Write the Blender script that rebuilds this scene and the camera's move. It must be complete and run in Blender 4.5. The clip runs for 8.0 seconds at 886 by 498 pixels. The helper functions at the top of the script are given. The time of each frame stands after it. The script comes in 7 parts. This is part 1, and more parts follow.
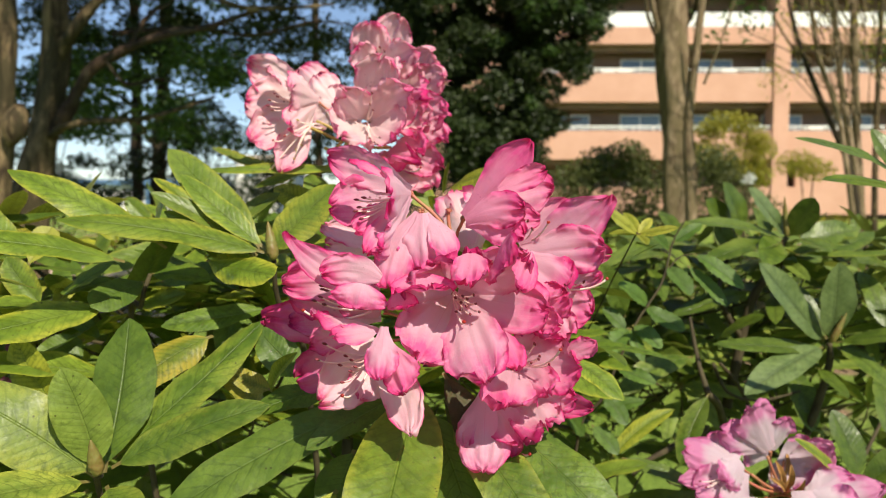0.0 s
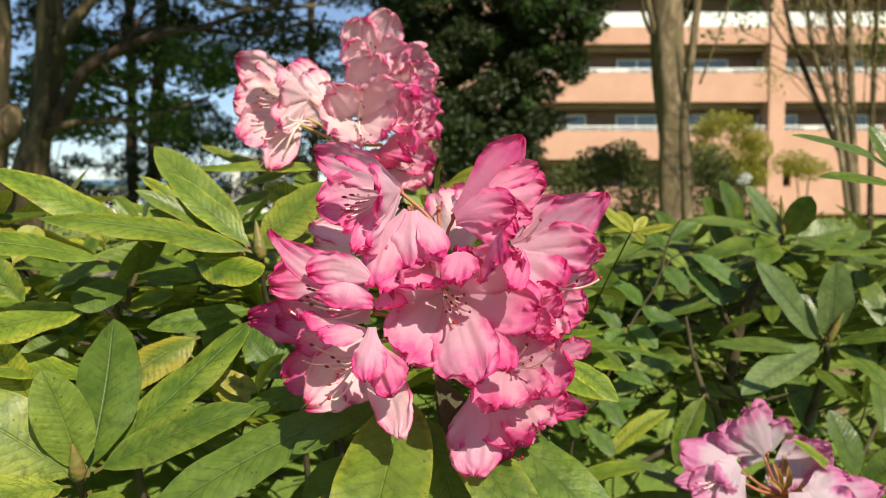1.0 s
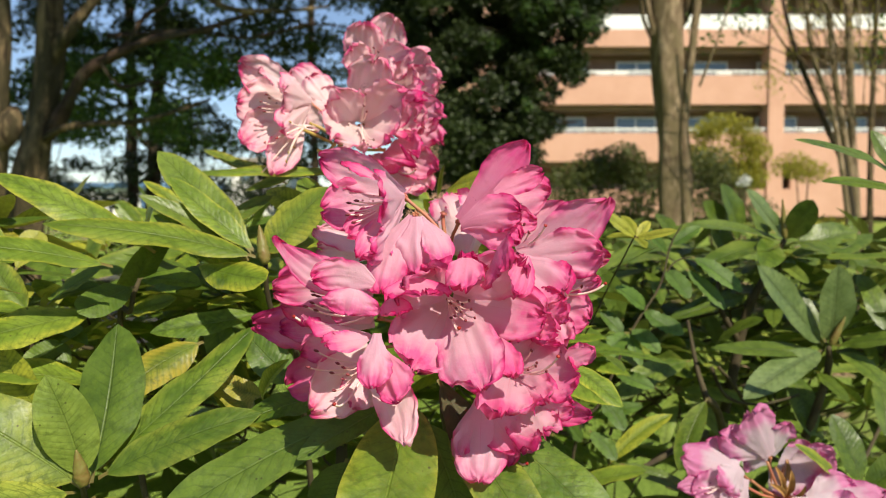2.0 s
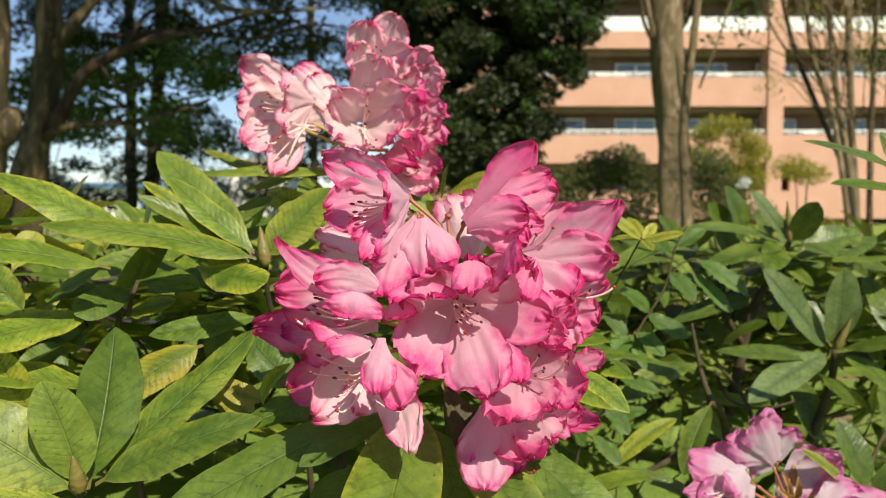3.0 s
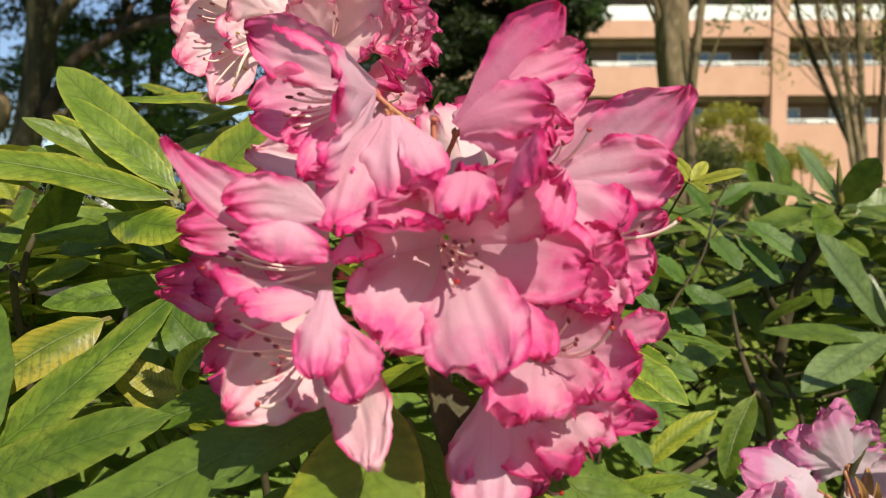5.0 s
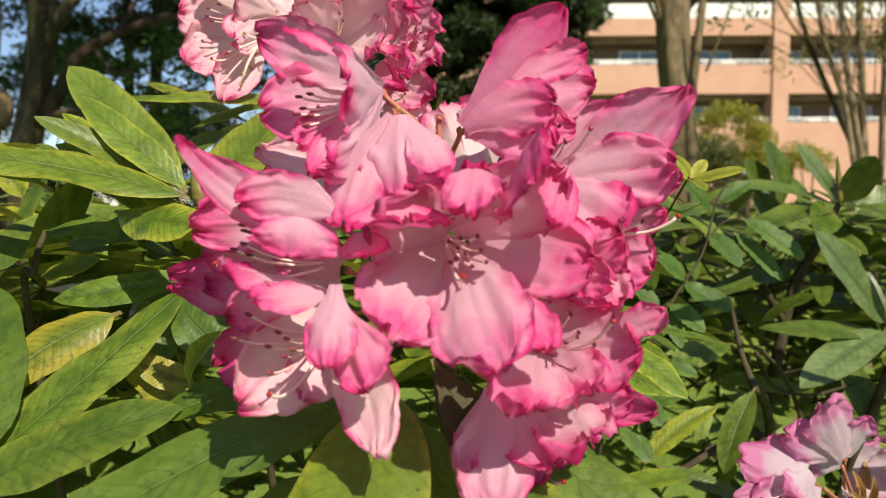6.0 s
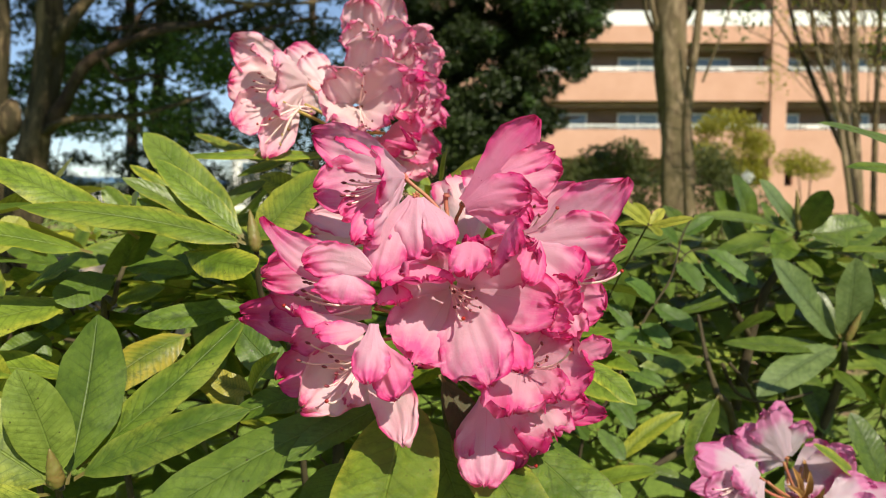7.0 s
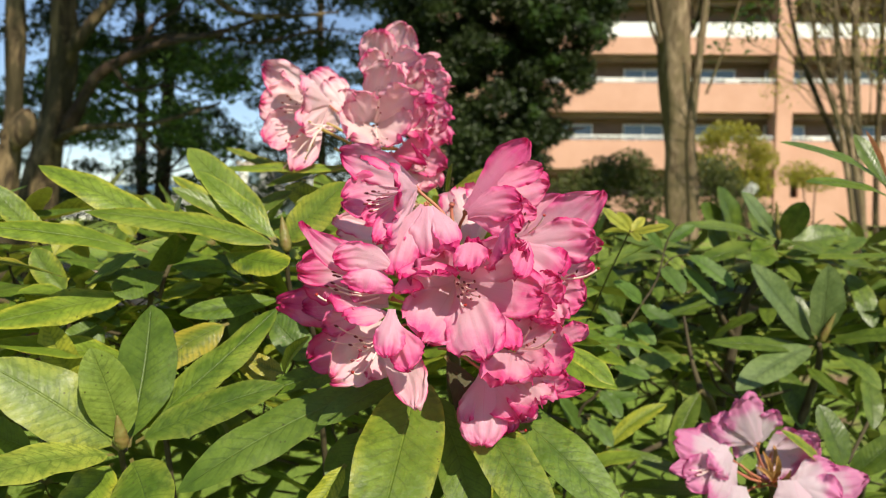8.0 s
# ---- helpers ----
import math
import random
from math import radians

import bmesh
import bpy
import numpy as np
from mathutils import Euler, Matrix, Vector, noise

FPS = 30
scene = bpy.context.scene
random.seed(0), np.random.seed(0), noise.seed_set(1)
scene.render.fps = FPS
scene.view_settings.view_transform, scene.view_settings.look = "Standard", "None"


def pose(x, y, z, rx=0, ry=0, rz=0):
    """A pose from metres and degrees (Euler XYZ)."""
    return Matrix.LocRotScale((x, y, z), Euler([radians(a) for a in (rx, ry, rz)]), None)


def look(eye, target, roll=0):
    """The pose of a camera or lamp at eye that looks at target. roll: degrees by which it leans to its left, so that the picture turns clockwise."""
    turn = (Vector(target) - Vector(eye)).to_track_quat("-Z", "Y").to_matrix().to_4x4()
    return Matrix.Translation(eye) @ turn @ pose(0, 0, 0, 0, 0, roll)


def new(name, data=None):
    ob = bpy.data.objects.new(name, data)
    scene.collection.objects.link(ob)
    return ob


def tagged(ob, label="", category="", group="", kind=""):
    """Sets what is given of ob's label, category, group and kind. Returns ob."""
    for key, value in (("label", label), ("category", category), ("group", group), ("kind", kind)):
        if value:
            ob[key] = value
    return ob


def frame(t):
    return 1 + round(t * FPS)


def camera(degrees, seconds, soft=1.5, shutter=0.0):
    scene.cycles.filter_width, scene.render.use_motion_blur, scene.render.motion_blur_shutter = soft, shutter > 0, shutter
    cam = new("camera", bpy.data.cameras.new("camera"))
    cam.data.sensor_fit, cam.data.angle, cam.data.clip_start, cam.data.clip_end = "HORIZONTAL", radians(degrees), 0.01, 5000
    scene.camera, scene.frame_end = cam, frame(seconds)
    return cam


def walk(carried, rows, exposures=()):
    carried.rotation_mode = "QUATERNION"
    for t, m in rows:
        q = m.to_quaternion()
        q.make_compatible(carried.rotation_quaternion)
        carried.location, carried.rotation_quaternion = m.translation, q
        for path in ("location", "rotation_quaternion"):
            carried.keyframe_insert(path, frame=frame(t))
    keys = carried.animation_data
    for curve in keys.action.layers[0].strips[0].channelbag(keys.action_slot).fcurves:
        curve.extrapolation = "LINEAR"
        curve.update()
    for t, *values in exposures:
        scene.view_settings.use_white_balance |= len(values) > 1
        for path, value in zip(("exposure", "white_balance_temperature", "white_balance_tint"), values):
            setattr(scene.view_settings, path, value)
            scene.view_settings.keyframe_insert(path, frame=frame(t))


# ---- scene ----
# ---------------- camera and walk ----------------
cam = camera(60.0, 8.0, soft=1.05)
cam.data.dof.use_dof = True
cam.data.dof.focus_distance = 0.38
cam.data.dof.aperture_fstop = 14.0
PATH = [
    (0.0, 0.0, 0.0, 1.25, 0.0, -3.8, 0.0),
    (0.5, 0.0012, 0.0061, 1.2495, -0.12, -3.82, -0.09),
    (1.0, 0.0035, 0.0096, 1.2485, -0.26, -3.79, -0.08),
    (1.5, 0.0026, 0.0095, 1.25, -0.26, -3.7, -0.14),
    (3.0, -0.0024, 0.0187, 1.2504, -0.36, -3.53, 0.05),
    (3.5, -0.0029, 0.0589, 1.2453, -0.16, -3.54, -0.43),
    (4.0, -0.0014, 0.1076, 1.2261, -0.37, -3.83, -0.29),
    (4.5, 0.0051, 0.1411, 1.2204, -0.33, -3.81, 0.0),
    (4.7, 0.0056, 0.1468, 1.216, -0.2, -3.97, -0.2),
    (6.0, 0.0038, 0.1393, 1.2151, -0.13, -4.26, -0.2),
    (6.5, 0.0023, 0.1079, 1.2322, -0.03, -3.81, 0.17),
    (7.0, 0.0001, 0.0411, 1.2425, -0.21, -3.91, 0.1),
    (7.5, -0.0035, -0.0033, 1.2439, -0.24, -3.6, 0.64),
    (8.0, -0.0006, -0.0337, 1.242, 0.17, -3.2, 0.44),
]
walk(cam, [(t, pose(x, y, z, 90 + pitch, 0, yaw) @ pose(0, 0, 0, 0, 0, roll)) for t, x, y, z, yaw, pitch, roll in PATH],
     exposures=[(0.0, 0.40), (4.5, 0.32), (6.2, 0.32), (8.0, 0.42)])

# ---------------- sky and sun ----------------
SUN = Vector((0.37, -0.67, 0.74)).normalized()
world = bpy.data.worlds.new("sky")
scene.world = world
world.use_nodes = True
sky = world.node_tree.nodes.new("ShaderNodeTexSky")
sky.sky_type = "NISHITA"
sky.sun_disc = False
sky.sun_elevation = math.asin(SUN.z)
sky.sun_rotation = math.atan2(SUN.x, SUN.y)
sky.air_density, sky.dust_density, sky.ozone_density, sky.altitude = 1.0, 0.4, 2.5, 1200
background = world.node_tree.nodes["Background"]
background.inputs["Strength"].default_value = 0.098
clear = world.node_tree.nodes.new("ShaderNodeHueSaturation")
clear.inputs["Saturation"].default_value = 0.95
world.node_tree.links.new(sky.outputs["Color"], clear.inputs["Color"])
world.node_tree.links.new(clear.outputs["Color"], background.inputs["Color"])
sun_data = bpy.data.lights.new("sun", "SUN")
sun_data.energy, sun_data.angle, sun_data.color = 5.0, radians(0.53), (1.0, 0.915, 0.735)
sun = new("sun", sun_data)
sun.matrix_world = look(SUN * 40, (0, 0, 0))

# ---------------- materials ----------------
class Nodes:
    """A small builder round one node material."""

    def __init__(self, name, rough=0.6, specular=0.4):
        self.mat = bpy.data.materials.new(name)
        self.mat.use_nodes = True
        self.tree = self.mat.node_tree
        self.shader = self.tree.nodes["Principled BSDF"]
        self.out = self.tree.nodes["Material Output"]
        self.shader.inputs["Roughness"].default_value = rough
        self.shader.inputs["Specular IOR Level"].default_value = specular

    def put(self, socket, value):
        if isinstance(value, bpy.types.NodeSocket):
            self.tree.links.new(value, socket)
        elif isinstance(value, tuple) and len(value) == 3 and socket.type == "RGBA":
            socket.default_value = (*value, 1)
        else:
            socket.default_value = value

    def coords(self, which="Object"):
        return self.tree.nodes.new("ShaderNodeTexCoord").outputs[which]

    def noise(self, scale, detail=4.0, rough=0.55, vector=None, stretch=None, distortion=0.0):
        vector = vector or self.coords()
        if stretch:
            m = self.tree.nodes.new("ShaderNodeMapping")
            m.inputs["Scale"].default_value = stretch
            self.put(m.inputs["Vector"], vector)
            vector = m.outputs[0]
        n = self.tree.nodes.new("ShaderNodeTexNoise")
        n.inputs["Scale"].default_value, n.inputs["Detail"].default_value = scale, detail
        n.inputs["Roughness"].default_value, n.inputs["Distortion"].default_value = rough, distortion
        self.put(n.inputs["Vector"], vector)
        return n.outputs["Fac"]

    def spots(self, scale, vector=None):
        n = self.tree.nodes.new("ShaderNodeTexVoronoi")
        n.inputs["Scale"].default_value = scale
        self.put(n.inputs["Vector"], vector or self.coords())
        return n.outputs["Distance"]

    def calc(self, how, a, b=0.0, clamp=False):
        n = self.tree.nodes.new("ShaderNodeMath")
        n.operation, n.use_clamp = how, clamp
        self.put(n.inputs[0], a)
        self.put(n.inputs[1], b)
        return n.outputs[0]

    def span(self, value, a, b, c=0.0, d=1.0):
        n = self.tree.nodes.new("ShaderNodeMapRange")
        n.interpolation_type = "SMOOTHSTEP"
        self.put(n.inputs["Value"], value)
        for key, v in (("From Min", a), ("From Max", b), ("To Min", c), ("To Max", d)):
            self.put(n.inputs[key], v)
        return n.outputs["Result"]

    def mix(self, fac, a, b, how="MIX"):
        n = self.tree.nodes.new("ShaderNodeMix")
        n.data_type, n.blend_type = "RGBA", how
        self.put(n.inputs[0], fac)
        self.put(n.inputs[6], a)
        self.put(n.inputs[7], b)
        return n.outputs[2]

    def uv(self):
        n = self.tree.nodes.new("ShaderNodeSeparateXYZ")
        self.put(n.inputs[0], self.coords("UV"))
        return n.outputs[0], n.outputs[1]

    def chance(self):
        return self.tree.nodes.new("ShaderNodeObjectInfo").outputs["Random"]

    def island(self):
        return self.tree.nodes.new("ShaderNodeNewGeometry").outputs["Random Per Island"]

    def bump(self, height, strength=0.3, distance=0.002):
        n = self.tree.nodes.new("ShaderNodeBump")
        n.inputs["Strength"].default_value, n.inputs["Distance"].default_value = strength, distance
        self.put(n.inputs["Height"], height)
        self.put(self.shader.inputs["Normal"], n.outputs[0])
        return n.outputs[0]

    def color(self, value):
        self.put(self.shader.inputs["Base Color"], value)

    def thin(self, color, share):
        """Lets part of the light through, as leaves and petals do."""
        t = self.tree.nodes.new("ShaderNodeBsdfTranslucent")
        self.put(t.inputs["Color"], color)
        m = self.tree.nodes.new("ShaderNodeMixShader")
        m.inputs[0].default_value = share
        self.tree.links.new(self.shader.outputs[0], m.inputs[1])
        self.tree.links.new(t.outputs[0], m.inputs[2])
        self.tree.links.new(m.outputs[0], self.out.inputs["Surface"])


def petal_material(name, pale, mid, deep, blush, spotted=False, share=0.47):
    """Petal: pale throat, pink wash outwards, narrow deep pink rim, streaks and fine veins."""
    n = Nodes(name, 0.5, 0.28)
    across, along = n.uv()
    side = n.calc("ABSOLUTE", n.calc("SUBTRACT", n.calc("MULTIPLY", across, 2.0), 1.0))
    blotch = n.noise(55, 5, 0.65)
    fine = n.noise(300, 3, 0.65)
    lobe = n.span(along, 0.38, 0.7)
    reach = n.calc("MULTIPLY", n.calc("SUBTRACT", 1.0, along), 1.7)
    flank = n.calc("SUBTRACT", 1.0, n.calc("MULTIPLY", side, lobe))
    near_rim = n.calc("SUBTRACT", 1.0, n.calc("MINIMUM", reach, flank))
    streak = n.noise(1.0, 4, 0.6, vector=n.coords("UV"), stretch=(16, 1.6, 1))
    wash = n.calc("MULTIPLY", n.calc("POWER", n.span(near_rim, 0.05, 1.02), 2.3), n.span(blotch, 0.25, 0.75, 0.45, 1.35))
    wash = n.calc("MULTIPLY", wash, n.span(streak, 0.3, 0.7, 0.82, 1.15))
    wash = n.calc("ADD", n.calc("MULTIPLY", wash, blush), n.span(n.chance(), 0.0, 1.0, -0.12, 0.16), True)
    body = n.mix(wash, pale, mid)
    rim = n.calc("MULTIPLY", n.span(n.calc("ADD", near_rim, n.calc("MULTIPLY", n.calc("SUBTRACT", blotch, 0.5), 0.6)), 0.87, 1.03), 0.95)
    body = n.mix(rim, body, deep)
    body = n.mix(n.calc("MULTIPLY", n.span(near_rim, 0.955, 0.995), n.span(blotch, 0.38, 0.6, 0.1, 0.75)), body, tuple(c * 0.72 for c in deep))
    wave = n.calc("SINE", n.calc("ADD", n.calc("MULTIPLY", n.calc("DIVIDE", n.calc("SUBTRACT", across, 0.5), n.calc("ADD", along, 0.25)), 62.0), n.calc("MULTIPLY", blotch, 9.0)))
    vein = n.calc("MULTIPLY", n.span(wave, 0.72, 1.0), n.span(along, 0.2, 0.9, 0.045, 0.01))
    body = n.mix(vein, body, deep)
    centre = n.calc("MULTIPLY", n.span(side, 0.022, 0.0), n.span(along, 0.3, 0.95, 0.32, 0.0))
    body = n.mix(centre, body, deep)
    fleck = n.calc("MULTIPLY", n.span(n.spots(360), 0.15, 0.05), n.span(n.noise(60, 2), 0.56, 0.68, 0.0, 0.7))
    body = n.mix(fleck, body, tuple(c * 0.5 for c in deep))
    if spotted:
        dots = n.calc("MULTIPLY", n.span(n.spots(310), 0.34, 0.2), n.calc("MULTIPLY", n.span(side, 0.5, 0.25), n.calc("MULTIPLY", n.span(along, 0.4, 0.46), n.span(along, 0.78, 0.62))))
        body = n.mix(n.calc("MULTIPLY", dots, 0.85), body, (0.16, 0.01, 0.03))
    n.color(body)
    crease = n.noise(1.0, 4, 0.6, vector=n.coords("UV"), stretch=(18, 3.0, 1))
    n.bump(n.calc("ADD", n.calc("ADD", n.calc("MULTIPLY", crease, 0.22), n.calc("ADD", blotch, n.calc("MULTIPLY", n.noise(125, 3, 0.55, distortion=0.5), 0.5))), n.calc("MULTIPLY", fine, 0.4)), 0.5, 0.0014)
    n.shader.inputs["Sheen Weight"].default_value = 0.06
    n.thin(n.mix(0.28, body, mid), share)
    return n.mat


def leaf_material(name, green, light, yellow, aged, rough=0.47, share=0.25, streak=0.5):
    """Leathery leaf: light midrib, pale side veins, yellowing and brown flecks."""
    n = Nodes(name, rough, 0.45)
    across, along = n.uv()
    side = n.calc("ABSOLUTE", n.calc("SUBTRACT", n.calc("MULTIPLY", across, 2.0), 1.0))
    blotch = n.calc("ADD", n.calc("MULTIPLY", n.noise(26, 5, 0.62, distortion=0.4), 0.65), n.calc("MULTIPLY", n.noise(90, 4, 0.6), 0.35))
    fine = n.noise(240, 4, 0.65)
    chance = n.calc("FRACT", n.calc("ADD", n.chance(), n.island()))
    phase = n.calc("FRACT", n.calc("ADD", n.calc("SUBTRACT", n.calc("MULTIPLY", along, 15.0), n.calc("MULTIPLY", side, 2.1)), n.calc("MULTIPLY", blotch, 2.2)))
    vein = n.span(n.calc("ABSOLUTE", n.calc("SUBTRACT", phase, 0.5)), 0.13, 0.02)
    between = n.span(n.calc("ABSOLUTE", n.calc("SUBTRACT", phase, 0.5)), 0.1, 0.45)
    body = n.mix(n.span(blotch, 0.38, 0.62), green, light)
    old = n.calc("ADD", n.calc("MULTIPLY", n.span(chance, 0.35, 1.0), aged), n.calc("MULTIPLY", n.calc("SUBTRACT", blotch, 0.5), 1.2))
    old = n.calc("ADD", old, n.calc("MULTIPLY", n.calc("POWER", side, 2.4), aged * 1.0))
    old = n.calc("MULTIPLY", n.span(old, 0.28, 0.85), n.span(between, 0.0, 1.0, 0.8, 1.0))
    body = n.mix(old, body, yellow)
    deep = tuple(c * 0.5 for c in green)
    tone = n.calc("FRACT", n.calc("MULTIPLY", chance, 7.3))
    body = n.mix(n.calc("MULTIPLY", n.span(tone, 0.3, 1.0), 0.4), body, deep)
    net = n.tree.nodes.new("ShaderNodeTexVoronoi")
    net.feature = "DISTANCE_TO_EDGE"
    net.inputs["Scale"].default_value = 340
    n.put(net.inputs["Vector"], n.coords())
    mesh_lines = n.calc("MULTIPLY", n.span(net.outputs["Distance"], 0.12, 0.0), n.span(blotch, 0.38, 0.6, 0.0, 0.28))
    body = n.mix(mesh_lines, body, deep)
    body = n.mix(n.calc("MULTIPLY", vein, n.span(blotch, 0.35, 0.6, 0.08, 0.4)), body, deep)
    mottle = n.noise(150, 6, 0.7, distortion=0.3)
    body = n.mix(n.span(mottle, 0.48, 0.66, 0.0, 0.7), body, deep)
    body = n.mix(n.span(mottle, 0.46, 0.3, 0.0, 0.4), body, light)
    rib = n.span(side, 0.05, 0.012)
    body = n.mix(n.calc("MULTIPLY", n.span(side, 0.30, 0.03), n.span(blotch, 0.35, 0.6, 0.25 * streak, streak)), body, deep)
    bloom_grey = tuple(0.75 * c + 0.022 for c in light)
    body = n.mix(n.span(n.noise(11, 4, 0.6), 0.42, 0.68, 0.0, 0.4), body, bloom_grey)
    body = n.mix(n.calc("MULTIPLY", n.span(side, 0.028, 0.01), n.span(along, 0.1, 0.8, 0.4, 0.0)), body, tuple(1.1 * c + 0.01 for c in light))
    feather = n.calc("MULTIPLY", n.calc("MULTIPLY", vein, n.span(side, 0.75, 0.1)), n.span(mottle, 0.38, 0.55, 0.15, 0.6 * streak + 0.2))
    body = n.mix(feather, body, deep)
    body = n.mix(n.span(along, 0.078, 0.055), body, (0.19, 0.145, 0.045))
    body = n.mix(n.calc("MULTIPLY", fine, 0.18), body, green)
    brown = n.calc("MULTIPLY", n.span(n.calc("ADD", n.spots(200), n.calc("MULTIPLY", n.calc("SUBTRACT", mottle, 0.35), 0.5)), 0.22, 0.15), n.span(n.noise(20, 2), 0.51, 0.6))
    edge = n.calc("MULTIPLY", n.span(n.calc("ADD", side, n.calc("MULTIPLY", blotch, 0.35)), 1.12, 1.25), 0.6)
    body = n.mix(n.calc("MAXIMUM", n.calc("MULTIPLY", brown, 0.8), edge), body, (0.035, 0.02, 0.01))
    n.color(body)
    n.put(n.shader.inputs["Roughness"], n.span(n.calc("ADD", n.calc("MULTIPLY", fine, 0.5), n.calc("MULTIPLY", blotch, 0.5)), 0.3, 0.7, rough - 0.1, rough + 0.16))
    n.bump(n.calc("ADD", n.calc("MULTIPLY", between, 0.13), n.calc("ADD", n.calc("MULTIPLY", rib, -1.2), n.calc("ADD", n.calc("MULTIPLY", fine, 0.5), n.calc("MULTIPLY", n.noise(60, 3), 1.3)))), 0.5, 0.0011)
    n.thin(n.mix(0.5, body, yellow), share)
    return n.mat


def small_leaf_material(name, dark, light, share=0.3, rough=0.5):
    n = Nodes(name, rough, 0.35)
    body = n.mix(n.span(n.island(), 0.0, 1.0), dark, light)
    body = n.mix(n.calc("MULTIPLY", n.noise(2.2, 3), 0.7), body, dark)
    n.color(body)
    n.thin(n.mix(0.6, body, light), share)
    return n.mat


def plain_material(name, color, second, scale, rough=0.6, bump=0.2, distance=0.002, stretch=None, specular=0.35, fine=None):
    n = Nodes(name, rough, specular)
    big = n.noise(scale, 5, 0.6, stretch=stretch)
    small = n.noise(scale * 9, 4, 0.6, stretch=stretch)
    body = n.mix(n.span(big, 0.3, 0.7), color, second)
    body = n.mix(n.span(small, 0.45, 0.75, 0.0, 0.35), body, fine or second)
    n.color(body)
    n.bump(n.calc("ADD", big, n.calc("MULTIPLY", small, 0.6)), bump, distance)
    return n.mat


def bark_material(name, dark, light, dapple_tone):
    n = Nodes(name, 0.85, 0.2)
    plates = n.noise(13, 7, 0.68, stretch=(1, 1, 0.3), distortion=0.9)
    patches = n.noise(5.5, 4, 0.65, stretch=(1, 1, 0.5))
    body = n.mix(n.span(plates, 0.35, 0.68), dark, light)
    # broad dark patches; on the grey brown bark they paint dappled shade
    body = n.mix(n.span(patches, 0.44, 0.56, 0.0, 0.85), body, dapple_tone)
    n.color(body)
    n.bump(n.calc("ADD", plates, n.calc("MULTIPLY", n.noise(45, 4), 0.3)), 0.7, 0.02)
    return n.mat


PETAL = petal_material("pink_petal", (0.80, 0.51, 0.615), (0.79, 0.14, 0.365), (0.66, 0.013, 0.18), 1.25)
PETAL_ROSE = petal_material("rose_petal", (0.80, 0.32, 0.48), (0.78, 0.10, 0.32), (0.65, 0.013, 0.165), 1.3)
PETAL_SPOT = petal_material("pink_petal_spotted", (0.80, 0.51, 0.615), (0.79, 0.14, 0.365), (0.66, 0.013, 0.18), 1.25, True)
PALE = petal_material("pale_petal", (0.84, 0.66, 0.665), (0.82, 0.34, 0.47), (0.72, 0.05, 0.23), 0.9, share=0.38)
PALE_SPOT = petal_material("pale_petal_spotted", (0.84, 0.66, 0.665), (0.82, 0.34, 0.47), (0.72, 0.05, 0.23), 0.9, True, 0.38)
MAUVE = petal_material("mauve_petal", (0.68, 0.56, 0.62), (0.70, 0.24, 0.46), (0.62, 0.09, 0.32), 2.4)
MAUVE_SPOT = petal_material("mauve_petal_spotted", (0.68, 0.56, 0.62), (0.70, 0.24, 0.46), (0.62, 0.09, 0.32), 2.4, True)
FILAMENT = plain_material("pale_filament", (0.80, 0.56, 0.53), (0.82, 0.64, 0.58), 200, 0.45, 0.05, 0.0002)
ANTHER = plain_material("dark_anther", (0.14, 0.015, 0.03), (0.24, 0.05, 0.06), 500, 0.6, 0.2, 0.0003)
STIGMA = plain_material("red_stigma", (0.26, 0.012, 0.012), (0.36, 0.03, 0.02), 400, 0.35, 0.2, 0.0003)
PEDICEL = plain_material("pedicel_skin", (0.45, 0.13, 0.10), (0.36, 0.19, 0.08), 90, 0.5, 0.15, 0.0004, fine=(0.6, 0.14, 0.12))
LEAF = leaf_material("yellow_green_leaf", (0.100, 0.164, 0.014), (0.222, 0.310, 0.028), (0.47, 0.45, 0.042), 0.74, 0.42)
LEAF_MID = leaf_material("mid_green_leaf", (0.064, 0.120, 0.010), (0.158, 0.242, 0.021), (0.32, 0.34, 0.040), 0.36, 0.47)
LEAF_FRESH = leaf_material("fresh_green_leaf", (0.125, 0.19, 0.026), (0.26, 0.345, 0.055), (0.42, 0.43, 0.06), 0.45, 0.46)
LEAF_OLD = leaf_material("yellowed_leaf", (0.095, 0.15, 0.018), (0.20, 0.27, 0.03), (0.42, 0.33, 0.04), 0.7, 0.4)
LEAF_DARK = leaf_material("dark_green_leaf", (0.063, 0.108, 0.011), (0.160, 0.226, 0.025), (0.26, 0.28, 0.05), 0.3, 0.36, 0.22)
LEAF_GREY = leaf_material("greyish_green_leaf", (0.100, 0.152, 0.045), (0.205, 0.272, 0.090), (0.26, 0.28, 0.07), 0.2, 0.38, 0.18, 0.95)
LEAF_SAP = leaf_material("sapling_leaf", (0.070, 0.135, 0.018), (0.13, 0.225, 0.03), (0.22, 0.29, 0.04), 0.2, 0.5, 0.3)
LEAF_YOUNG_BACKLIT = leaf_material("young_and_backlit_yellow_leaf", (0.27, 0.30, 0.03), (0.42, 0.42, 0.05), (0.5, 0.45, 0.06), 0.5, 0.45, 0.35)
LEAF_UNDER = leaf_material("olive_brown_leaf", (0.050, 0.042, 0.010), (0.095, 0.082, 0.018), (0.13, 0.11, 0.03), 0.3, 0.6)
LEAF_RED = leaf_material("rust_brown_leaf", (0.16, 0.05, 0.015), (0.28, 0.10, 0.03), (0.3, 0.14, 0.04), 0.4)
BUD = plain_material("bud_scale", (0.155, 0.165, 0.035), (0.18, 0.12, 0.035), 90, 0.5, 0.3, 0.0006, fine=(0.14, 0.055, 0.02))
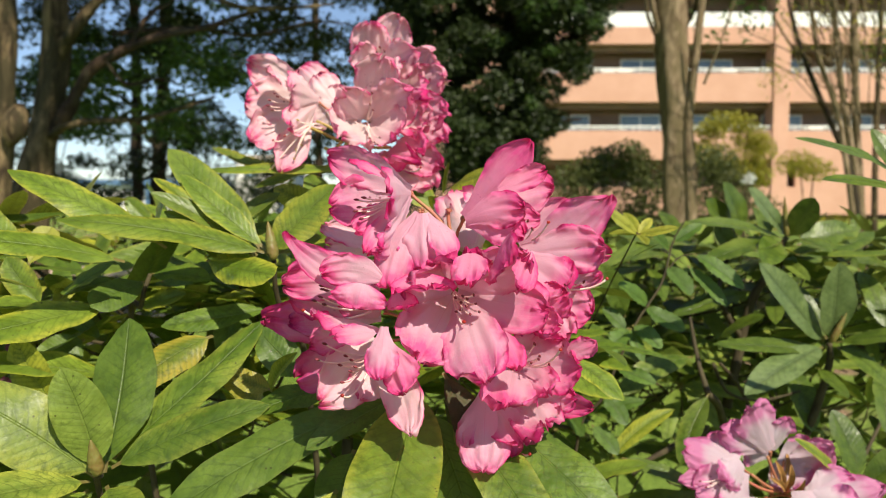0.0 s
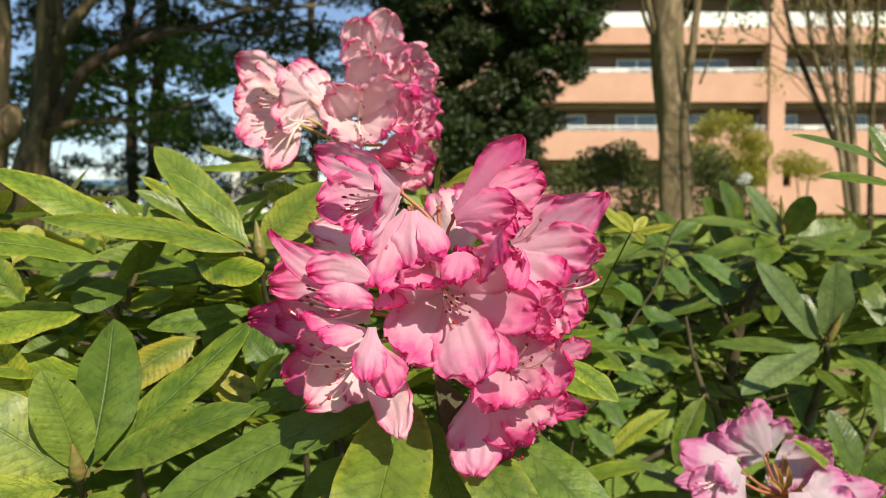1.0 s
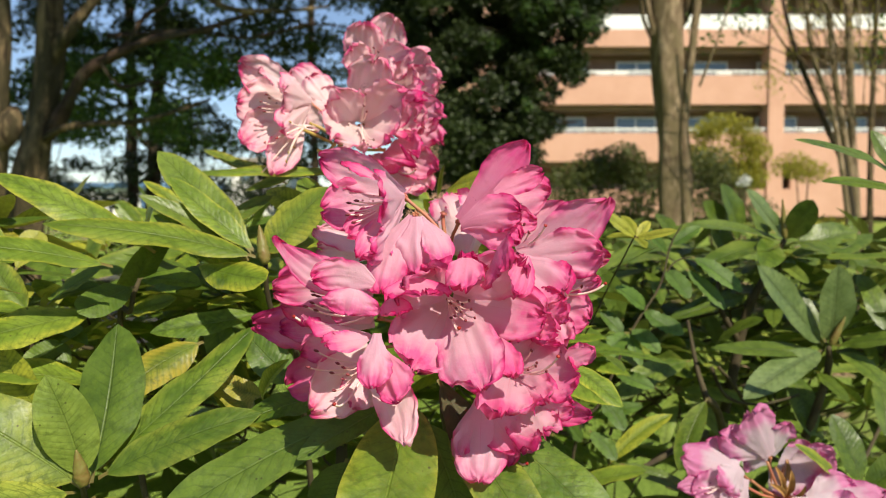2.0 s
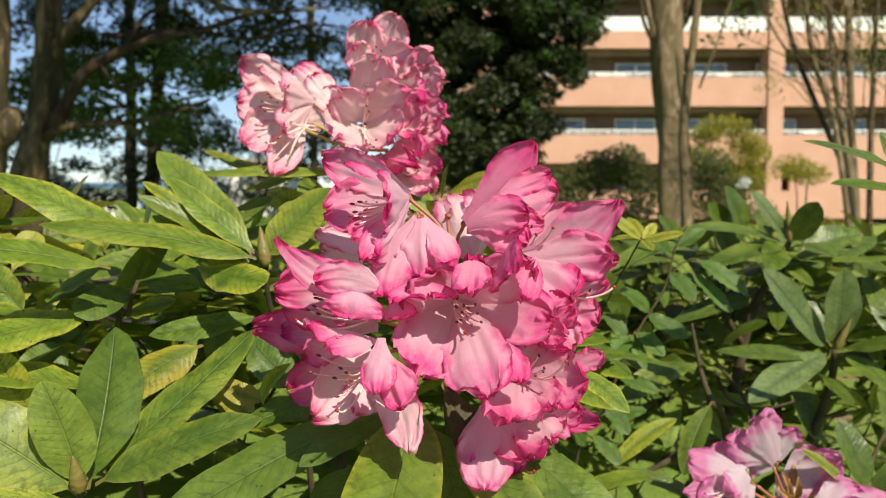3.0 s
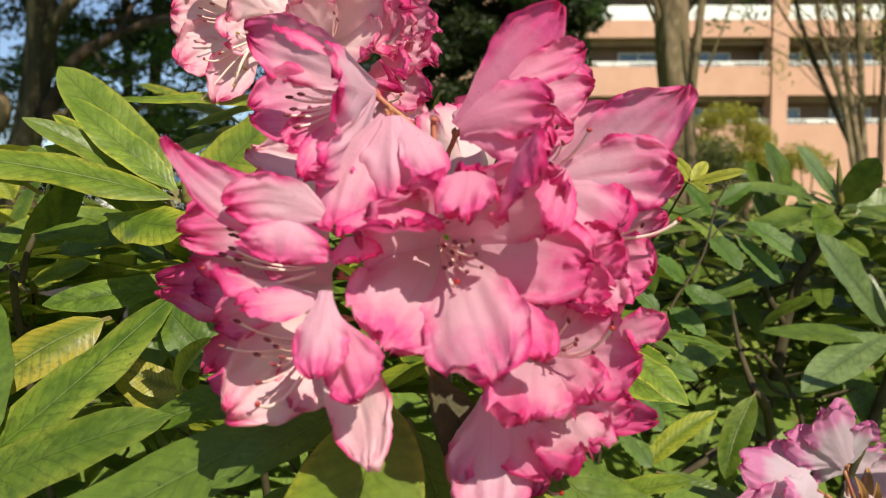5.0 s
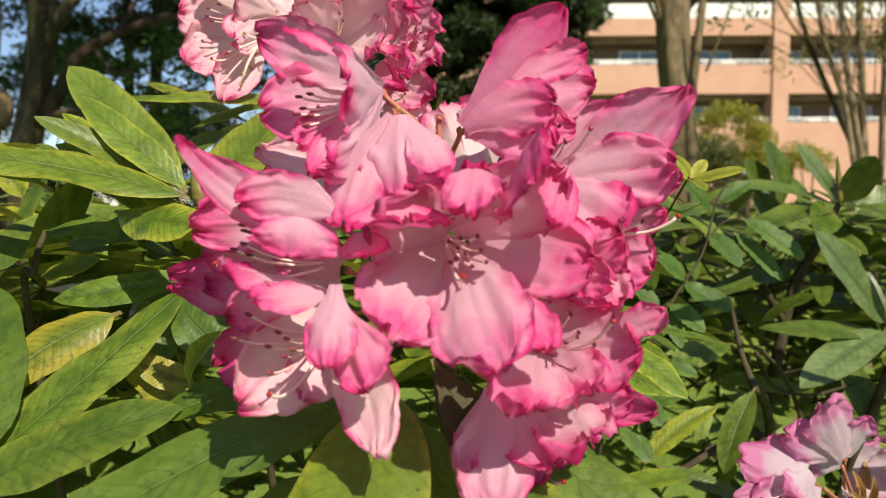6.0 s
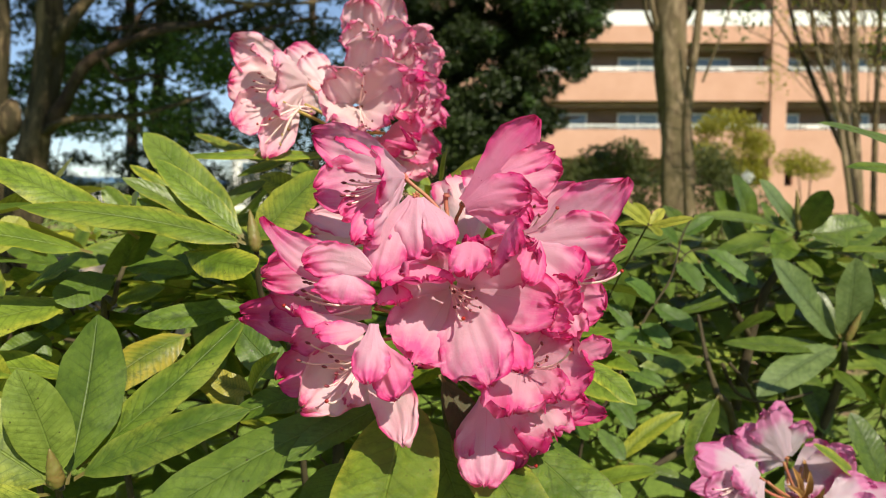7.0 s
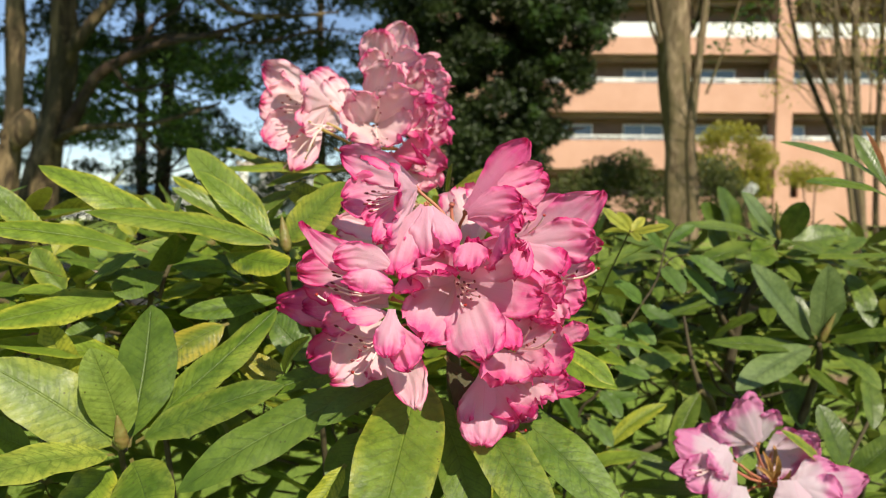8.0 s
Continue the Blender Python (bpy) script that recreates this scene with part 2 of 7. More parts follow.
TWIG = plain_material("shrub_twig", (0.04, 0.028, 0.015), (0.075, 0.06, 0.028), 70, 0.8, 0.4, 0.001)
STRAW = plain_material("straw_stalk", (0.42, 0.34, 0.09), (0.36, 0.22, 0.07), 90, 0.5, 0.15, 0.0004, fine=(0.46, 0.24, 0.12))
WITHERED = plain_material("withered_scale", (0.42, 0.22, 0.07), (0.28, 0.14, 0.05), 120, 0.7, 0.3, 0.0006)
# strong tan and dark contrast: sun dapples and shade are in this bark colour
BARK = bark_material("grey_brown_bark", (0.02, 0.013, 0.008), (0.24, 0.17, 0.09), (0.04, 0.033, 0.016))
BARK_DARK = bark_material("dark_pine_bark", (0.02, 0.013, 0.009), (0.078, 0.048, 0.032), (0.035, 0.03, 0.018))
BARK_PALE = bark_material("pale_tan_bark", (0.085, 0.055, 0.03), (0.33, 0.245, 0.155), (0.15, 0.115, 0.06))
CONIFER = small_leaf_material("evergreen_needles", (0.012, 0.020, 0.006), (0.055, 0.082, 0.018), 0.15)
CANOPY = small_leaf_material("canopy_leaves", (0.02, 0.05, 0.012), (0.12, 0.20, 0.035), 0.35)
SHRUBLEAF = small_leaf_material("shrub_leaves", (0.05, 0.065, 0.018), (0.17, 0.18, 0.05), 0.3)
YELLOWLEAF = small_leaf_material("young_yellow_leaves", (0.22, 0.22, 0.03), (0.48, 0.42, 0.05), 0.4)
WHITEBLOOM = small_leaf_material("white_blossom", (0.7, 0.7, 0.66), (0.82, 0.82, 0.8), 0.3)
WALLPINK = plain_material("salmon_tile_wall", (0.52, 0.29, 0.205), (0.58, 0.335, 0.245), 0.5, 0.75, 0.1, 0.004, fine=(0.52, 0.28, 0.2))
SLAB = plain_material("pale_concrete", (0.52, 0.42, 0.34), (0.60, 0.50, 0.42), 1.2, 0.8, 0.15, 0.004)
# recess brown; on slabs and soffit beams it stands in for shade
RECESS = plain_material("brown_recess_and_shaded_slab", (0.20, 0.13, 0.09), (0.26, 0.17, 0.12), 0.9, 0.8, 0.1, 0.004)
WHITEPAINT = plain_material("white_painted_metal", (0.76, 0.75, 0.72), (0.82, 0.81, 0.78), 3.0, 0.45, 0.05, 0.001)
HOUSEWALL = plain_material("white_plaster", (0.72, 0.70, 0.67), (0.80, 0.78, 0.75), 0.8, 0.8, 0.1, 0.004)
ROOFBLUE = plain_material("blue_grey_roof", (0.10, 0.20, 0.38), (0.16, 0.28, 0.46), 1.5, 0.6, 0.2, 0.01)
LOWWALL = plain_material("dark_stained_wall", (0.035, 0.033, 0.035), (0.06, 0.056, 0.055), 5, 0.8, 0.3, 0.004)
CAP = plain_material("pinkish_capstone", (0.45, 0.33, 0.28), (0.52, 0.40, 0.34), 6, 0.8, 0.3, 0.004)
GLASS = Nodes("window_glass", 0.06, 0.6)
GLASS.color(GLASS.mix(GLASS.noise(0.6, 2), (0.10, 0.15, 0.20), (0.22, 0.30, 0.36)))
GLASS.shader.inputs["Metallic"].default_value = 0.0
GLASS = GLASS.mat


def lawn_material():
    n = Nodes("lawn_and_soil", 0.9, 0.15)
    big = n.noise(0.9, 5, 0.6)
    fine = n.noise(55, 5, 0.7)
    grass = n.mix(n.span(fine, 0.3, 0.7), (0.12, 0.20, 0.03), (0.28, 0.38, 0.06))
    grass = n.mix(n.span(big, 0.4, 0.7, 0.0, 0.5), grass, (0.21, 0.28, 0.05))
    soil = n.mix(n.span(fine, 0.3, 0.7), (0.20, 0.12, 0.07), (0.42, 0.27, 0.18))
    n.color(n.mix(n.span(n.noise(0.55, 4, 0.6), 0.56, 0.66), grass, soil))
    n.bump(fine, 0.8, 0.03)
    return n.mat


LAWN = lawn_material()
GRASS = small_leaf_material("grass_blades", (0.15, 0.24, 0.03), (0.32, 0.43, 0.065), 0.45)

# ---------------- mesh helpers ----------------
HOME = {}


def thing(name, where, label, category, group="", kind=""):
    """An empty at the base of a thing, which parents its parts."""
    ob = tagged(new(name), label, category, group, kind)
    ob.location = where
    HOME[ob.name] = Vector(where)
    return ob


def mesh(name, verts, faces, mats, uvs=None, slots=None, smooth=True):
    data = bpy.data.meshes.new(name)
    data.from_pydata([tuple(v) for v in verts], [], faces)
    for m in mats if isinstance(mats, (list, tuple)) else [mats]:
        data.materials.append(m)
    if uvs:
        layer = data.uv_layers.new(name="uv")
        loops = np.empty(len(data.loops), np.int32)
        data.loops.foreach_get("vertex_index", loops)
        layer.data.foreach_set("uv", np.array(uvs, np.float32)[loops].ravel())
    if slots:
        data.polygons.foreach_set("material_index", np.array(slots, np.int32))
    if smooth:
        data.polygons.foreach_set("use_smooth", np.ones(len(data.polygons), bool))
    data.update()
    return data


def part(name, verts, faces, mats, parent, label="", uvs=None, slots=None, smooth=True):
    """ONE mesh object under a thing or under a part; verts are in the world."""
    home = HOME[parent.name]
    ob = new(name, mesh(name, [Vector(v) - home for v in verts], faces, mats, uvs, slots, smooth))
    ob.parent = parent
    HOME[ob.name] = home
    return tagged(ob, label)


def lone(name, verts, faces, mats, label, category, group="", kind="", smooth=True):
    ob = new(name, mesh(name, verts, faces, mats, None, None, smooth))
    return tagged(ob, label, category, group, kind)


def box(x0, x1, y0, y1, z0, z1, bevel=0.0):
    bm = bmesh.new()
    bmesh.ops.create_cube(bm, size=1, matrix=Matrix.LocRotScale(((x0 + x1) / 2, (y0 + y1) / 2, (z0 + z1) / 2), None, (x1 - x0, y1 - y0, z1 - z0)))
    if bevel:
        bmesh.ops.bevel(bm, geom=bm.edges[:], offset=bevel, segments=2, affect="EDGES")
    bm.verts.index_update()
    out = [v.co.copy() for v in bm.verts], [[v.index for v in f.verts] for f in bm.faces]
    bm.free()
    return out


def join(*shapes):
    verts, faces = [], []
    for v, f in shapes:
        faces += [[i + len(verts) for i in face] for face in f]
        verts += list(v)
    return verts, faces


def bezier(p0, p1, p2, p3, n):
    p0, p1, p2, p3 = (Vector(p) for p in (p0, p1, p2, p3))
    out = []
    for i in range(n + 1):
        t = i / n
        out.append(p0 * (1 - t) ** 3 + p1 * 3 * t * (1 - t) ** 2 + p2 * 3 * t * t * (1 - t) + p3 * t ** 3)
    return out


def tube(points, radii, sides=8, rough=0.0, seed=0):
    """A tapered tube along points, closed at both ends; rough makes its skin uneven."""
    points = [Vector(p) for p in points]
    verts, faces = [], []
    aside = None
    for i, p in enumerate(points):
        way = (points[min(i + 1, len(points) - 1)] - points[max(i - 1, 0)]).normalized()
        if aside is None:
            aside = way.orthogonal().normalized()
        aside = (aside - way * aside.dot(way)).normalized()
        up = way.cross(aside)
        for k in range(sides):
            a = 2 * math.pi * k / sides
            out = aside * math.cos(a) + up * math.sin(a)
            r = radii[i]
            if rough:
                r *= 1 + rough * noise.noise(out * 1.7 + p * (2.0 / max(radii[0], 1e-4)) * 0.12 + Vector((seed, 0, 0)))
            verts.append(p + out * r)
    for i in range(len(points) - 1):
        for k in range(sides):
            a, b = i * sides + k, i * sides + (k + 1) % sides
            faces.append([a, b, b + sides, a + sides])
    faces.append(list(range(sides))[::-1])
    faces.append([len(verts) - sides + k for k in range(sides)])
    return verts, faces


def blob(centre, axis, length, width, sides=8, rings=7, point=0.0):
    """An egg-shaped body along an axis, as a bud or an anther has."""
    centre, axis = Vector(centre), Vector(axis).normalized()
    points, radii = [], []
    for i in range(rings + 1):
        t = i / rings
        points.append(centre + axis * length * (t - 0.5))
        radii.append(max(width / 2 * math.sin(math.pi * (0.03 + 0.94 * t) ** (1 - 0.35 * point)) ** 0.75, width * 0.02))
    return tube(points, radii, sides)


def smooth(a, b, x):
    x = min(1, max(0, (x - a) / (b - a)))
    return x * x * (3 - 2 * x)


def foliage(count, spot, size, seed, flat=0.0, slim=0.45):
    """Many small folded leaves; spot(rng) gives the place of each one, or None."""
    rng = random.Random(seed)
    verts, faces = [], []
    while count > 0:
        c = spot(rng)
        if c is None:
            continue
        count -= 1
        c = Vector(c)
        a = Vector((rng.gauss(0, 1), rng.gauss(0, 1), rng.gauss(0, 1 - flat))).normalized()
        b = a.orthogonal().normalized()
        b = (Matrix.Rotation(rng.uniform(0, 6.28), 3, a) @ b) * slim
        s = size * rng.uniform(0.6, 1.35)
        lift = a.cross(b).normalized() * 0.12 * s
        k = len(verts)
        verts += [c - a * s / 2, c + b * s / 2 + lift, c + a * s / 2, c - b * s / 2 + lift]
        faces += [[k, k + 1, k + 2], [k, k + 2, k + 3]]
    return verts, faces


# ---------------- ground ----------------
def ground():
    verts, faces = [], []
    rows = [-60, -20, -6, -2, -0.5] + [i * 0.5 for i in range(0, 21)] + [12, 15, 20, 26, 34, 50, 90, 200, 600, 2500]
    cols = [-2500, -400, -80, -30, -14] + [i * 0.6 for i in range(-14, 15)] + [14, 30, 80, 400, 2500]
    for y in rows:
        for x in cols:
            near = 1 if abs(x) < 30 and -20 < y < 36 else 0
            verts.append((x, y, near * 0.05 * (noise.noise(Vector((x * 0.5, y * 0.5, 0))) - 0.2)))
    w = len(cols)
    for j in range(len(rows) - 1):
        for i in range(w - 1):
            faces.append([j * w + i, j * w + i + 1, (j + 1) * w + i + 1, (j + 1) * w + i])
    lone("ground", verts, faces, LAWN, "sunlit lawn with bare reddish soil patches", "lawn", kind="structure")


ground()


def lawn_blades():
    rng = random.Random(4)
    verts, faces = [], []
    for _ in range(30000):
        y = 1.4 + 5.5 * rng.random() ** 1.6
        x = rng.uniform(-3.8, 4.6)
        if noise.noise(Vector((x * 0.8, y * 0.8, 3))) > 0.22:
            continue
        a, h, lean = rng.uniform(0, 6.28), rng.uniform(0.03, 0.075), rng.uniform(0, 0.04)
        s = Vector((math.cos(a), math.sin(a), 0)) * 0.003
        p = Vector((x, y, -0.02))
        k = len(verts)
        verts += [p - s, p + s, p + Vector((-s.y, s.x, 0)) * lean / 0.003 + Vector((0, 0, h + 0.02))]
        faces.append([k, k + 1, k + 2])
    lone("grass", verts, faces, GRASS, "short bright green lawn grass", "grass", kind="stuff")


lawn_blades()

# ---------------- apartment building ----------------
def building():
    y0 = 42.0
    b = thing("apartment_building", (14, y0, 0), "salmon pink apartment block with long balconies and white rails", "building")
    left, right = 5.2, 46.0
    part("wall", *box(-2.1, left, y0 - 0.2, y0 + 9, 0, 24), WALLPINK, b, smooth=False)
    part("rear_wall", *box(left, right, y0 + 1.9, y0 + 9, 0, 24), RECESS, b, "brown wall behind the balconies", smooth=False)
    # heights of each balcony front: bottom, top
    levels = ((0.35, 1.86), (3.35, 4.9), (6.44, 7.99), (9.54, 10.45), (12.6, 14.1), (15.7, 17.2), (18.8, 20.3))
    for k, (low, high) in enumerate(levels):
        part("balcony_front", *box(left, right, y0 - 0.02, y0 + 0.2, low, high), WALLPINK, b, smooth=False)
        # slabs and beams coloured dark brown to paint the shade under the balconies
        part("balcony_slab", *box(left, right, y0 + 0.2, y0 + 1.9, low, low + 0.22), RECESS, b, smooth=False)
        if k:
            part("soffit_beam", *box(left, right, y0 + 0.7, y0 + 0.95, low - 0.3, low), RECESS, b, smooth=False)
        if k == 0:
            part("wall_panel", *box(19.2, right, y0 - 0.01, y0 + 0.2, high, 3.35), WALLPINK, b, smooth=False)
        elif k == 3:
            rail = part("glass_rail", *box(left, right, y0 + 0.05, y0 + 0.1, high, high + 0.78), WHITEPAINT, b, "white balcony panel", smooth=False)
        else:
            shapes = [box(left, right, y0 + 0.05, y0 + 0.13, high + 0.2, high + 0.28), box(left, right, y0 + 0.07, y0 + 0.11, high + 0.08, high + 0.12)]
            x = left + 0.2
            while x < right:
                shapes.append(box(x, x + 0.04, y0 + 0.07, y0 + 0.11, high, high + 0.2))
                x += 0.55
            rail = part("rail", *join(*shapes), WHITEPAINT, b, "white metal balcony rail", smooth=False)
        if 3 < high < 14:
            for x in range(6, 40, 4):
                w = part("window", *box(x, x + 2.3, y0 + 1.82, y0 + 1.9, high - 0.9, high + 1.05), WHITEPAINT, b, "white framed balcony window", smooth=False)
                part("pane", *box(x + 0.08, x + 1.1, y0 + 1.79, y0 + 1.815, high - 0.82, high + 0.97), GLASS, w, smooth=False)
                part("pane", *box(x + 1.2, x + 2.22, y0 + 1.79, y0 + 1.815, high - 0.82, high + 0.97), GLASS, w, smooth=False)
    for x, z in ((8.6, 8.0), (9.5, 8.0), (20.0, 4.9), (21.2, 4.9), (12.4, 4.9), (15.2, 8.0)):
        part("air_conditioner", *box(x, x + 0.8, y0 + 0.3, y0 + 0.6, z - 0.5, z + 0.28, 0.02), WHITEPAINT, b, "white air conditioner box", smooth=False)
    for x in (17.85, 31.0):
        part("pillar", *box(x, x + 0.85, y0 - 0.16, y0 + 1.0, 0, 24), WALLPINK, b, smooth=False)
    part("roof", *box(-2.3, right, y0 - 0.4, y0 + 9.2, 24, 24.4), SLAB, b, smooth=False)


building()


def far_house():
    h = thing("distant_house", (-22, 62, 0), "white plastered house with blue grey roof behind the trees", "house")
    part("wall", *box(-31, -19.5, 62, 70, 0, 2.3), HOUSEWALL, h, smooth=False)
    part("roof", *box(-31.4, -19.2, 61.6, 70.4, 2.3, 2.75), ROOFBLUE, h, smooth=False)
    part("door", *box(-24, -22.9, 61.94, 62, 0, 2.05), ROOFBLUE, h, smooth=False)
    g = thing("distant_annex", (-15, 66, 0), "tall pale house wall seen between tree trunks", "house")
    part("wall", *box(-17.8, -12.6, 66, 74, 0, 4.6), HOUSEWALL, g, smooth=False)
    part("roof", *box(-18.0, -12.4, 65.7, 74.3, 4.6, 4.9), SLAB, g, smooth=False)
    for x in (-17.0, -14.6):
        w = part("window", *box(x, x + 1.2, 65.93, 66, 2.9, 4.2), WHITEPAINT, g, smooth=False)
        part("pane", *box(x + 0.08, x + 1.12, 65.9, 65.925, 2.98, 4.12), GLASS, w, smooth=False)


far_house()
low = thing("low_wall", (-2.6, 6.4, 0), "low dark stained wall with pinkish capstone behind the shrub", "wall")
part("body", *box(-3.6, -2.2, 6.4, 6.62, -0.05, 0.60, 0.01), LOWWALL, low, smooth=False)
part("capstone", *box(-3.65, -2.15, 6.36, 6.66, 0.6, 0.655, 0.008), CAP, low, smooth=False)


# ---------------- trees ----------------
def limb(parent, name, points, r0, r1, mat, sides=12, rough=0.25, seed=0):
    """A tapered limb through a few control points, rounded between them."""
    pts = [Vector(p) for p in points]
    fine = []
    for i in range(len(pts) - 1):
        a, b = pts[max(i - 1, 0)], pts[min(i + 2, len(pts) - 1)]
        fine += bezier(pts[i], pts[i] + (pts[i + 1] - a) / 6, pts[i + 1] - (b - pts[i]) / 6, pts[i + 1], 8)[(1 if i else 0):]
    n = len(fine)
    radii = [r0 + (r1 - r0) * i / (n - 1) for i in range(n)]
    if fine[0].z < 0.05:
        for i in range(n):
            radii[i] *= 1 + 0.5 * max(0, 1 - fine[i].z / 0.35) ** 2
    return part(name, *tube(fine, radii, sides, rough, seed), mat, parent)


def inside(rng, blobs):
    """A random place near the skin of one of several rounded clumps."""
    x, y, z, r, h = blobs[rng.randrange(len(blobs))]
    v = Vector((rng.gauss(0, 1), rng.gauss(0, 1), rng.gauss(0, 1))).normalized() * (rng.random() ** 0.45)
    return Vector((x + v.x * r, y + v.y * r, z + v.z * h))


def right_tree():
    t = thing("broadleaf_tree", (2.53, 8.00, -0.01), "grey brown tree trunk with a slender second stem", "tree", "park trees")
    limb(t, "trunk", [(2.53, 8.00, -0.03), (2.47, 8.00, 0.96), (2.41, 8.00, 2.01), (2.34, 8.00, 2.87), (2.29, 8.00, 4.17)], 0.18, 0.165, BARK_PALE, 20, 0.45, 1)
    limb(t, "stem", [(2.58, 7.86, -0.00), (2.53, 7.84, 1.08), (2.48, 7.84, 1.88), (2.53, 7.84, 2.51), (2.59, 7.84, 3.12), (2.66, 7.84, 4.01)], 0.05, 0.035, BARK_PALE, 10, 0.2, 2)
    limb(t, "limb", [(2.34, 8.00, 2.65), (2.19, 7.95, 2.98), (2.10, 7.90, 3.30), (1.96, 7.90, 4.03)], 0.035, 0.022, BARK_PALE, 10, 0.2, 3)
    limb(t, "limb", [(2.39, 8.00, 2.93), (2.52, 7.95, 3.15), (2.60, 7.90, 3.47), (2.71, 7.90, 4.03)], 0.06, 0.04, BARK, 10, 0.2, 4)
    limb(t, "branch", [(2.15, 7.90, 2.91), (2.05, 7.85, 3.12), (2.00, 7.80, 3.55)], 0.022, 0.014, BARK, 8, 0.2, 5)
    limb(t, "branch", [(2.62, 7.80, 2.39), (2.77, 7.70, 2.87), (2.92, 7.70, 3.36)], 0.014, 0.008, BARK_PALE, 6, 0.2, 6)
    sprays = [(*(2.93, 8.00, 3.05), 0.5, 0.35), (*(3.15, 8.00, 3.33), 0.6, 0.4), (*(4.50, 8.00, 2.87), 0.25, 0.3), (*(3.56, 8.00, 3.44), 0.6, 0.3)]
    part("crown", *foliage(420, lambda r: inside(r, sprays), 0.07, 8), CANOPY, t)


right_tree()


def left_trees():
    t = thing("park_tree", (-3.37, 6.20, -0.01), "mottled brown tree with a forked trunk and long limbs", "tree", "park trees")
    limb(t, "trunk", [(-3.44, 6.20, -0.03), (-3.36, 6.20, 0.96), (-3.28, 6.20, 1.38), (-3.20, 6.20, 1.74), (-3.12, 6.20, 2.13), (-3.08, 6.20, 2.51), (-3.06, 6.20, 2.87), (-3.01, 6.20, 3.58)], 0.15, 0.07, BARK, 20, 0.6, 11)
    limb(t, "limb", [(-3.13, 6.15, 1.74), (-2.94, 6.10, 1.96), (-2.75, 6.05, 2.23), (-2.43, 6.00, 2.40), (-2.19, 6.10, 2.52), (-1.85, 6.30, 2.64), (-1.52, 6.50, 2.82)], 0.06, 0.016, BARK_DARK, 12, 0.4, 12)
    limb(t, "limb", [(-3.10, 6.20, 2.31), (-2.91, 6.10, 2.53), (-2.76, 6.10, 2.71), (-2.59, 6.10, 2.95), (-2.40, 6.10, 3.41)], 0.055, 0.035, BARK, 12, 0.35, 17)
    limb(t, "branch", [(-2.42, 6.00, 2.40), (-2.26, 6.00, 2.65), (-2.10, 6.10, 2.80), (-1.99, 6.20, 3.14)], 0.022, 0.010, BARK_DARK, 8, 0.3, 18)
    limb(t, "branch", [(-2.60, 6.00, 2.31), (-2.45, 6.00, 2.13), (-2.28, 6.20, 2.20), (-2.11, 6.40, 2.16)], 0.016, 0.006, BARK_DARK, 8, 0.3, 19)
    limb(t, "branch", [(-3.10, 6.10, 1.74), (-2.91, 6.00, 1.81), (-2.65, 6.00, 1.85), (-2.38, 6.10, 1.87), (-2.13, 6.30, 1.98), (-1.91, 6.50, 2.10)], 0.03, 0.012, BARK, 10, 0.3, 13)
    limb(t, "branch", [(-2.09, 6.00, 3.11), (-1.75, 6.30, 2.82), (-1.36, 6.60, 2.85), (-0.97, 6.90, 2.96)], 0.03, 0.012, BARK, 10, 0.3, 14)
    limb(t, "branch", [(-2.54, 6.00, 2.51), (-2.10, 6.40, 2.64), (-1.65, 6.80, 2.67), (-1.17, 7.20, 2.87), (-0.72, 7.40, 2.86)], 0.02, 0.008, BARK_DARK, 10, 0.3, 15)
    u = thing("gnarled_tree", (-3.08, 5.20, -0.01), "gnarled grey tree trunk with a burl", "tree", "park trees")
    limb(u, "trunk", [(-3.10, 5.20, -0.03), (-3.04, 5.20, 0.99), (-2.97, 5.20, 1.59), (-2.92, 5.20, 2.12), (-2.90, 5.20, 3.11)], 0.082, 0.055, BARK, 16, 0.5, 21)
    part("burl", *blob((-2.82, 5.10, 1.73), (0.3, 0, 1), 0.30, 0.17, 12, 9), BARK, u)
    for k, (foot, a, b, c, r) in enumerate((((-4.79, 12.00, -0.00), (-4.77, 12.00, 1.43), (-4.74, 12.00, 3.26), (-4.75, 12.00, 5.55), 0.085), ((-4.46, 12.00, -0.00), (-4.44, 12.00, 1.43), (-4.33, 12.00, 3.00), (-4.20, 12.00, 5.55), 0.11), ((-2.15, 13.00, 0.01), (-2.09, 13.00, 1.73), (-2.13, 13.00, 3.61), (-2.09, 13.00, 5.91), 0.07))):
        p = thing("pine_tree", foot, "slender dark pine trunk in the shade", "tree", "pines")
        limb(p, "trunk", [foot, a, b, c], r * 1.1, r * 0.8, BARK_DARK, 12, 0.3, 30 + k)
        rng = random.Random(40 + k)
        for j in range(7):
            q = Vector(a).lerp(Vector(b), rng.random()) if j < 4 else Vector(b).lerp(Vector(c), rng.random() * 0.6)
            w = Vector((rng.uniform(-1, 1), rng.uniform(-0.4, 0.4), rng.uniform(-0.1, 0.5))).normalized() * rng.uniform(0.7, 1.5)
            limb(p, "branch", [q, q + w * 0.5 + Vector((0, 0, 0.05)), q + w], 0.03, 0.01, BARK_DARK, 6, 0.2, j)
    rng = random.Random(77)
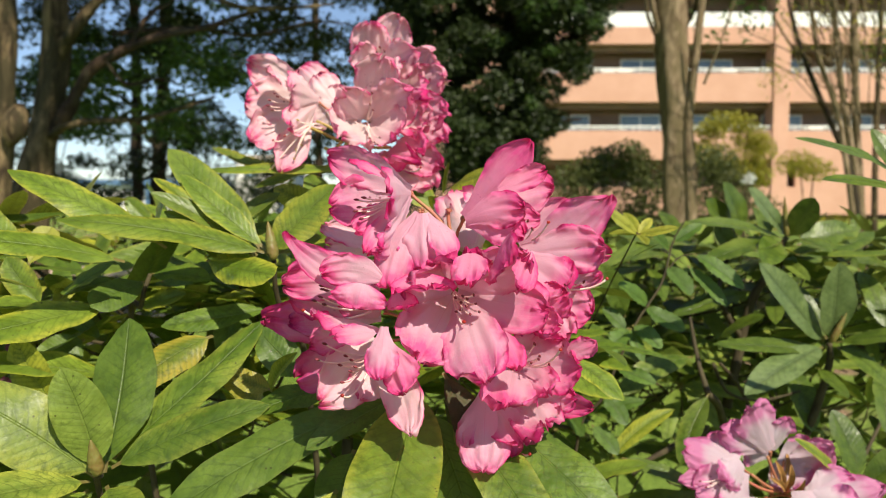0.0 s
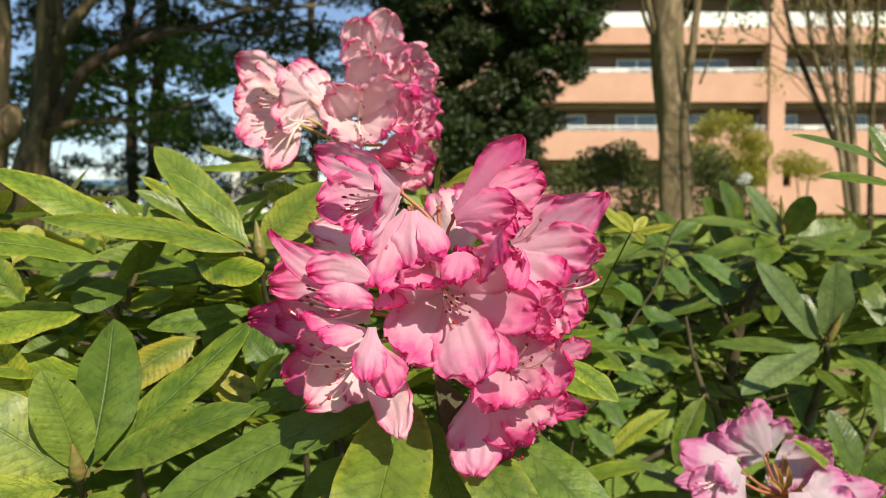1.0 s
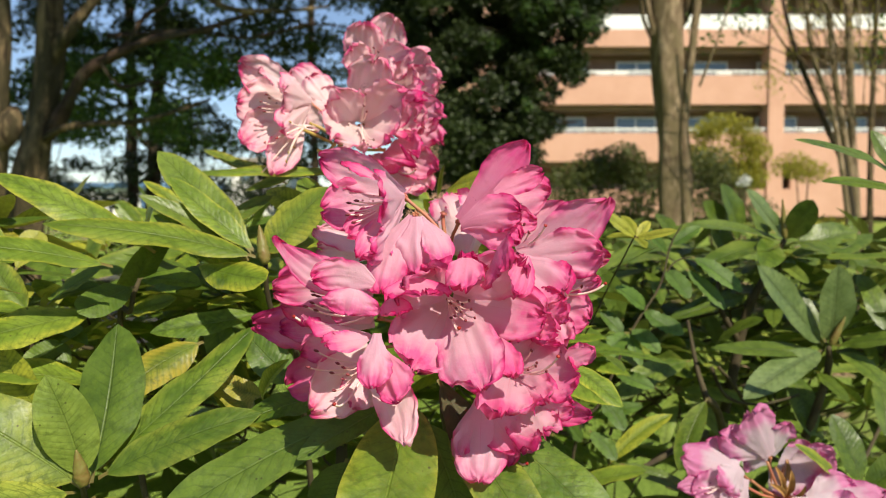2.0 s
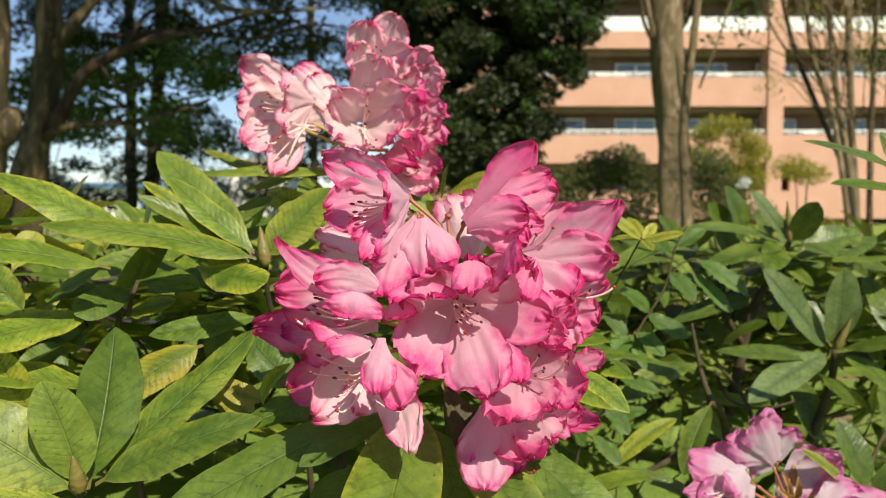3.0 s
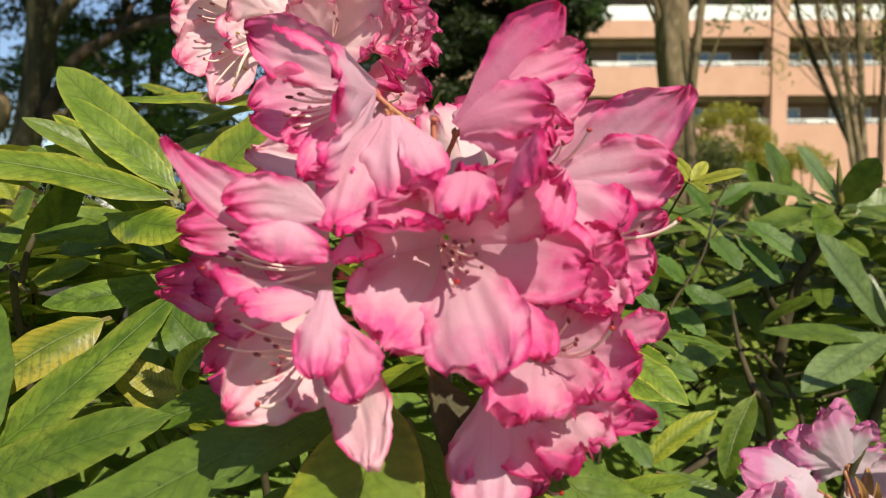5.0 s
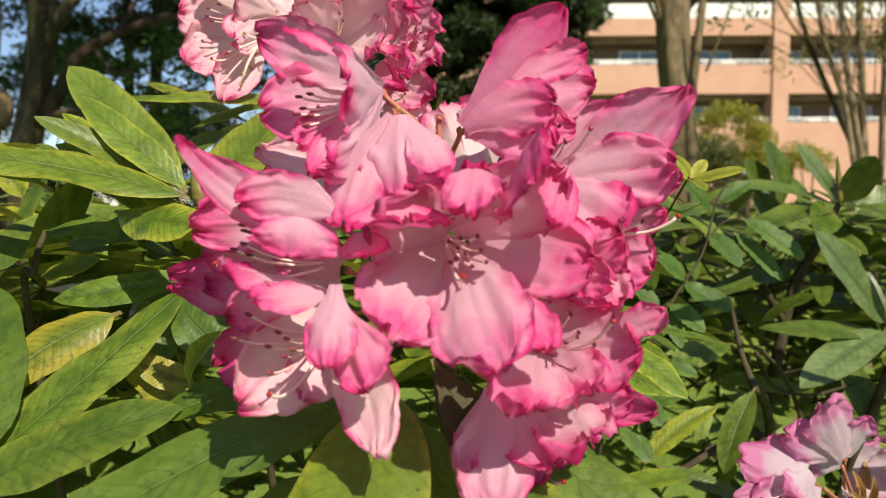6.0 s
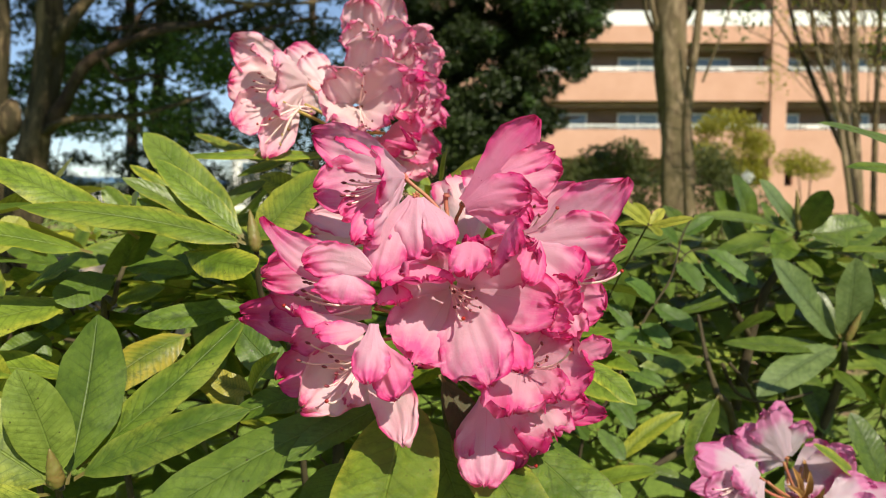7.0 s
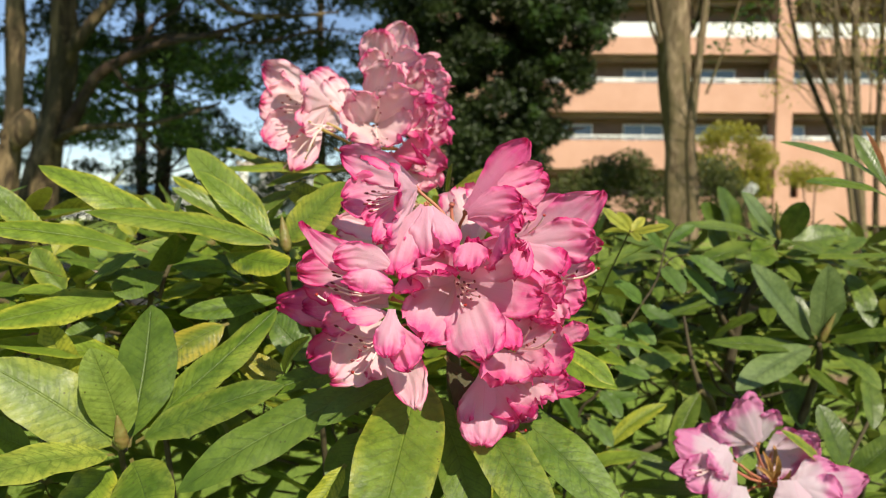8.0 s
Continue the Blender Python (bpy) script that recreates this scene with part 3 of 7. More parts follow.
    # CANOPY clumps among the dark ones paint sunlit patches by lighter leaf colour
    groups = ((80, (-4.8, 0.1), (6.4, 9.5), (2.9, 4.6), CONIFER), (52, (-5.6, -0.5), (7.5, 10.5), (2.0, 3.4), CONIFER), (18, (-4.6, -1.6), (7.0, 9.0), (1.9, 3.6), CANOPY),
              (26, (-3.6, 0.2), (9.5, 12.0), (1.7, 3.3), CONIFER), (150, (-7.5, 0.3), (2.0, 12.0), (4.7, 7.5), CONIFER), (30, (-6.6, -1.6), (9.0, 12.5), (1.25, 2.5), CONIFER), (12, (-3.6, -2.0), (6.6, 7.6), (1.9, 2.6), CANOPY))
    for k, (clumps, xs, ys, zs, mat) in enumerate(groups):
        blobs = [(rng.uniform(*xs), rng.uniform(*ys), rng.uniform(*zs), rng.uniform(0.2, 0.48), rng.uniform(0.1, 0.22)) for _ in range(clumps)]
        # group 4 is an unseen overhead canopy, added to shade trunk and foliage below
        if k == 4:
            blobs = [(x, y, z, r * 2.4, h * 2.0) for x, y, z, r, h in blobs]
        part("crown", *foliage(clumps * (260 if k == 4 else 225), lambda r: inside(r, blobs), 0.2 if k == 4 else 0.072, 50 + k, 0.4), mat, t)


left_trees()


def conifer():
    t = thing("evergreen_tree", (1.3, 12.0, 0), "dense dark evergreen tree with drooping sprays", "tree")
    limb(t, "trunk", [(1.1, 12.2, 0), (1.1, 12.2, 2.5), (1.15, 12.2, 7)], 0.16, 0.1, BARK_DARK, 12, 0.3, 3)
    rng = random.Random(9)
    blobs = []
    for k in range(150):
        py = rng.uniform(0, 1)
        z = 1.55 + 4.4 * py
        half = 0.55 + 1.15 * smooth(0, 0.55, py)
        mid = 0.75 + 0.18 * py
        x = mid + rng.uniform(-1, 1) * half
        blobs.append((x, 12 + rng.uniform(-1.1, 0.4) * (1 - 0.5 * abs(x - mid) / half), z, rng.uniform(0.2, 0.42), rng.uniform(0.16, 0.34)))
    for k in range(26):
        blobs.append((rng.uniform(-0.95, 0.25), 12 + rng.uniform(-0.4, 0.5), rng.uniform(2.2, 5.2), rng.uniform(0.22, 0.4), rng.uniform(0.14, 0.28)))
    for k in range(44):
        z = rng.uniform(2.3, 5.2)
        blobs.append((rng.uniform(0.2, 1.5 + 0.35 * smooth(2.4, 3.4, z)), 12.3 + rng.uniform(-0.2, 0.6), z, rng.uniform(0.28, 0.45), rng.uniform(0.2, 0.34)))
    for k in range(34):
        z = rng.uniform(3.3, 5.6)
        blobs.append((rng.uniform(1.2, 2.3 + 0.45 * smooth(3.4, 4.4, z)), 12 + rng.uniform(-0.6, 0.3), z, rng.uniform(0.2, 0.34), rng.uniform(0.14, 0.28)))
    part("crown", *foliage(78000, lambda r: inside(r, blobs), 0.105, 91, 0.3), CONIFER, t)
    # lighter clumps on the sunward front: leaf highlights put into the colour
    tips = [(x, y - 0.3, z, r * 0.45, h * 0.45) for x, y, z, r, h in blobs if x > 0.5][::3]
    part("sunlit_sprays", *foliage(2400, lambda r: inside(r, tips), 0.085, 92, 0.3), CANOPY, t, "lighter green young sprays")
    for k in range(9):
        z = 1.7 + 0.42 * k
        w = Vector((rng.choice((-1, 1)) * rng.uniform(0.5, 1.2), rng.uniform(-0.8, 0), rng.uniform(-0.1, 0.3)))
        q = Vector((1.1, 12.2, z))
        limb(t, "branch", [q, q + w * 0.5 + Vector((0, 0, 0.1)), q + w], 0.04, 0.012, BARK_DARK, 6, 0.2, k)


conifer()


def bush(name, label, mat, blobs, count, size, seed, stems=6):
    base = Vector((sum(b[0] for b in blobs) / len(blobs), sum(b[1] for b in blobs) / len(blobs), 0))
    t = thing(name, base, label, "shrub")
    rng = random.Random(seed)
    for k in range(stems):
        b = blobs[rng.randrange(len(blobs))]
        limb(t, "stem", [base + Vector((rng.uniform(-0.2, 0.2), rng.uniform(-0.2, 0.2), 0)), base.lerp(Vector((b[0], b[1], b[2])), 0.5) + Vector((0, 0, 0.2)), Vector((b[0], b[1], b[2] + b[4] * 0.5))], 0.025, 0.008, BARK, 6, 0.2, k)
    part("crown", *foliage(count, lambda r: inside(r, blobs), size, seed), mat, t)


bush("green_shrub", "brownish green loose shrub in front of the building", SHRUBLEAF,
     [(*(1.49, 9.00, 1.39), 0.3, 0.3), (*(1.82, 9.00, 1.58), 0.3, 0.28), (*(2.15, 9.00, 1.68), 0.28, 0.26), (*(2.35, 9.00, 1.39), 0.32, 0.35), (*(1.83, 9.00, 1.06), 0.5, 0.35), (*(2.29, 9.00, 0.92), 0.4, 0.3)], 6500, 0.06, 5)
bush("yellow_shrub", "young yellow green small tree beside the balconies", YELLOWLEAF,
     [(*(5.17, 14.00, 2.63), 0.5, 0.22), (*(4.87, 14.00, 2.48), 0.35, 0.2), (*(5.54, 14.00, 2.38), 0.35, 0.25), (*(5.29, 14.00, 1.97), 0.5, 0.4), (*(5.66, 14.00, 1.67), 0.35, 0.3), (*(5.75, 14.00, 2.13), 0.3, 0.3), (*(4.78, 14.00, 2.08), 0.3, 0.25)], 5200, 0.07, 6, 9)
bush("dull_green_shrub", "dull green shrub under the young tree", SHRUBLEAF,
     [(*(4.53, 13.00, 1.83), 0.45, 0.35), (*(4.78, 13.00, 1.45), 0.5, 0.4), (*(4.45, 13.00, 1.16), 0.6, 0.4), (*(5.12, 13.00, 1.07), 0.6, 0.35)], 4600, 0.07, 16, 6)
bush("clipped_shrub", "low light green shrub by the building wall", YELLOWLEAF,
     [(*(8.26, 18.00, 2.05), 0.5, 0.35), (*(8.66, 18.00, 1.92), 0.5, 0.3), (*(8.17, 18.00, 0.60), 0.9, 0.4), (*(9.23, 18.00, 0.53), 0.9, 0.35)], 3600, 0.075, 26, 4)
bush("white_flowering_shrub", "small white blossoms on a low shrub", WHITEBLOOM,
     [(*(4.78, 12.00, 1.56), 0.09, 0.09), (*(4.70, 12.00, 1.50), 0.06, 0.04)], 260, 0.05, 36, 3)


rng = random.Random(12)
for k in range(6):
    x0 = -10.5 + 2.1 * k
    bush("far_shrub", "dark green shrub in the shade beyond the trees", CONIFER,
         [(x0 + rng.uniform(-1.2, 1.2), 16 + rng.uniform(-0.6, 0.6), rng.uniform(0.3, 2.9), rng.uniform(0.4, 0.8), rng.uniform(0.2, 0.4)) for _ in range(14 if k < 3 else 24)], 2000 if k < 3 else 5200, 0.1, 100 + k, 3)


def bare_tree():
    t = thing("multi_stemmed_tree", (3.88, 7.00, -0.01), "slender many stemmed tree with bare twigs", "tree", "park trees")
    limb(t, "stem", [(3.88, 7.00, -0.02), (3.83, 7.00, 1.00), (3.69, 7.00, 1.76), (3.56, 7.00, 2.47), (3.40, 7.00, 3.76)], 0.04, 0.022, BARK_PALE, 10, 0.25, 61)
    limb(t, "stem", [(3.84, 6.90, -0.01), (3.68, 6.90, 1.36), (3.46, 6.90, 1.91), (3.24, 6.90, 2.40), (3.07, 6.90, 2.90), (2.90, 6.90, 3.72)], 0.032, 0.014, BARK_DARK, 10, 0.25, 62)
    limb(t, "stem", [(3.99, 7.10, -0.04), (3.83, 7.10, 1.51), (3.76, 7.10, 2.44), (3.69, 7.10, 3.79)], 0.038, 0.032, BARK_PALE, 10, 0.25, 63)
    limb(t, "stem", [(4.02, 7.10, -0.04), (3.98, 7.10, 1.51), (3.98, 7.10, 2.44), (4.00, 7.10, 3.79)], 0.03, 0.02, BARK, 10, 0.25, 64)
    limb(t, "stem", [(3.79, 6.80, 0.01), (3.51, 6.80, 1.80), (3.26, 6.80, 2.58), (3.10, 6.80, 3.69)], 0.03, 0.015, BARK_PALE, 8, 0.25, 65)
    rng = random.Random(66)
    for k in range(64):
        p = Vector((3.56, 6.90, 1.81)).lerp(Vector((3.27, 6.90, 2.99)), rng.random()) + Vector((rng.uniform(-0.15, 0.45), rng.uniform(-0.3, 0.3), 0))
        w = Vector((rng.uniform(-0.7, 0.15), rng.uniform(-0.3, 0.3), rng.uniform(0.3, 0.9)))
        limb(t, "twig", [p, p + w * 0.5 + Vector((rng.uniform(-0.05, 0.05), 0, -0.03)), p + w], 0.007, 0.003, BARK_PALE if k % 2 else BARK, 5, 0.1, k)
    sprays = [(*(3.17, 7.00, 2.72), 0.3, 0.4), (*(3.42, 7.00, 2.92), 0.4, 0.3), (*(3.86, 7.00, 2.72), 0.15, 0.4), (*(3.03, 7.00, 2.32), 0.2, 0.2)]
    part("crown", *foliage(520, lambda r: inside(r, sprays), 0.035, 67), YELLOWLEAF, t)


bare_tree()

# ---------------- petals, flowers and leaves ----------------
SEED = [0]


def petal(parent, mat, calyx, mouth, radius, tip, width, ruffle=1.0, cup=0.1, curl=0.0, point=0.0):
    """One petal from the calyx along the funnel to its tip; neighbours overlap to close the funnel."""
    SEED[0] += 1
    rng = random.Random(SEED[0])
    c, m, t = Vector(calyx), Vector(mouth), Vector(tip)
    length = (m - c).length
    a = (m - c) / length
    out = (t - m) - a * (t - m).dot(a)
    out = out.normalized() if out.length > 1e-4 else a.orthogonal().normalized()
    side = a.cross(out)
    ring = m + out * radius
    line = bezier(c + out * radius * 0.07, c + a * length * 0.36 + out * radius * 0.66, ring + a * length * 0.18 - out * radius * 0.08, t, 20)
    nv = 24
    ph = [rng.uniform(0, 6.28) for _ in range(6)]
    ring_w = radius * 0.74
    notch = rng.uniform(0.0, 0.04)
    skew = rng.uniform(-0.06, 0.06)
    verts, uvs, faces = [], [], []
    rows = 28
    for i in range(rows + 1):
        for j in range(nv + 1):
            v = 2 * j / nv - 1
            shrink = 1 - 0.07 * abs(v) ** 2.0 - notch * math.exp(-(v / 0.14) ** 2) + skew * v * 0.6 + 0.022 * math.sin(5.5 * v + ph[5]) + 0.045 * noise.noise(Vector((v * 3.5 + ph[5], ph[4], 2.0))) + 0.02 * noise.noise(Vector((v * 11 + ph[3], ph[4], 5.0))) + 0.014 * noise.noise(Vector((v * 27 + ph[2], ph[1], 8.0)))
            u = (i / rows) * (1.4 - 0.4 * i / rows)
            s = u * (1 + (shrink - 1) * smooth(0.35, 1, u))
            k = min(max(s, 0), 1) * 20
            i0 = min(int(k), 19)
            p = line[i0].lerp(line[i0 + 1], k - i0)
            way = (line[i0 + 1] - line[i0]).normalized()
            inward = way.cross(side)
            if s < 0.45:
                half = radius * 0.14 + (ring_w - radius * 0.14) * (s / 0.45) ** 0.85
            else:
                half = ring_w + (width / 2 - ring_w) * smooth(0.45, 0.74, s)
            near = max(0, (u - 0.74 + 0.2 * point) / (0.263 + 0.2 * point))
            half *= max(0.12, 1 - near ** (2.5 - 1.2 * point)) ** (0.5 + 0.35 * point) * (1 - 0.14 * math.exp(-((u - 0.5) / 0.09) ** 2))
            local = max(radius * (0.18 + 0.82 * min(s / 0.5, 1)), 1e-4)
            bow = half * half / (2 * local) * (1 - smooth(0.4, 0.75, s)) + cup * half * smooth(0.45, 0.8, s)
            g = smooth(0.42, 0.95, u)
            wave = 0.13 * abs(v) ** 1.5 * math.sin(6.5 * s + 2.2 * v + ph[0]) + 0.05 * math.sin(3.1 * v + ph[1]) + 0.055 * abs(v) ** 3 * math.sin(19 * s + ph[2]) + 0.045 * smooth(0.75, 1, u) * math.sin(8.5 * v + ph[3]) + 0.075 * max(abs(v), smooth(0.6, 1, u)) ** 2 * noise.noise(Vector((s * 9 + ph[2], v * 5, ph[3]))) + 0.03 * smooth(0.8, 1, u) * math.sin(13 * v + ph[4])
            rim = max(abs(v), smooth(0.55, 1, u)) ** 4
            wave += 0.07 * rim * noise.noise(Vector((s * 17 + ph[4], v * 7, ph[0]))) + 0.03 * rim * noise.noise(Vector((s * 38 + ph[1], v * 15, ph[2])))
            lump = -0.03 * math.exp(-(v / 0.09) ** 2) + 0.06 * noise.noise(Vector((s * 4 + ph[0], v * 2.4, ph[1])))
            lift = bow * v * v + width * g * ruffle * 1.05 * (wave + lump) + curl * width * smooth(0.62, 1.0, u) ** 1.6
            edge = half * v * (1 - 0.06 * g * ruffle * (1 + math.sin(11 * s + ph[2])) + 0.08 * g * noise.noise(Vector((s * 9 + ph[0], math.copysign(3.0, v), ph[2]))))
            verts.append(p + side * edge + inward * lift)
            uvs.append((j / nv, u))
    w = nv + 1
    for i in range(rows):
        for j in range(nv):
            faces.append([i * w + j, i * w + j + 1, (i + 1) * w + j + 1, (i + 1) * w + j])
    return part("petal", verts, faces, mat, parent, uvs=uvs)


def thread(points, r0, r1, tip_mat, tip_len, tip_wide, parent, name):
    """A filament with an anther, or a style with its stigma, at the end."""
    n = len(points)
    a = tube(points, [r0 + (r1 - r0) * i / (n - 1) for i in range(n)], 6)
    way = points[-1] - points[-2]
    turned = way.cross(Vector((0.3, 0.5, 0.8))).normalized() * 0.7 + way.normalized()
    b = blob(points[-1] + way.normalized() * tip_len * 0.2, turned if name == "stamen" else way, tip_len, tip_wide, 7, 5)
    verts, faces = join(a, b)
    return part(name, verts, faces, [FILAMENT, tip_mat], parent, slots=[0] * len(a[1]) + [1] * len(b[1]))


def flower(truss, core, calyx, mouth, radius, lobes, mats, stamens=None, count=9, spread=0.011, pistil=None, upper=0, seed=1):
    """One flower: pedicel and calyx, its petals, its stamens and pistil. lobes: tip, width, ruffle, cup, curl, point."""
    c, m, core = Vector(calyx), Vector(mouth), Vector(core)
    a = (m - c).normalized()
    stalk = bezier(core, core.lerp(c, 0.4) + Vector((0, 0, 0.006)), c - a * 0.012, c, 12)
    body = join(tube(stalk, [0.0012] * 12 + [0.0018], 8), blob(c - a * 0.0022, a, 0.006, 0.0068, 10, 6))
    f = part("flower", *body, PEDICEL, truss)
    for k, (tip, width, *form) in enumerate(lobes):
        petal(f, mats[1] if k == upper else mats[0], calyx, mouth, radius, tip, width, *form)
    rng = random.Random(seed * 31 + 7)
    if stamens is not None:
        goal = Vector(stamens)
        for k in range(count):
            end = goal + Vector((rng.gauss(0, spread), rng.gauss(0, spread * 0.6), rng.gauss(0, spread * 0.8)))
            pts = bezier(c + a * 0.004, c.lerp(m, 0.6) + Vector((rng.gauss(0, 0.002), 0, rng.gauss(0, 0.002))), m.lerp(end, 0.45) + Vector((0, 0, -0.003)), end, 10)
            thread(pts, 0.00034, 0.00026, ANTHER, 0.0036, 0.0020, f, "stamen")
    if pistil is not None:
        end = Vector(pistil)
        pts = bezier(c + a * 0.004, c.lerp(m, 0.7) + Vector((0, 0, -0.003)), m.lerp(end, 0.6) + Vector((0, 0, -0.008)), end, 14)
        thread(pts, 0.00065, 0.0006, STIGMA, 0.0021, 0.0025, f, "pistil")
    return f


def blade(flower_part, mat, base, tip, width, face, base_w=0.5, wide=0.6, bow=0.0, sway=0.0, cup=0.1, ruffle=0.3, point=0.0, u0=0.3):
    """One lobe of a flower from its base to its tip; face is the way its inner side looks, sway bends it within its plane."""
    SEED[0] += 1
    rng = random.Random(SEED[0])
    b, t = Vector(base), Vector(tip)
    length = (t - b).length
    along = (t - b) / length
    n = Vector(face)
    n = (n - along * n.dot(along)).normalized()
    side = along.cross(n)
    rise = side if side.z > 0 else -side
    off = n * bow * length * 1.33 + rise * sway * length * 1.33
    rows, cols = 34, 28
    line = bezier(b, b.lerp(t, 0.33) + off, b.lerp(t, 0.67) + off, t, rows)
    ph = [rng.uniform(0, 40) for _ in range(6)]
    notch = rng.uniform(0.01, 0.05) * (1 - point)
    skew = rng.uniform(-0.05, 0.05)
    verts, uvs, faces = [], [], []
    for i in range(rows + 1):
        k = i / rows
        for j in range(cols + 1):
            v = 2 * j / cols - 1
            # the outline: shorter towards its sides, with a shallow notch and a crinkled margin
            shrink = 1 - notch * math.exp(-(v / 0.16) ** 2) + skew * v + 0.035 * noise.noise(Vector((v * 2.2, ph[0], 1))) + 0.07 * noise.noise(Vector((v * 4.2, ph[1], 2))) + 0.03 * noise.noise(Vector((v * 14, ph[2], 3)))
            u = (k * (1.3 - 0.3 * k)) * (1 + (shrink - 1) * smooth(0.4, 1, k))
            q = min(max(u, 0), 1) * rows
            i0 = min(int(q), rows - 1)
            p = line[i0].lerp(line[i0 + 1], q - i0)
            way = (line[i0 + 1] - line[i0]).normalized()
            nn = (n - way * n.dot(way)).normalized()
            ss = way.cross(nn)
            grow = smooth(0, wide, u)
            half = width / 2 * (base_w + (1 - base_w) * grow)
            e = max(0, (k * (1.3 - 0.3 * k) - wide) / (1 - wide))
            half *= max(0.03, 1 - min(e, 1) ** (2.3 - 0.9 * point)) ** (0.5 + 0.4 * point)
            if u0 > 0.39:
                half *= min(1, 0.12 + 4.5 * k) ** 0.5
            half *= 1 + (0.06 * noise.noise(Vector((u * 3.5, v > 0, ph[3]))) + 0.075 * noise.noise(Vector((u * 9, v > 0, ph[4]))) + 0.03 * noise.noise(Vector((u * 25, v > 0, ph[1])))) * grow
            edge = max(abs(v), smooth(0.62, 1, k))
            free = smooth(0.2, 0.7, u)
            wave = 0.11 * abs(v) ** 2 * noise.noise(Vector((u * 3.2 + ph[0], v * 1.3, ph[5]))) + 0.13 * edge ** 3 * noise.noise(Vector((u * 6.5 + ph[1], v * 3.4, ph[2])))
            wave += 0.075 * edge ** 4 * noise.noise(Vector((u * 14 + ph[2], v * 8, ph[3]))) + 0.035 * edge ** 6 * noise.noise(Vector((u * 27 + ph[2], v * 15, ph[3]))) + 0.06 * noise.noise(Vector((u * 1.8 + ph[3], v * 2.6, ph[4])))
            wave += 0.006 * free * noise.noise(Vector((u * 2.5 + ph[4], v * 9 / (0.45 + u), ph[0]))) - 0.012 * math.exp(-(v / 0.07) ** 2)
            lift = cup * half * v * v + width * (0.35 * (1 - free) * 0.3 + free) * (0.6 + 2.9 * ruffle) * wave
            verts.append(p + ss * half * v + nn * lift)
            uvs.append((j / cols, u0 + (1 - u0) * k * (1.3 - 0.3 * k)))
    w = cols + 1
    for i in range(rows):
        for j in range(cols):
            faces.append([i * w + j, i * w + j + 1, (i + 1) * w + j + 1, (i + 1) * w + j])
    return part("petal", verts, faces, mat, flower_part, uvs=uvs)


def blossom(truss, calyx, root):
    """The stalk and the small scalloped calyx of one flower; its petals and threads are added to it."""
    c, r = Vector(calyx), Vector(root)
    a = (c - r).normalized()
    stalk = bezier(r, r.lerp(c, 0.4) + Vector((0, 0, 0.006)), c - a * 0.01, c, 12)
    shapes = [tube(stalk, [0.0010] * 12 + [0.0014], 8)]
    out = a.orthogonal().normalized()
    for k in range(5):
        turned = Matrix.Rotation(1.257 * k, 3, a) @ out
        shapes.append(blob(c + turned * 0.0010, a + turned * 0.4, 0.0034, 0.0018, 6, 4, 0.5))
    return part("flower", *join(*shapes), PEDICEL, truss)


def stamen(flower_part, root, end):
    r, e = Vector(root), Vector(end)
    sag = Vector((0, 0, -0.10 * (e - r).length))
    thread(bezier(r, r.lerp(e, 0.35) + sag, r.lerp(e, 0.75) + sag, e, 10), 0.0005, 0.0004, ANTHER, 0.0031, 0.0015, flower_part, "stamen")


def pistil(flower_part, root, end):
    r, e = Vector(root), Vector(end)
    sag = Vector((0, 0, -0.2 * (e - r).length))
    thread(bezier(r, r.lerp(e, 0.3) + sag * 0.6, r.lerp(e, 0.75) + sag, e, 14), 0.00065, 0.0006, STIGMA, 0.0019, 0.0021, flower_part, "pistil")


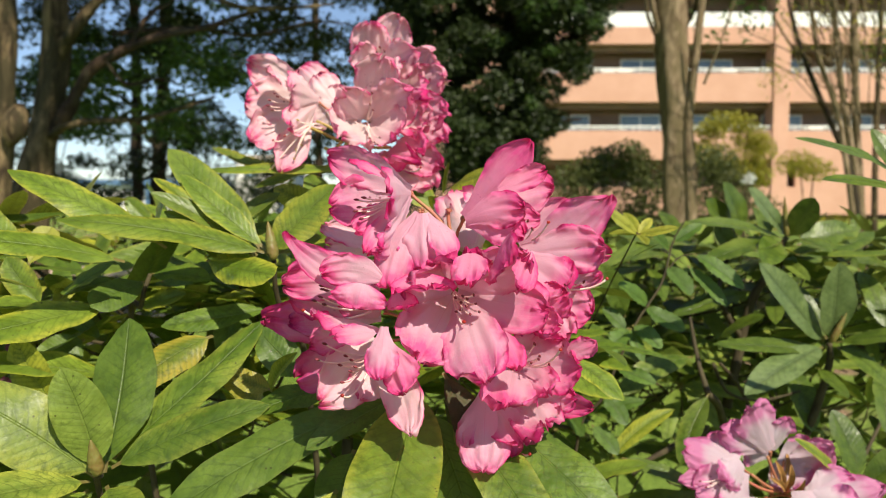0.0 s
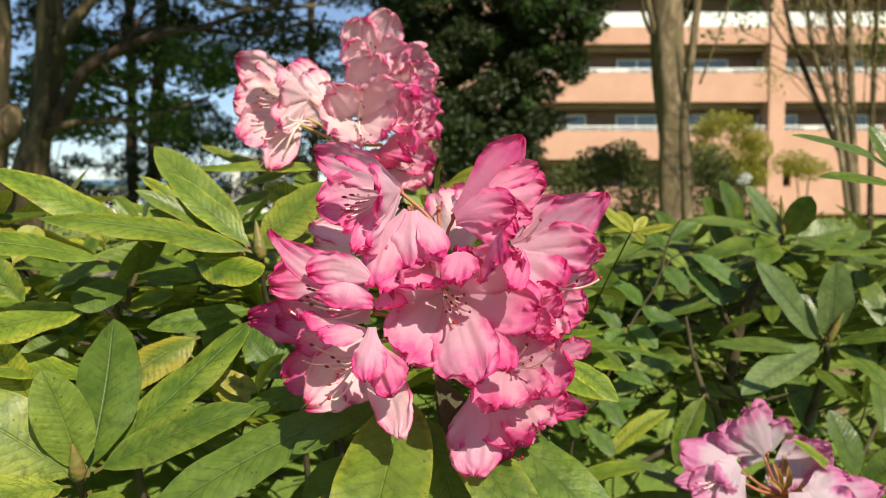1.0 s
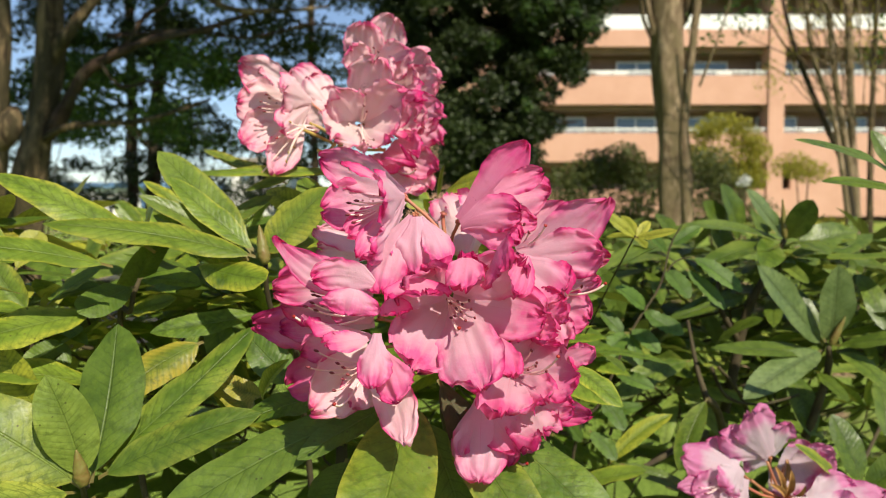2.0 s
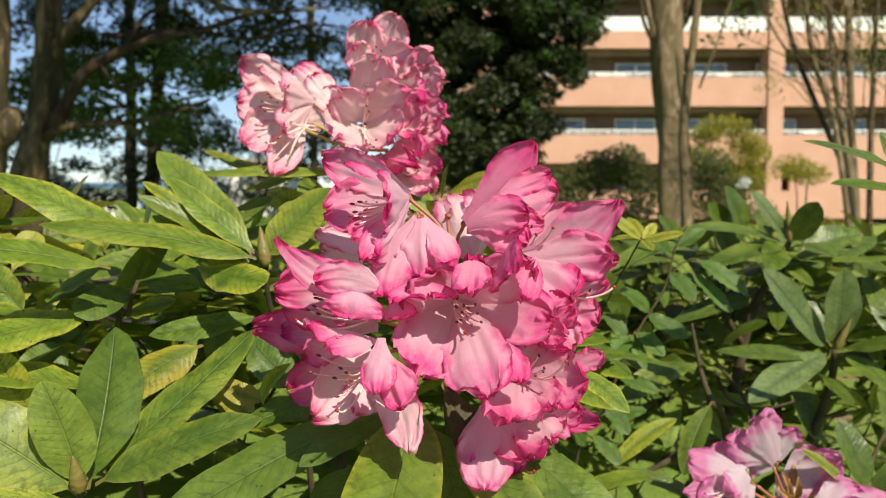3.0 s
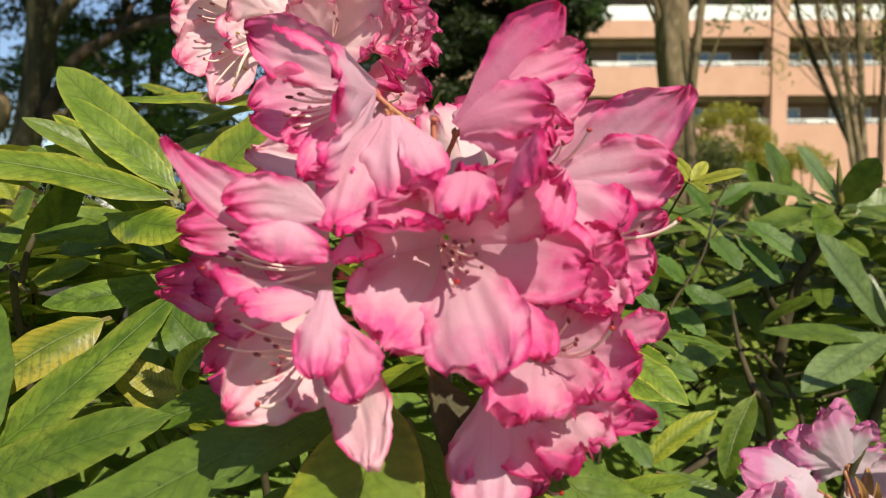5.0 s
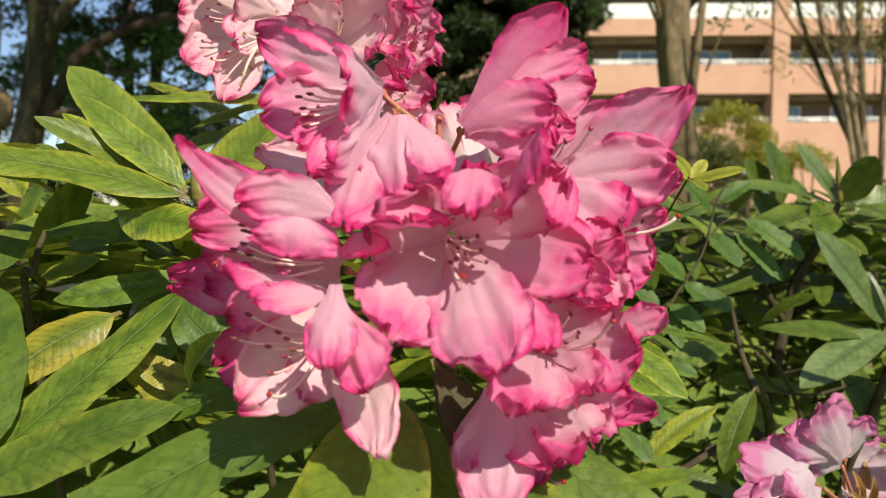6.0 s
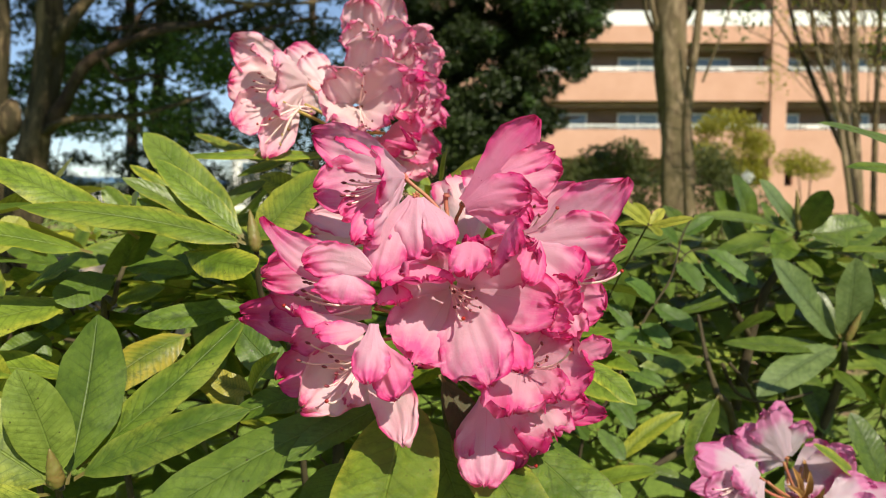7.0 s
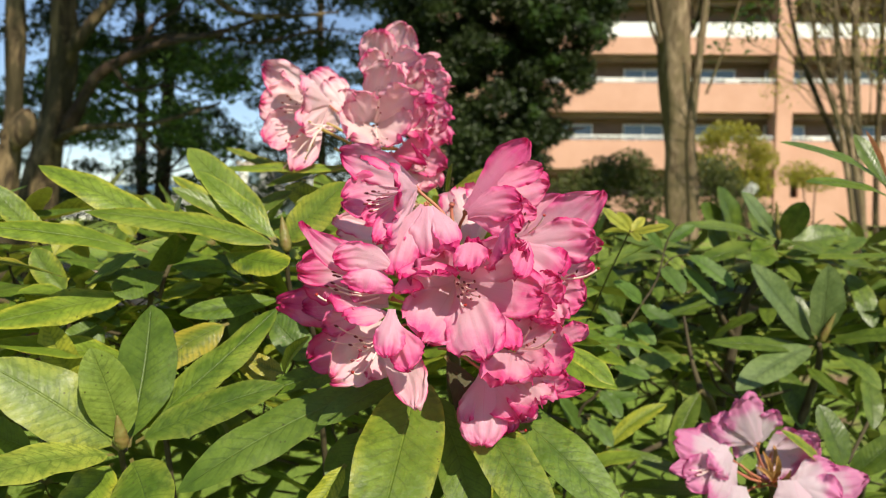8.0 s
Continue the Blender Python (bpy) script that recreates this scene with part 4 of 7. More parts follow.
def leaf_shape(base, tip, width, up, droop, fold, seed, wavy=1.0, blunt=0.0, rows=16, cols=8, saw=0.0):
    rng = random.Random(seed)
    b, t = Vector(base), Vector(tip)
    length = (t - b).length
    along = (t - b) / length
    up = Vector(up)
    up = (up - along * up.dot(along)).normalized()
    line = bezier(b, b.lerp(t, 0.33) + up * droop * length * 1.2, b.lerp(t, 0.67) + up * droop * length * 1.2, t, rows)
    side = along.cross(up).normalized()
    ph = [rng.uniform(0, 6.28) for _ in range(4)]
    bend = rng.uniform(-0.05, 0.05) * length
    twist = rng.uniform(-0.25, 0.25)
    verts, uvs, faces = [], [], []
    for i in range(rows + 1):
        u = i / rows
        way = (line[min(i + 1, rows)] - line[max(i - 1, 0)]).normalized()
        normal = side.cross(way).normalized()
        s = (Matrix.Rotation(twist * (u - 0.4), 3, way) @ side)
        n = (Matrix.Rotation(twist * (u - 0.4), 3, way) @ normal)
        k = max(0.0, (u - 0.07) / 0.93)
        q = abs(2 * k ** (0.9 + 0.25 * blunt) - 1)
        half = width / 2 * max(1 - q ** (2.2 if k < 0.5 else 2.6 + blunt), 0) ** (0.76 if k < 0.5 else 0.74 - 0.18 * blunt)
        if i == rows:
            half = width * 0.012
        half = max(half, 0.0013 if u < 0.5 else 0.0004)
        mid = line[i] + side * bend * math.sin(math.pi * u)
        for j in range(cols + 1):
            v = 2 * j / cols - 1
            tooth = 1 + saw * ((i % 2) * 2 - 1) * abs(v) ** 6
            lift = fold * abs(v) ** 1.3 * half + wavy * width * (0.035 * v * abs(v) * math.sin(7.5 * u + ph[0]) + 0.05 * v * v * math.sin(9 * u + ph[1]) + 0.03 * abs(v) ** 3 * math.sin(21 * u + ph[2])) * math.sin(math.pi * min(u * 1.05, 1))
            lift -= 0.0011 * math.exp(-(v / 0.12) ** 2) * math.sin(math.pi * u)
            verts.append(mid + s * half * v * tooth + n * lift)
            uvs.append((j / cols, u))
    w = cols + 1
    for i in range(rows):
        for j in range(cols):
            faces.append([i * w + j, i * w + j + 1, (i + 1) * w + j + 1, (i + 1) * w + j])
    return verts, faces, uvs


def leaf(shrub, base, tip, width, up=(0, -0.5, 1), droop=0.08, fold=0.12, mat=None, wavy=1.0, blunt=0.0, saw=0.0):
    SEED[0] += 1
    verts, faces, uvs = leaf_shape(base, tip, width, up, droop, fold, SEED[0], wavy, blunt, saw=saw)
    return part("leaf", verts, faces, mat or LEAF, shrub, uvs=uvs)


def bud(shrub, base, tip, width):
    """A pointed bud wrapped in scales that overlap in a spiral."""
    b, t = Vector(base), Vector(tip)
    axis = t - b
    side = axis.orthogonal().normalized()
    other = axis.normalized().cross(side)
    rows, cols = 22, 14
    verts, faces = [], []
    for i in range(rows + 1):
        u = i / rows
        round_off = width * 0.47 * math.sin(math.pi * min(u ** 0.62 * 0.96 + 0.04, 1.0)) ** 0.85 + 0.0003
        for j in range(cols):
            a = 2 * math.pi * j / cols
            step = (u * 4.5 + 0.35 * math.cos(2 * a + 2.4 * int(u * 4.5))) % 1.0
            radius = round_off * (1.06 - 0.22 * step)
            verts.append(b + axis * u + (side * math.cos(a) + other * math.sin(a)) * radius)
    for i in range(rows):
        for j in range(cols):
            k = (j + 1) % cols
            faces.append([i * cols + j, i * cols + k, (i + 1) * cols + k, (i + 1) * cols + j])
    faces.append(list(range(cols))[::-1])
    faces.append([rows * cols + j for j in range(cols)])
    return part("bud", verts, faces, BUD, shrub)


def branch(shrub, points, r0, r1, name="branch"):
    return limb(shrub, name, points, r0 * 0.8, r1 * 0.7, TWIG, 8, 0.2, len(points))


# ---------------- the large pink flower truss ----------------
CORE = (0.0054, 0.4550, 1.1658)
truss = thing("rhododendron_truss", CORE, "large round truss of ruffled pink rhododendron flowers in sun", "flower truss", "flower trusses")
# flower facing aside at the top of the truss
bloom = blossom(truss, (-0.0181, 0.4360, 1.2523), (0.0051, 0.4300, 1.2273))
blade(bloom, PETAL, (-0.0193, 0.4340, 1.2533), (-0.0645, 0.4250, 1.2727), 0.0238, (0.25, -1, -0.45), base_w=0.35, sway=0.05, cup=0.25, ruffle=0.3, point=0.2)
blade(bloom, PETAL_SPOT, (-0.0194, 0.4360, 1.2516), (-0.0633, 0.4250, 1.2453), 0.0309, (0.25, -1, 0.15), base_w=0.4, cup=0.2, ruffle=0.22)
blade(bloom, PETAL, (-0.0197, 0.4340, 1.2508), (-0.0482, 0.4150, 1.2325), 0.0209, (0.3, -1, 0.5), base_w=0.3, sway=-0.08, cup=0.2, ruffle=0.35)
blade(bloom, PETAL_ROSE, (-0.0278, 0.4040, 1.2602), (-0.0489, 0.4000, 1.2699), 0.0088, (-0.2, 0.6, -1), base_w=0.6, sway=0.05, cup=0.1, ruffle=0.35, u0=0.5)
blade(bloom, PETAL, (-0.0178, 0.4320, 1.2523), (-0.0272, 0.3960, 1.2505), 0.0332, (-0.6, 0.9, 0), base_w=0.15, cup=0.35, ruffle=0.12, u0=0.1, wide=0.7)
blade(bloom, PETAL, (-0.0181, 0.4300, 1.2508), (-0.0330, 0.3880, 1.2238), 0.0189, (-0.6, 0.8, 0.4), base_w=0.25, sway=-0.12, cup=0.2, ruffle=0.4, u0=0.1)
blade(bloom, PETAL, (-0.0215, 0.4300, 1.2447), (-0.0401, 0.4020, 1.2209), 0.0170, (0.2, -1, 0.3), base_w=0.4, cup=0.15, ruffle=0.4, u0=0.3)
for end in ((-0.0425, 0.4180, 1.2501), (-0.0464, 0.4170, 1.2490), (-0.0450, 0.4170, 1.2450), (-0.0469, 0.4160, 1.2429), (-0.0423, 0.4160, 1.2425), (-0.0439, 0.4160, 1.2390)):
    stamen(bloom, (-0.0257, 0.4300, 1.2510), end)
# nodding flower seen from its outside
bloom = blossom(truss, (-0.0115, 0.4120, 1.2430), (-0.0072, 0.4400, 1.2249))
blade(bloom, PETAL, (-0.0120, 0.4130, 1.2423), (-0.0211, 0.4020, 1.2100), 0.0188, (0, 1, 0.2), base_w=0.3, cup=0.3, ruffle=0.3, u0=0.1)
blade(bloom, PETAL, (-0.0127, 0.4110, 1.2418), (-0.0281, 0.3940, 1.2034), 0.0227, (0.35, 1, 0.2), base_w=0.3, cup=0.3, sway=0.1, ruffle=0.3, u0=0.1, wide=0.6)
blade(bloom, PETAL, (-0.0095, 0.4110, 1.2418), (0.0036, 0.3900, 1.2201), 0.0160, (-0.45, 1, 0.2), base_w=0.35, cup=0.3, sway=0.08, ruffle=0.3, u0=0.1)
blade(bloom, PETAL, (-0.0110, 0.4090, 1.2420), (-0.0104, 0.3980, 1.2122), 0.0271, (0.1, 1, 0.15), base_w=0.25, cup=0.16, ruffle=0.5, u0=0.12, bow=-0.03)
# open flower at the middle
bloom = blossom(truss, (0.0048, 0.4260, 1.1985), CORE)
blade(bloom, PETAL, (0.0055, 0.4240, 1.1986), (-0.0195, 0.3860, 1.2070), 0.0321, (0.35, -1, -0.35), base_w=0.4, cup=0.15, ruffle=0.35)
blade(bloom, PETAL_SPOT, (0.0080, 0.4240, 1.2007), (0.0103, 0.3850, 1.2214), 0.0369, (0, -1, -0.6), base_w=0.5, cup=0.15, ruffle=0.3)
blade(bloom, PETAL, (0.0090, 0.4240, 1.1997), (0.0418, 0.3800, 1.2205), 0.0336, (-0.25, -1, -0.5), base_w=0.35, cup=0.2, ruffle=0.3, sway=0.04)
blade(bloom, PETAL, (0.0080, 0.4240, 1.1965), (0.0541, 0.3920, 1.1927), 0.0324, (0, -1, 0.25), base_w=0.35, cup=0.1, ruffle=0.35, wide=0.62)
blade(bloom, PETAL, (0.0055, 0.4240, 1.1959), (-0.0118, 0.3720, 1.1707), 0.0388, (0.15, -1, 0.35), base_w=0.35, cup=0.14, ruffle=0.28, wide=0.64)
blade(bloom, PETAL_ROSE, (0.0291, 0.3920, 1.1815), (0.0362, 0.3740, 1.1653), 0.0164, (0.2, -1, 0.1), base_w=0.6, cup=0.1, ruffle=0.4, u0=0.5)
blade(bloom, PETAL, (0.0096, 0.4200, 1.1942), (0.0197, 0.3540, 1.1642), 0.0344, (-0.15, -1, 0.3), base_w=0.3, cup=0.04, ruffle=0.34, bow=0.03, wide=0.62, point=0.15)
blade(bloom, PETAL_ROSE, (0.0143, 0.3840, 1.2223), (0.0124, 0.3680, 1.2081), 0.0187, (0.1, 1, 0.2), base_w=0.8, cup=-0.08, ruffle=0.6, u0=0.5, bow=-0.02)
blade(bloom, PETAL_ROSE, (0.0321, 0.3880, 1.2256), (0.0306, 0.3660, 1.2165), 0.0313, (0.1, 1, 0.4), base_w=0.9, cup=0.08, ruffle=0.1, u0=0.66, bow=-0.2)
blade(bloom, PETAL_ROSE, (0.0442, 0.3900, 1.2232), (0.0381, 0.3740, 1.2050), 0.0142, (0.2, -1, -0.2), base_w=0.7, cup=0.15, ruffle=0.4, u0=0.6)
blade(bloom, PETAL_ROSE, (-0.0127, 0.3920, 1.2113), (-0.0064, 0.3700, 1.2067), 0.0336, (-0.3, 1, 0.5), base_w=0.9, cup=0.08, ruffle=0.14, u0=0.66, bow=-0.2)
blade(bloom, PETAL_ROSE, (-0.0229, 0.3920, 1.2020), (-0.0186, 0.3760, 1.1962), 0.0161, (-0.3, 1, 0.5), base_w=0.9, cup=0.08, ruffle=0.14, u0=0.66, bow=-0.2)
for end in ((0.0064, 0.3920, 1.1987), (0.0100, 0.3900, 1.1998), (0.0091, 0.3880, 1.1968), (0.0122, 0.3900, 1.1985), (0.0155, 0.3890, 1.2004), (0.0164, 0.3890, 1.1962), (0.0085, 0.3860, 1.1934), (0.0181, 0.3860, 1.1925), (0.0136, 0.3850, 1.1913), (0.0116, 0.3880, 1.1950), (0.0067, 0.3880, 1.1922)):
    stamen(bloom, (0.0055, 0.4150, 1.2003), end)
pistil(bloom, (0.0055, 0.4150, 1.1979), (0.0103, 0.3760, 1.1889))
# flower facing aside with a long arched petal
bloom = blossom(truss, (-0.0332, 0.4360, 1.2010), CORE)
blade(bloom, PETAL_SPOT, (-0.0370, 0.4250, 1.2038), (-0.0895, 0.4240, 1.2018), 0.0200, (0.2, -1, 0.1), base_w=0.6, cup=0.15, ruffle=0.4)
blade(bloom, PETAL, (-0.0349, 0.4250, 1.2059), (-0.0859, 0.4280, 1.2058), 0.0252, (0.2, -1, 0), base_w=0.6, cup=0.15, ruffle=0.3)
blade(bloom, PETAL, (-0.0352, 0.4200, 1.2103), (-0.0790, 0.3840, 1.2336), 0.0192, (0.1, -1, 0.25), base_w=0.7, cup=0.2, sway=-0.16, ruffle=0.25, point=0.8, wide=0.5)
blade(bloom, PETAL, (-0.0318, 0.3900, 1.2086), (-0.0619, 0.3860, 1.2119), 0.0182, (0.1, 1, 0.1), base_w=0.7, cup=0.12, ruffle=0.4, sway=0.1, u0=0.4)
blade(bloom, PETAL, (-0.0407, 0.3840, 1.2071), (-0.0433, 0.3800, 1.1944), 0.0293, (0.1, 1, 0.1), base_w=0.7, cup=0.08, ruffle=0.22, u0=0.6, bow=-0.08)
for end in ((-0.0632, 0.4000, 1.2039), (-0.0606, 0.4000, 1.2015), (-0.0630, 0.4020, 1.2019), (-0.0595, 0.4020, 1.2038)):
    stamen(bloom, (-0.0421, 0.4180, 1.2022), end)
# flower low behind the arched one
bloom = blossom(truss, (-0.0328, 0.4400, 1.1841), CORE)
blade(bloom, PETAL_SPOT, (-0.0354, 0.4350, 1.1858), (-0.0875, 0.4300, 1.1939), 0.0197, (0.2, -1, -0.2), base_w=0.5, cup=0.2, ruffle=0.45)
blade(bloom, PETAL, (-0.0354, 0.4350, 1.1847), (-0.0886, 0.4380, 1.1789), 0.0209, (0.2, -1, 0.2), base_w=0.5, cup=0.2, ruffle=0.45)
blade(bloom, PETAL, (-0.0350, 0.4320, 1.1862), (-0.0568, 0.4150, 1.1943), 0.0166, (0.2, -1, -0.4), base_w=0.6, cup=0.2, ruffle=0.3)
for end in ((-0.0684, 0.4080, 1.1950), (-0.0651, 0.4080, 1.1969), (-0.0629, 0.4070, 1.1931)):
    stamen(bloom, (-0.0403, 0.4250, 1.1891), end)
pistil(bloom, (-0.0395, 0.4200, 1.1876), (-0.0736, 0.4020, 1.1907))
# drooping open flower
bloom = blossom(truss, (-0.0314, 0.4400, 1.1673), CORE)
blade(bloom, PETAL_ROSE, (-0.0416, 0.4320, 1.1666), (-0.1067, 0.4520, 1.1788), 0.0244, (0.3, -1, -0.1), base_w=0.6, cup=0.2, ruffle=0.6, point=0.2, sway=0.05)
blade(bloom, PETAL_ROSE, (-0.0417, 0.4320, 1.1644), (-0.0850, 0.4400, 1.1449), 0.0278, (0.4, -1, 0.2), base_w=0.6, cup=0.2, ruffle=0.4)
blade(bloom, PETAL, (-0.0490, 0.4050, 1.1795), (-0.0716, 0.4050, 1.1716), 0.0155, (0.3, -1, 0), base_w=0.7, cup=0.1, ruffle=0.5, u0=0.5)
blade(bloom, PALE, (-0.0357, 0.4280, 1.1673), (-0.0637, 0.3880, 1.1453), 0.0324, (0.35, -1, 0.3), base_w=0.6, cup=0.25, ruffle=0.3, point=0.25, wide=0.6)
blade(bloom, PALE, (-0.0357, 0.4280, 1.1630), (-0.0446, 0.4000, 1.1432), 0.0221, (0.2, -1, 0.3), base_w=0.6, cup=0.2, ruffle=0.25)
blade(bloom, PALE, (-0.0329, 0.4150, 1.1615), (-0.0156, 0.3680, 1.1342), 0.0229, (-0.15, -1, 0.2), base_w=0.7, cup=0.15, ruffle=0.2, point=0.5, sway=0.06)
blade(bloom, PETAL, (-0.0332, 0.3980, 1.1815), (-0.0644, 0.3760, 1.1917), 0.0167, (0, 0.4, -1), base_w=0.6, cup=0.2, ruffle=0.4, sway=0.04, u0=0.35)
blade(bloom, PETAL, (-0.0348, 0.3900, 1.1815), (-0.0537, 0.3700, 1.1829), 0.0123, (0.2, 0.9, -0.3), base_w=0.6, cup=0.1, ruffle=0.3, u0=0.4)
blade(bloom, PETAL_ROSE, (-0.0259, 0.3780, 1.1784), (-0.0182, 0.3660, 1.1553), 0.0204, (0.2, 0.9, 0.2), base_w=0.25, cup=0.15, ruffle=0.35, u0=0.4)
blade(bloom, PETAL, (-0.0291, 0.3760, 1.1866), (-0.0306, 0.3640, 1.1627), 0.0175, (0.1, 1, 0.1), base_w=0.25, cup=0.15, ruffle=0.3, u0=0.25, wide=0.6)
for end in ((-0.0619, 0.4000, 1.1731), (-0.0648, 0.3920, 1.1665), (-0.0498, 0.3900, 1.1688), (-0.0468, 0.3890, 1.1669), (-0.0522, 0.3860, 1.1650), (-0.0444, 0.3860, 1.1641), (-0.0467, 0.3840, 1.1623), (-0.0504, 0.3800, 1.1577)):
    stamen(bloom, (-0.0398, 0.4200, 1.1636), end)
pistil(bloom, (-0.0390, 0.4150, 1.1594), (-0.0497, 0.3740, 1.1524))
# pale flower behind
bloom = blossom(truss, (-0.0364, 0.4620, 1.2217), CORE)
blade(bloom, PALE, (-0.0385, 0.4600, 1.2217), (-0.0724, 0.4620, 1.2341), 0.0165, (0.2, -1, 0.4), base_w=0.6, cup=0.2, ruffle=0.5)
blade(bloom, PALE, (-0.0376, 0.4620, 1.2205), (-0.0724, 0.4700, 1.2217), 0.0201, (0.2, -1, 0.3), base_w=0.6, cup=0.2, ruffle=0.4)
blade(bloom, PALE, (-0.0379, 0.4650, 1.2253), (-0.0609, 0.4800, 1.2366), 0.0171, (0.2, -1, 0.3), base_w=0.6, cup=0.2, ruffle=0.4)
# tall upright flower
bloom = blossom(truss, (0.0115, 0.4360, 1.2382), (0.0073, 0.4450, 1.2239))
blade(bloom, PETAL, (0.0135, 0.4360, 1.2395), (0.0628, 0.4340, 1.2547), 0.0277, (-0.3, -1, 0.1), base_w=0.5, cup=0.15, ruffle=0.35, sway=0.05)
blade(bloom, PETAL, (0.0146, 0.4360, 1.2403), (0.0546, 0.4300, 1.2391), 0.0172, (-0.3, -1, 0.3), base_w=0.5, cup=0.15, ruffle=0.35)
blade(bloom, PETAL_ROSE, (0.0127, 0.4300, 1.2391), (0.0480, 0.4180, 1.2810), 0.0233, (0.1, -1, 0.1), base_w=0.35, cup=0.15, ruffle=0.22, point=0.55, wide=0.66)
blade(bloom, PETAL_ROSE, (0.0299, 0.4160, 1.2545), (0.0559, 0.4160, 1.2654), 0.0134, (0.15, -1, 0.15), base_w=0.6, cup=0.1, ruffle=0.4, u0=0.4)
blade(bloom, PETAL_ROSE, (0.0123, 0.4140, 1.2369), (0.0430, 0.4020, 1.2301), 0.0204, (-0.15, 1, -0.1), base_w=0.3, cup=0.2, ruffle=0.3, u0=0.3, sway=0.05, bow=-0.05)
blade(bloom, PETAL_ROSE, (0.0122, 0.4120, 1.2375), (0.0426, 0.3980, 1.2441), 0.0210, (-0.2, 1, -0.2), base_w=0.3, cup=0.2, ruffle=0.4, u0=0.3, sway=0.08, bow=-0.05)
for end in ((0.0436, 0.4050, 1.2336), (0.0446, 0.4080, 1.2377), (0.0427, 0.4060, 1.2360)):
    stamen(bloom, (0.0207, 0.4300, 1.2374), end)
# wide fan-shaped flower
bloom = blossom(truss, (0.0441, 0.4460, 1.2205), CORE)
blade(bloom, PETAL, (0.0462, 0.4450, 1.2228), (0.0706, 0.4420, 1.2504), 0.0205, (-0.1, -1, 0.1), base_w=0.5, cup=0.15, ruffle=0.3, point=0.8)
blade(bloom, PETAL, (0.0455, 0.4400, 1.2216), (0.0946, 0.4280, 1.2184), 0.0173, (-0.1, -1, 0.1), base_w=0.5, cup=0.1, ruffle=0.6)
blade(bloom, PETAL, (0.0436, 0.4260, 1.2209), (0.0893, 0.4080, 1.2524), 0.0274, (0.1, -1, 0.3), base_w=0.35, cup=0.2, ruffle=0.22, point=0.7, sway=-0.06, wide=0.6)
blade(bloom, PETAL, (0.0434, 0.4240, 1.2195), (0.0857, 0.4060, 1.2244), 0.0282, (0.1, -1, 0.15), base_w=0.35, cup=-0.05, ruffle=0.4, wide=0.65)
blade(bloom, PETAL, (0.0439, 0.4200, 1.2174), (0.0633, 0.3960, 1.2021), 0.0324, (0.05, -1, 0.2), base_w=0.4, cup=-0.05, ruffle=0.3, wide=0.6)
blade(bloom, PETAL, (0.0538, 0.4250, 1.2309), (0.0708, 0.4180, 1.2351), 0.0124, (0, -1, 0.4), base_w=0.6, cup=0.1, ruffle=0.3, u0=0.4)
for end in ((0.0488, 0.4200, 1.2328),):
    stamen(bloom, (0.0459, 0.4350, 1.2259), end)
pistil(bloom, (0.0444, 0.4320, 1.2248), (0.0565, 0.4120, 1.2368))
# flower at the outer rim
bloom = blossom(truss, (0.0566, 0.4520, 1.1930), CORE)
blade(bloom, PETAL, (0.0576, 0.4450, 1.1959), (0.0901, 0.4320, 1.2072), 0.0140, (-0.1, -1, -0.3), base_w=0.5, cup=0.15, ruffle=0.4)
blade(bloom, PETAL, (0.0561, 0.4360, 1.1944), (0.0833, 0.4260, 1.1847), 0.0265, (0.1, -1, 0.15), base_w=0.5, cup=0.15, ruffle=0.35)
blade(bloom, PETAL, (0.0540, 0.4300, 1.1906), (0.0659, 0.4100, 1.1736), 0.0246, (0, -1, 0.2), base_w=0.5, cup=0.1, ruffle=0.4)
blade(bloom, PETAL_ROSE, (0.0487, 0.4040, 1.1914), (0.0659, 0.3980, 1.1993), 0.0214, (0.1, -1, 0.2), base_w=0.6, cup=-0.05, ruffle=0.5, u0=0.45)
blade(bloom, PETAL_ROSE, (0.0469, 0.4050, 1.1873), (0.0594, 0.3900, 1.1855), 0.0151, (0, -1, 0.2), base_w=0.6, cup=-0.05, ruffle=0.5, u0=0.45)
for end in ((0.0770, 0.4200, 1.2037),):
    stamen(bloom, (0.0614, 0.4300, 1.1992), end)
pistil(bloom, (0.0614, 0.4300, 1.2003), (0.0891, 0.4160, 1.2059))
# open flower low on the truss
bloom = blossom(truss, (0.0389, 0.4460, 1.1524), CORE)
blade(bloom, PETAL, (0.0433, 0.4360, 1.1569), (0.0532, 0.4180, 1.1774), 0.0232, (0, -1, -0.4), base_w=0.5, cup=0.15, ruffle=0.3)
blade(bloom, PETAL_SPOT, (0.0444, 0.4360, 1.1558), (0.0653, 0.4120, 1.1732), 0.0250, (-0.2, -1, -0.1), base_w=0.5, cup=0.15, ruffle=0.3)
blade(bloom, PETAL_ROSE, (0.0668, 0.4050, 1.1675), (0.0810, 0.4000, 1.1739), 0.0123, (0, -1, 0.1), base_w=0.8, cup=0.25, ruffle=0.5, u0=0.5, point=0.4)
blade(bloom, PETAL, (0.0428, 0.4240, 1.1573), (0.0736, 0.4020, 1.1612), 0.0316, (0, -1, 0.3), base_w=0.4, cup=0.12, ruffle=0.3, wide=0.6)
blade(bloom, PETAL, (0.0442, 0.4260, 1.1547), (0.0539, 0.3880, 1.1503), 0.0235, (-0.1, -1, 0.4), base_w=0.5, cup=0.1, ruffle=0.35)
blade(bloom, PETAL, (0.0397, 0.4240, 1.1552), (0.0309, 0.3720, 1.1465), 0.0325, (0, -1, 0.5), base_w=0.5, cup=0, ruffle=0.4, bow=0.03, wide=0.62)
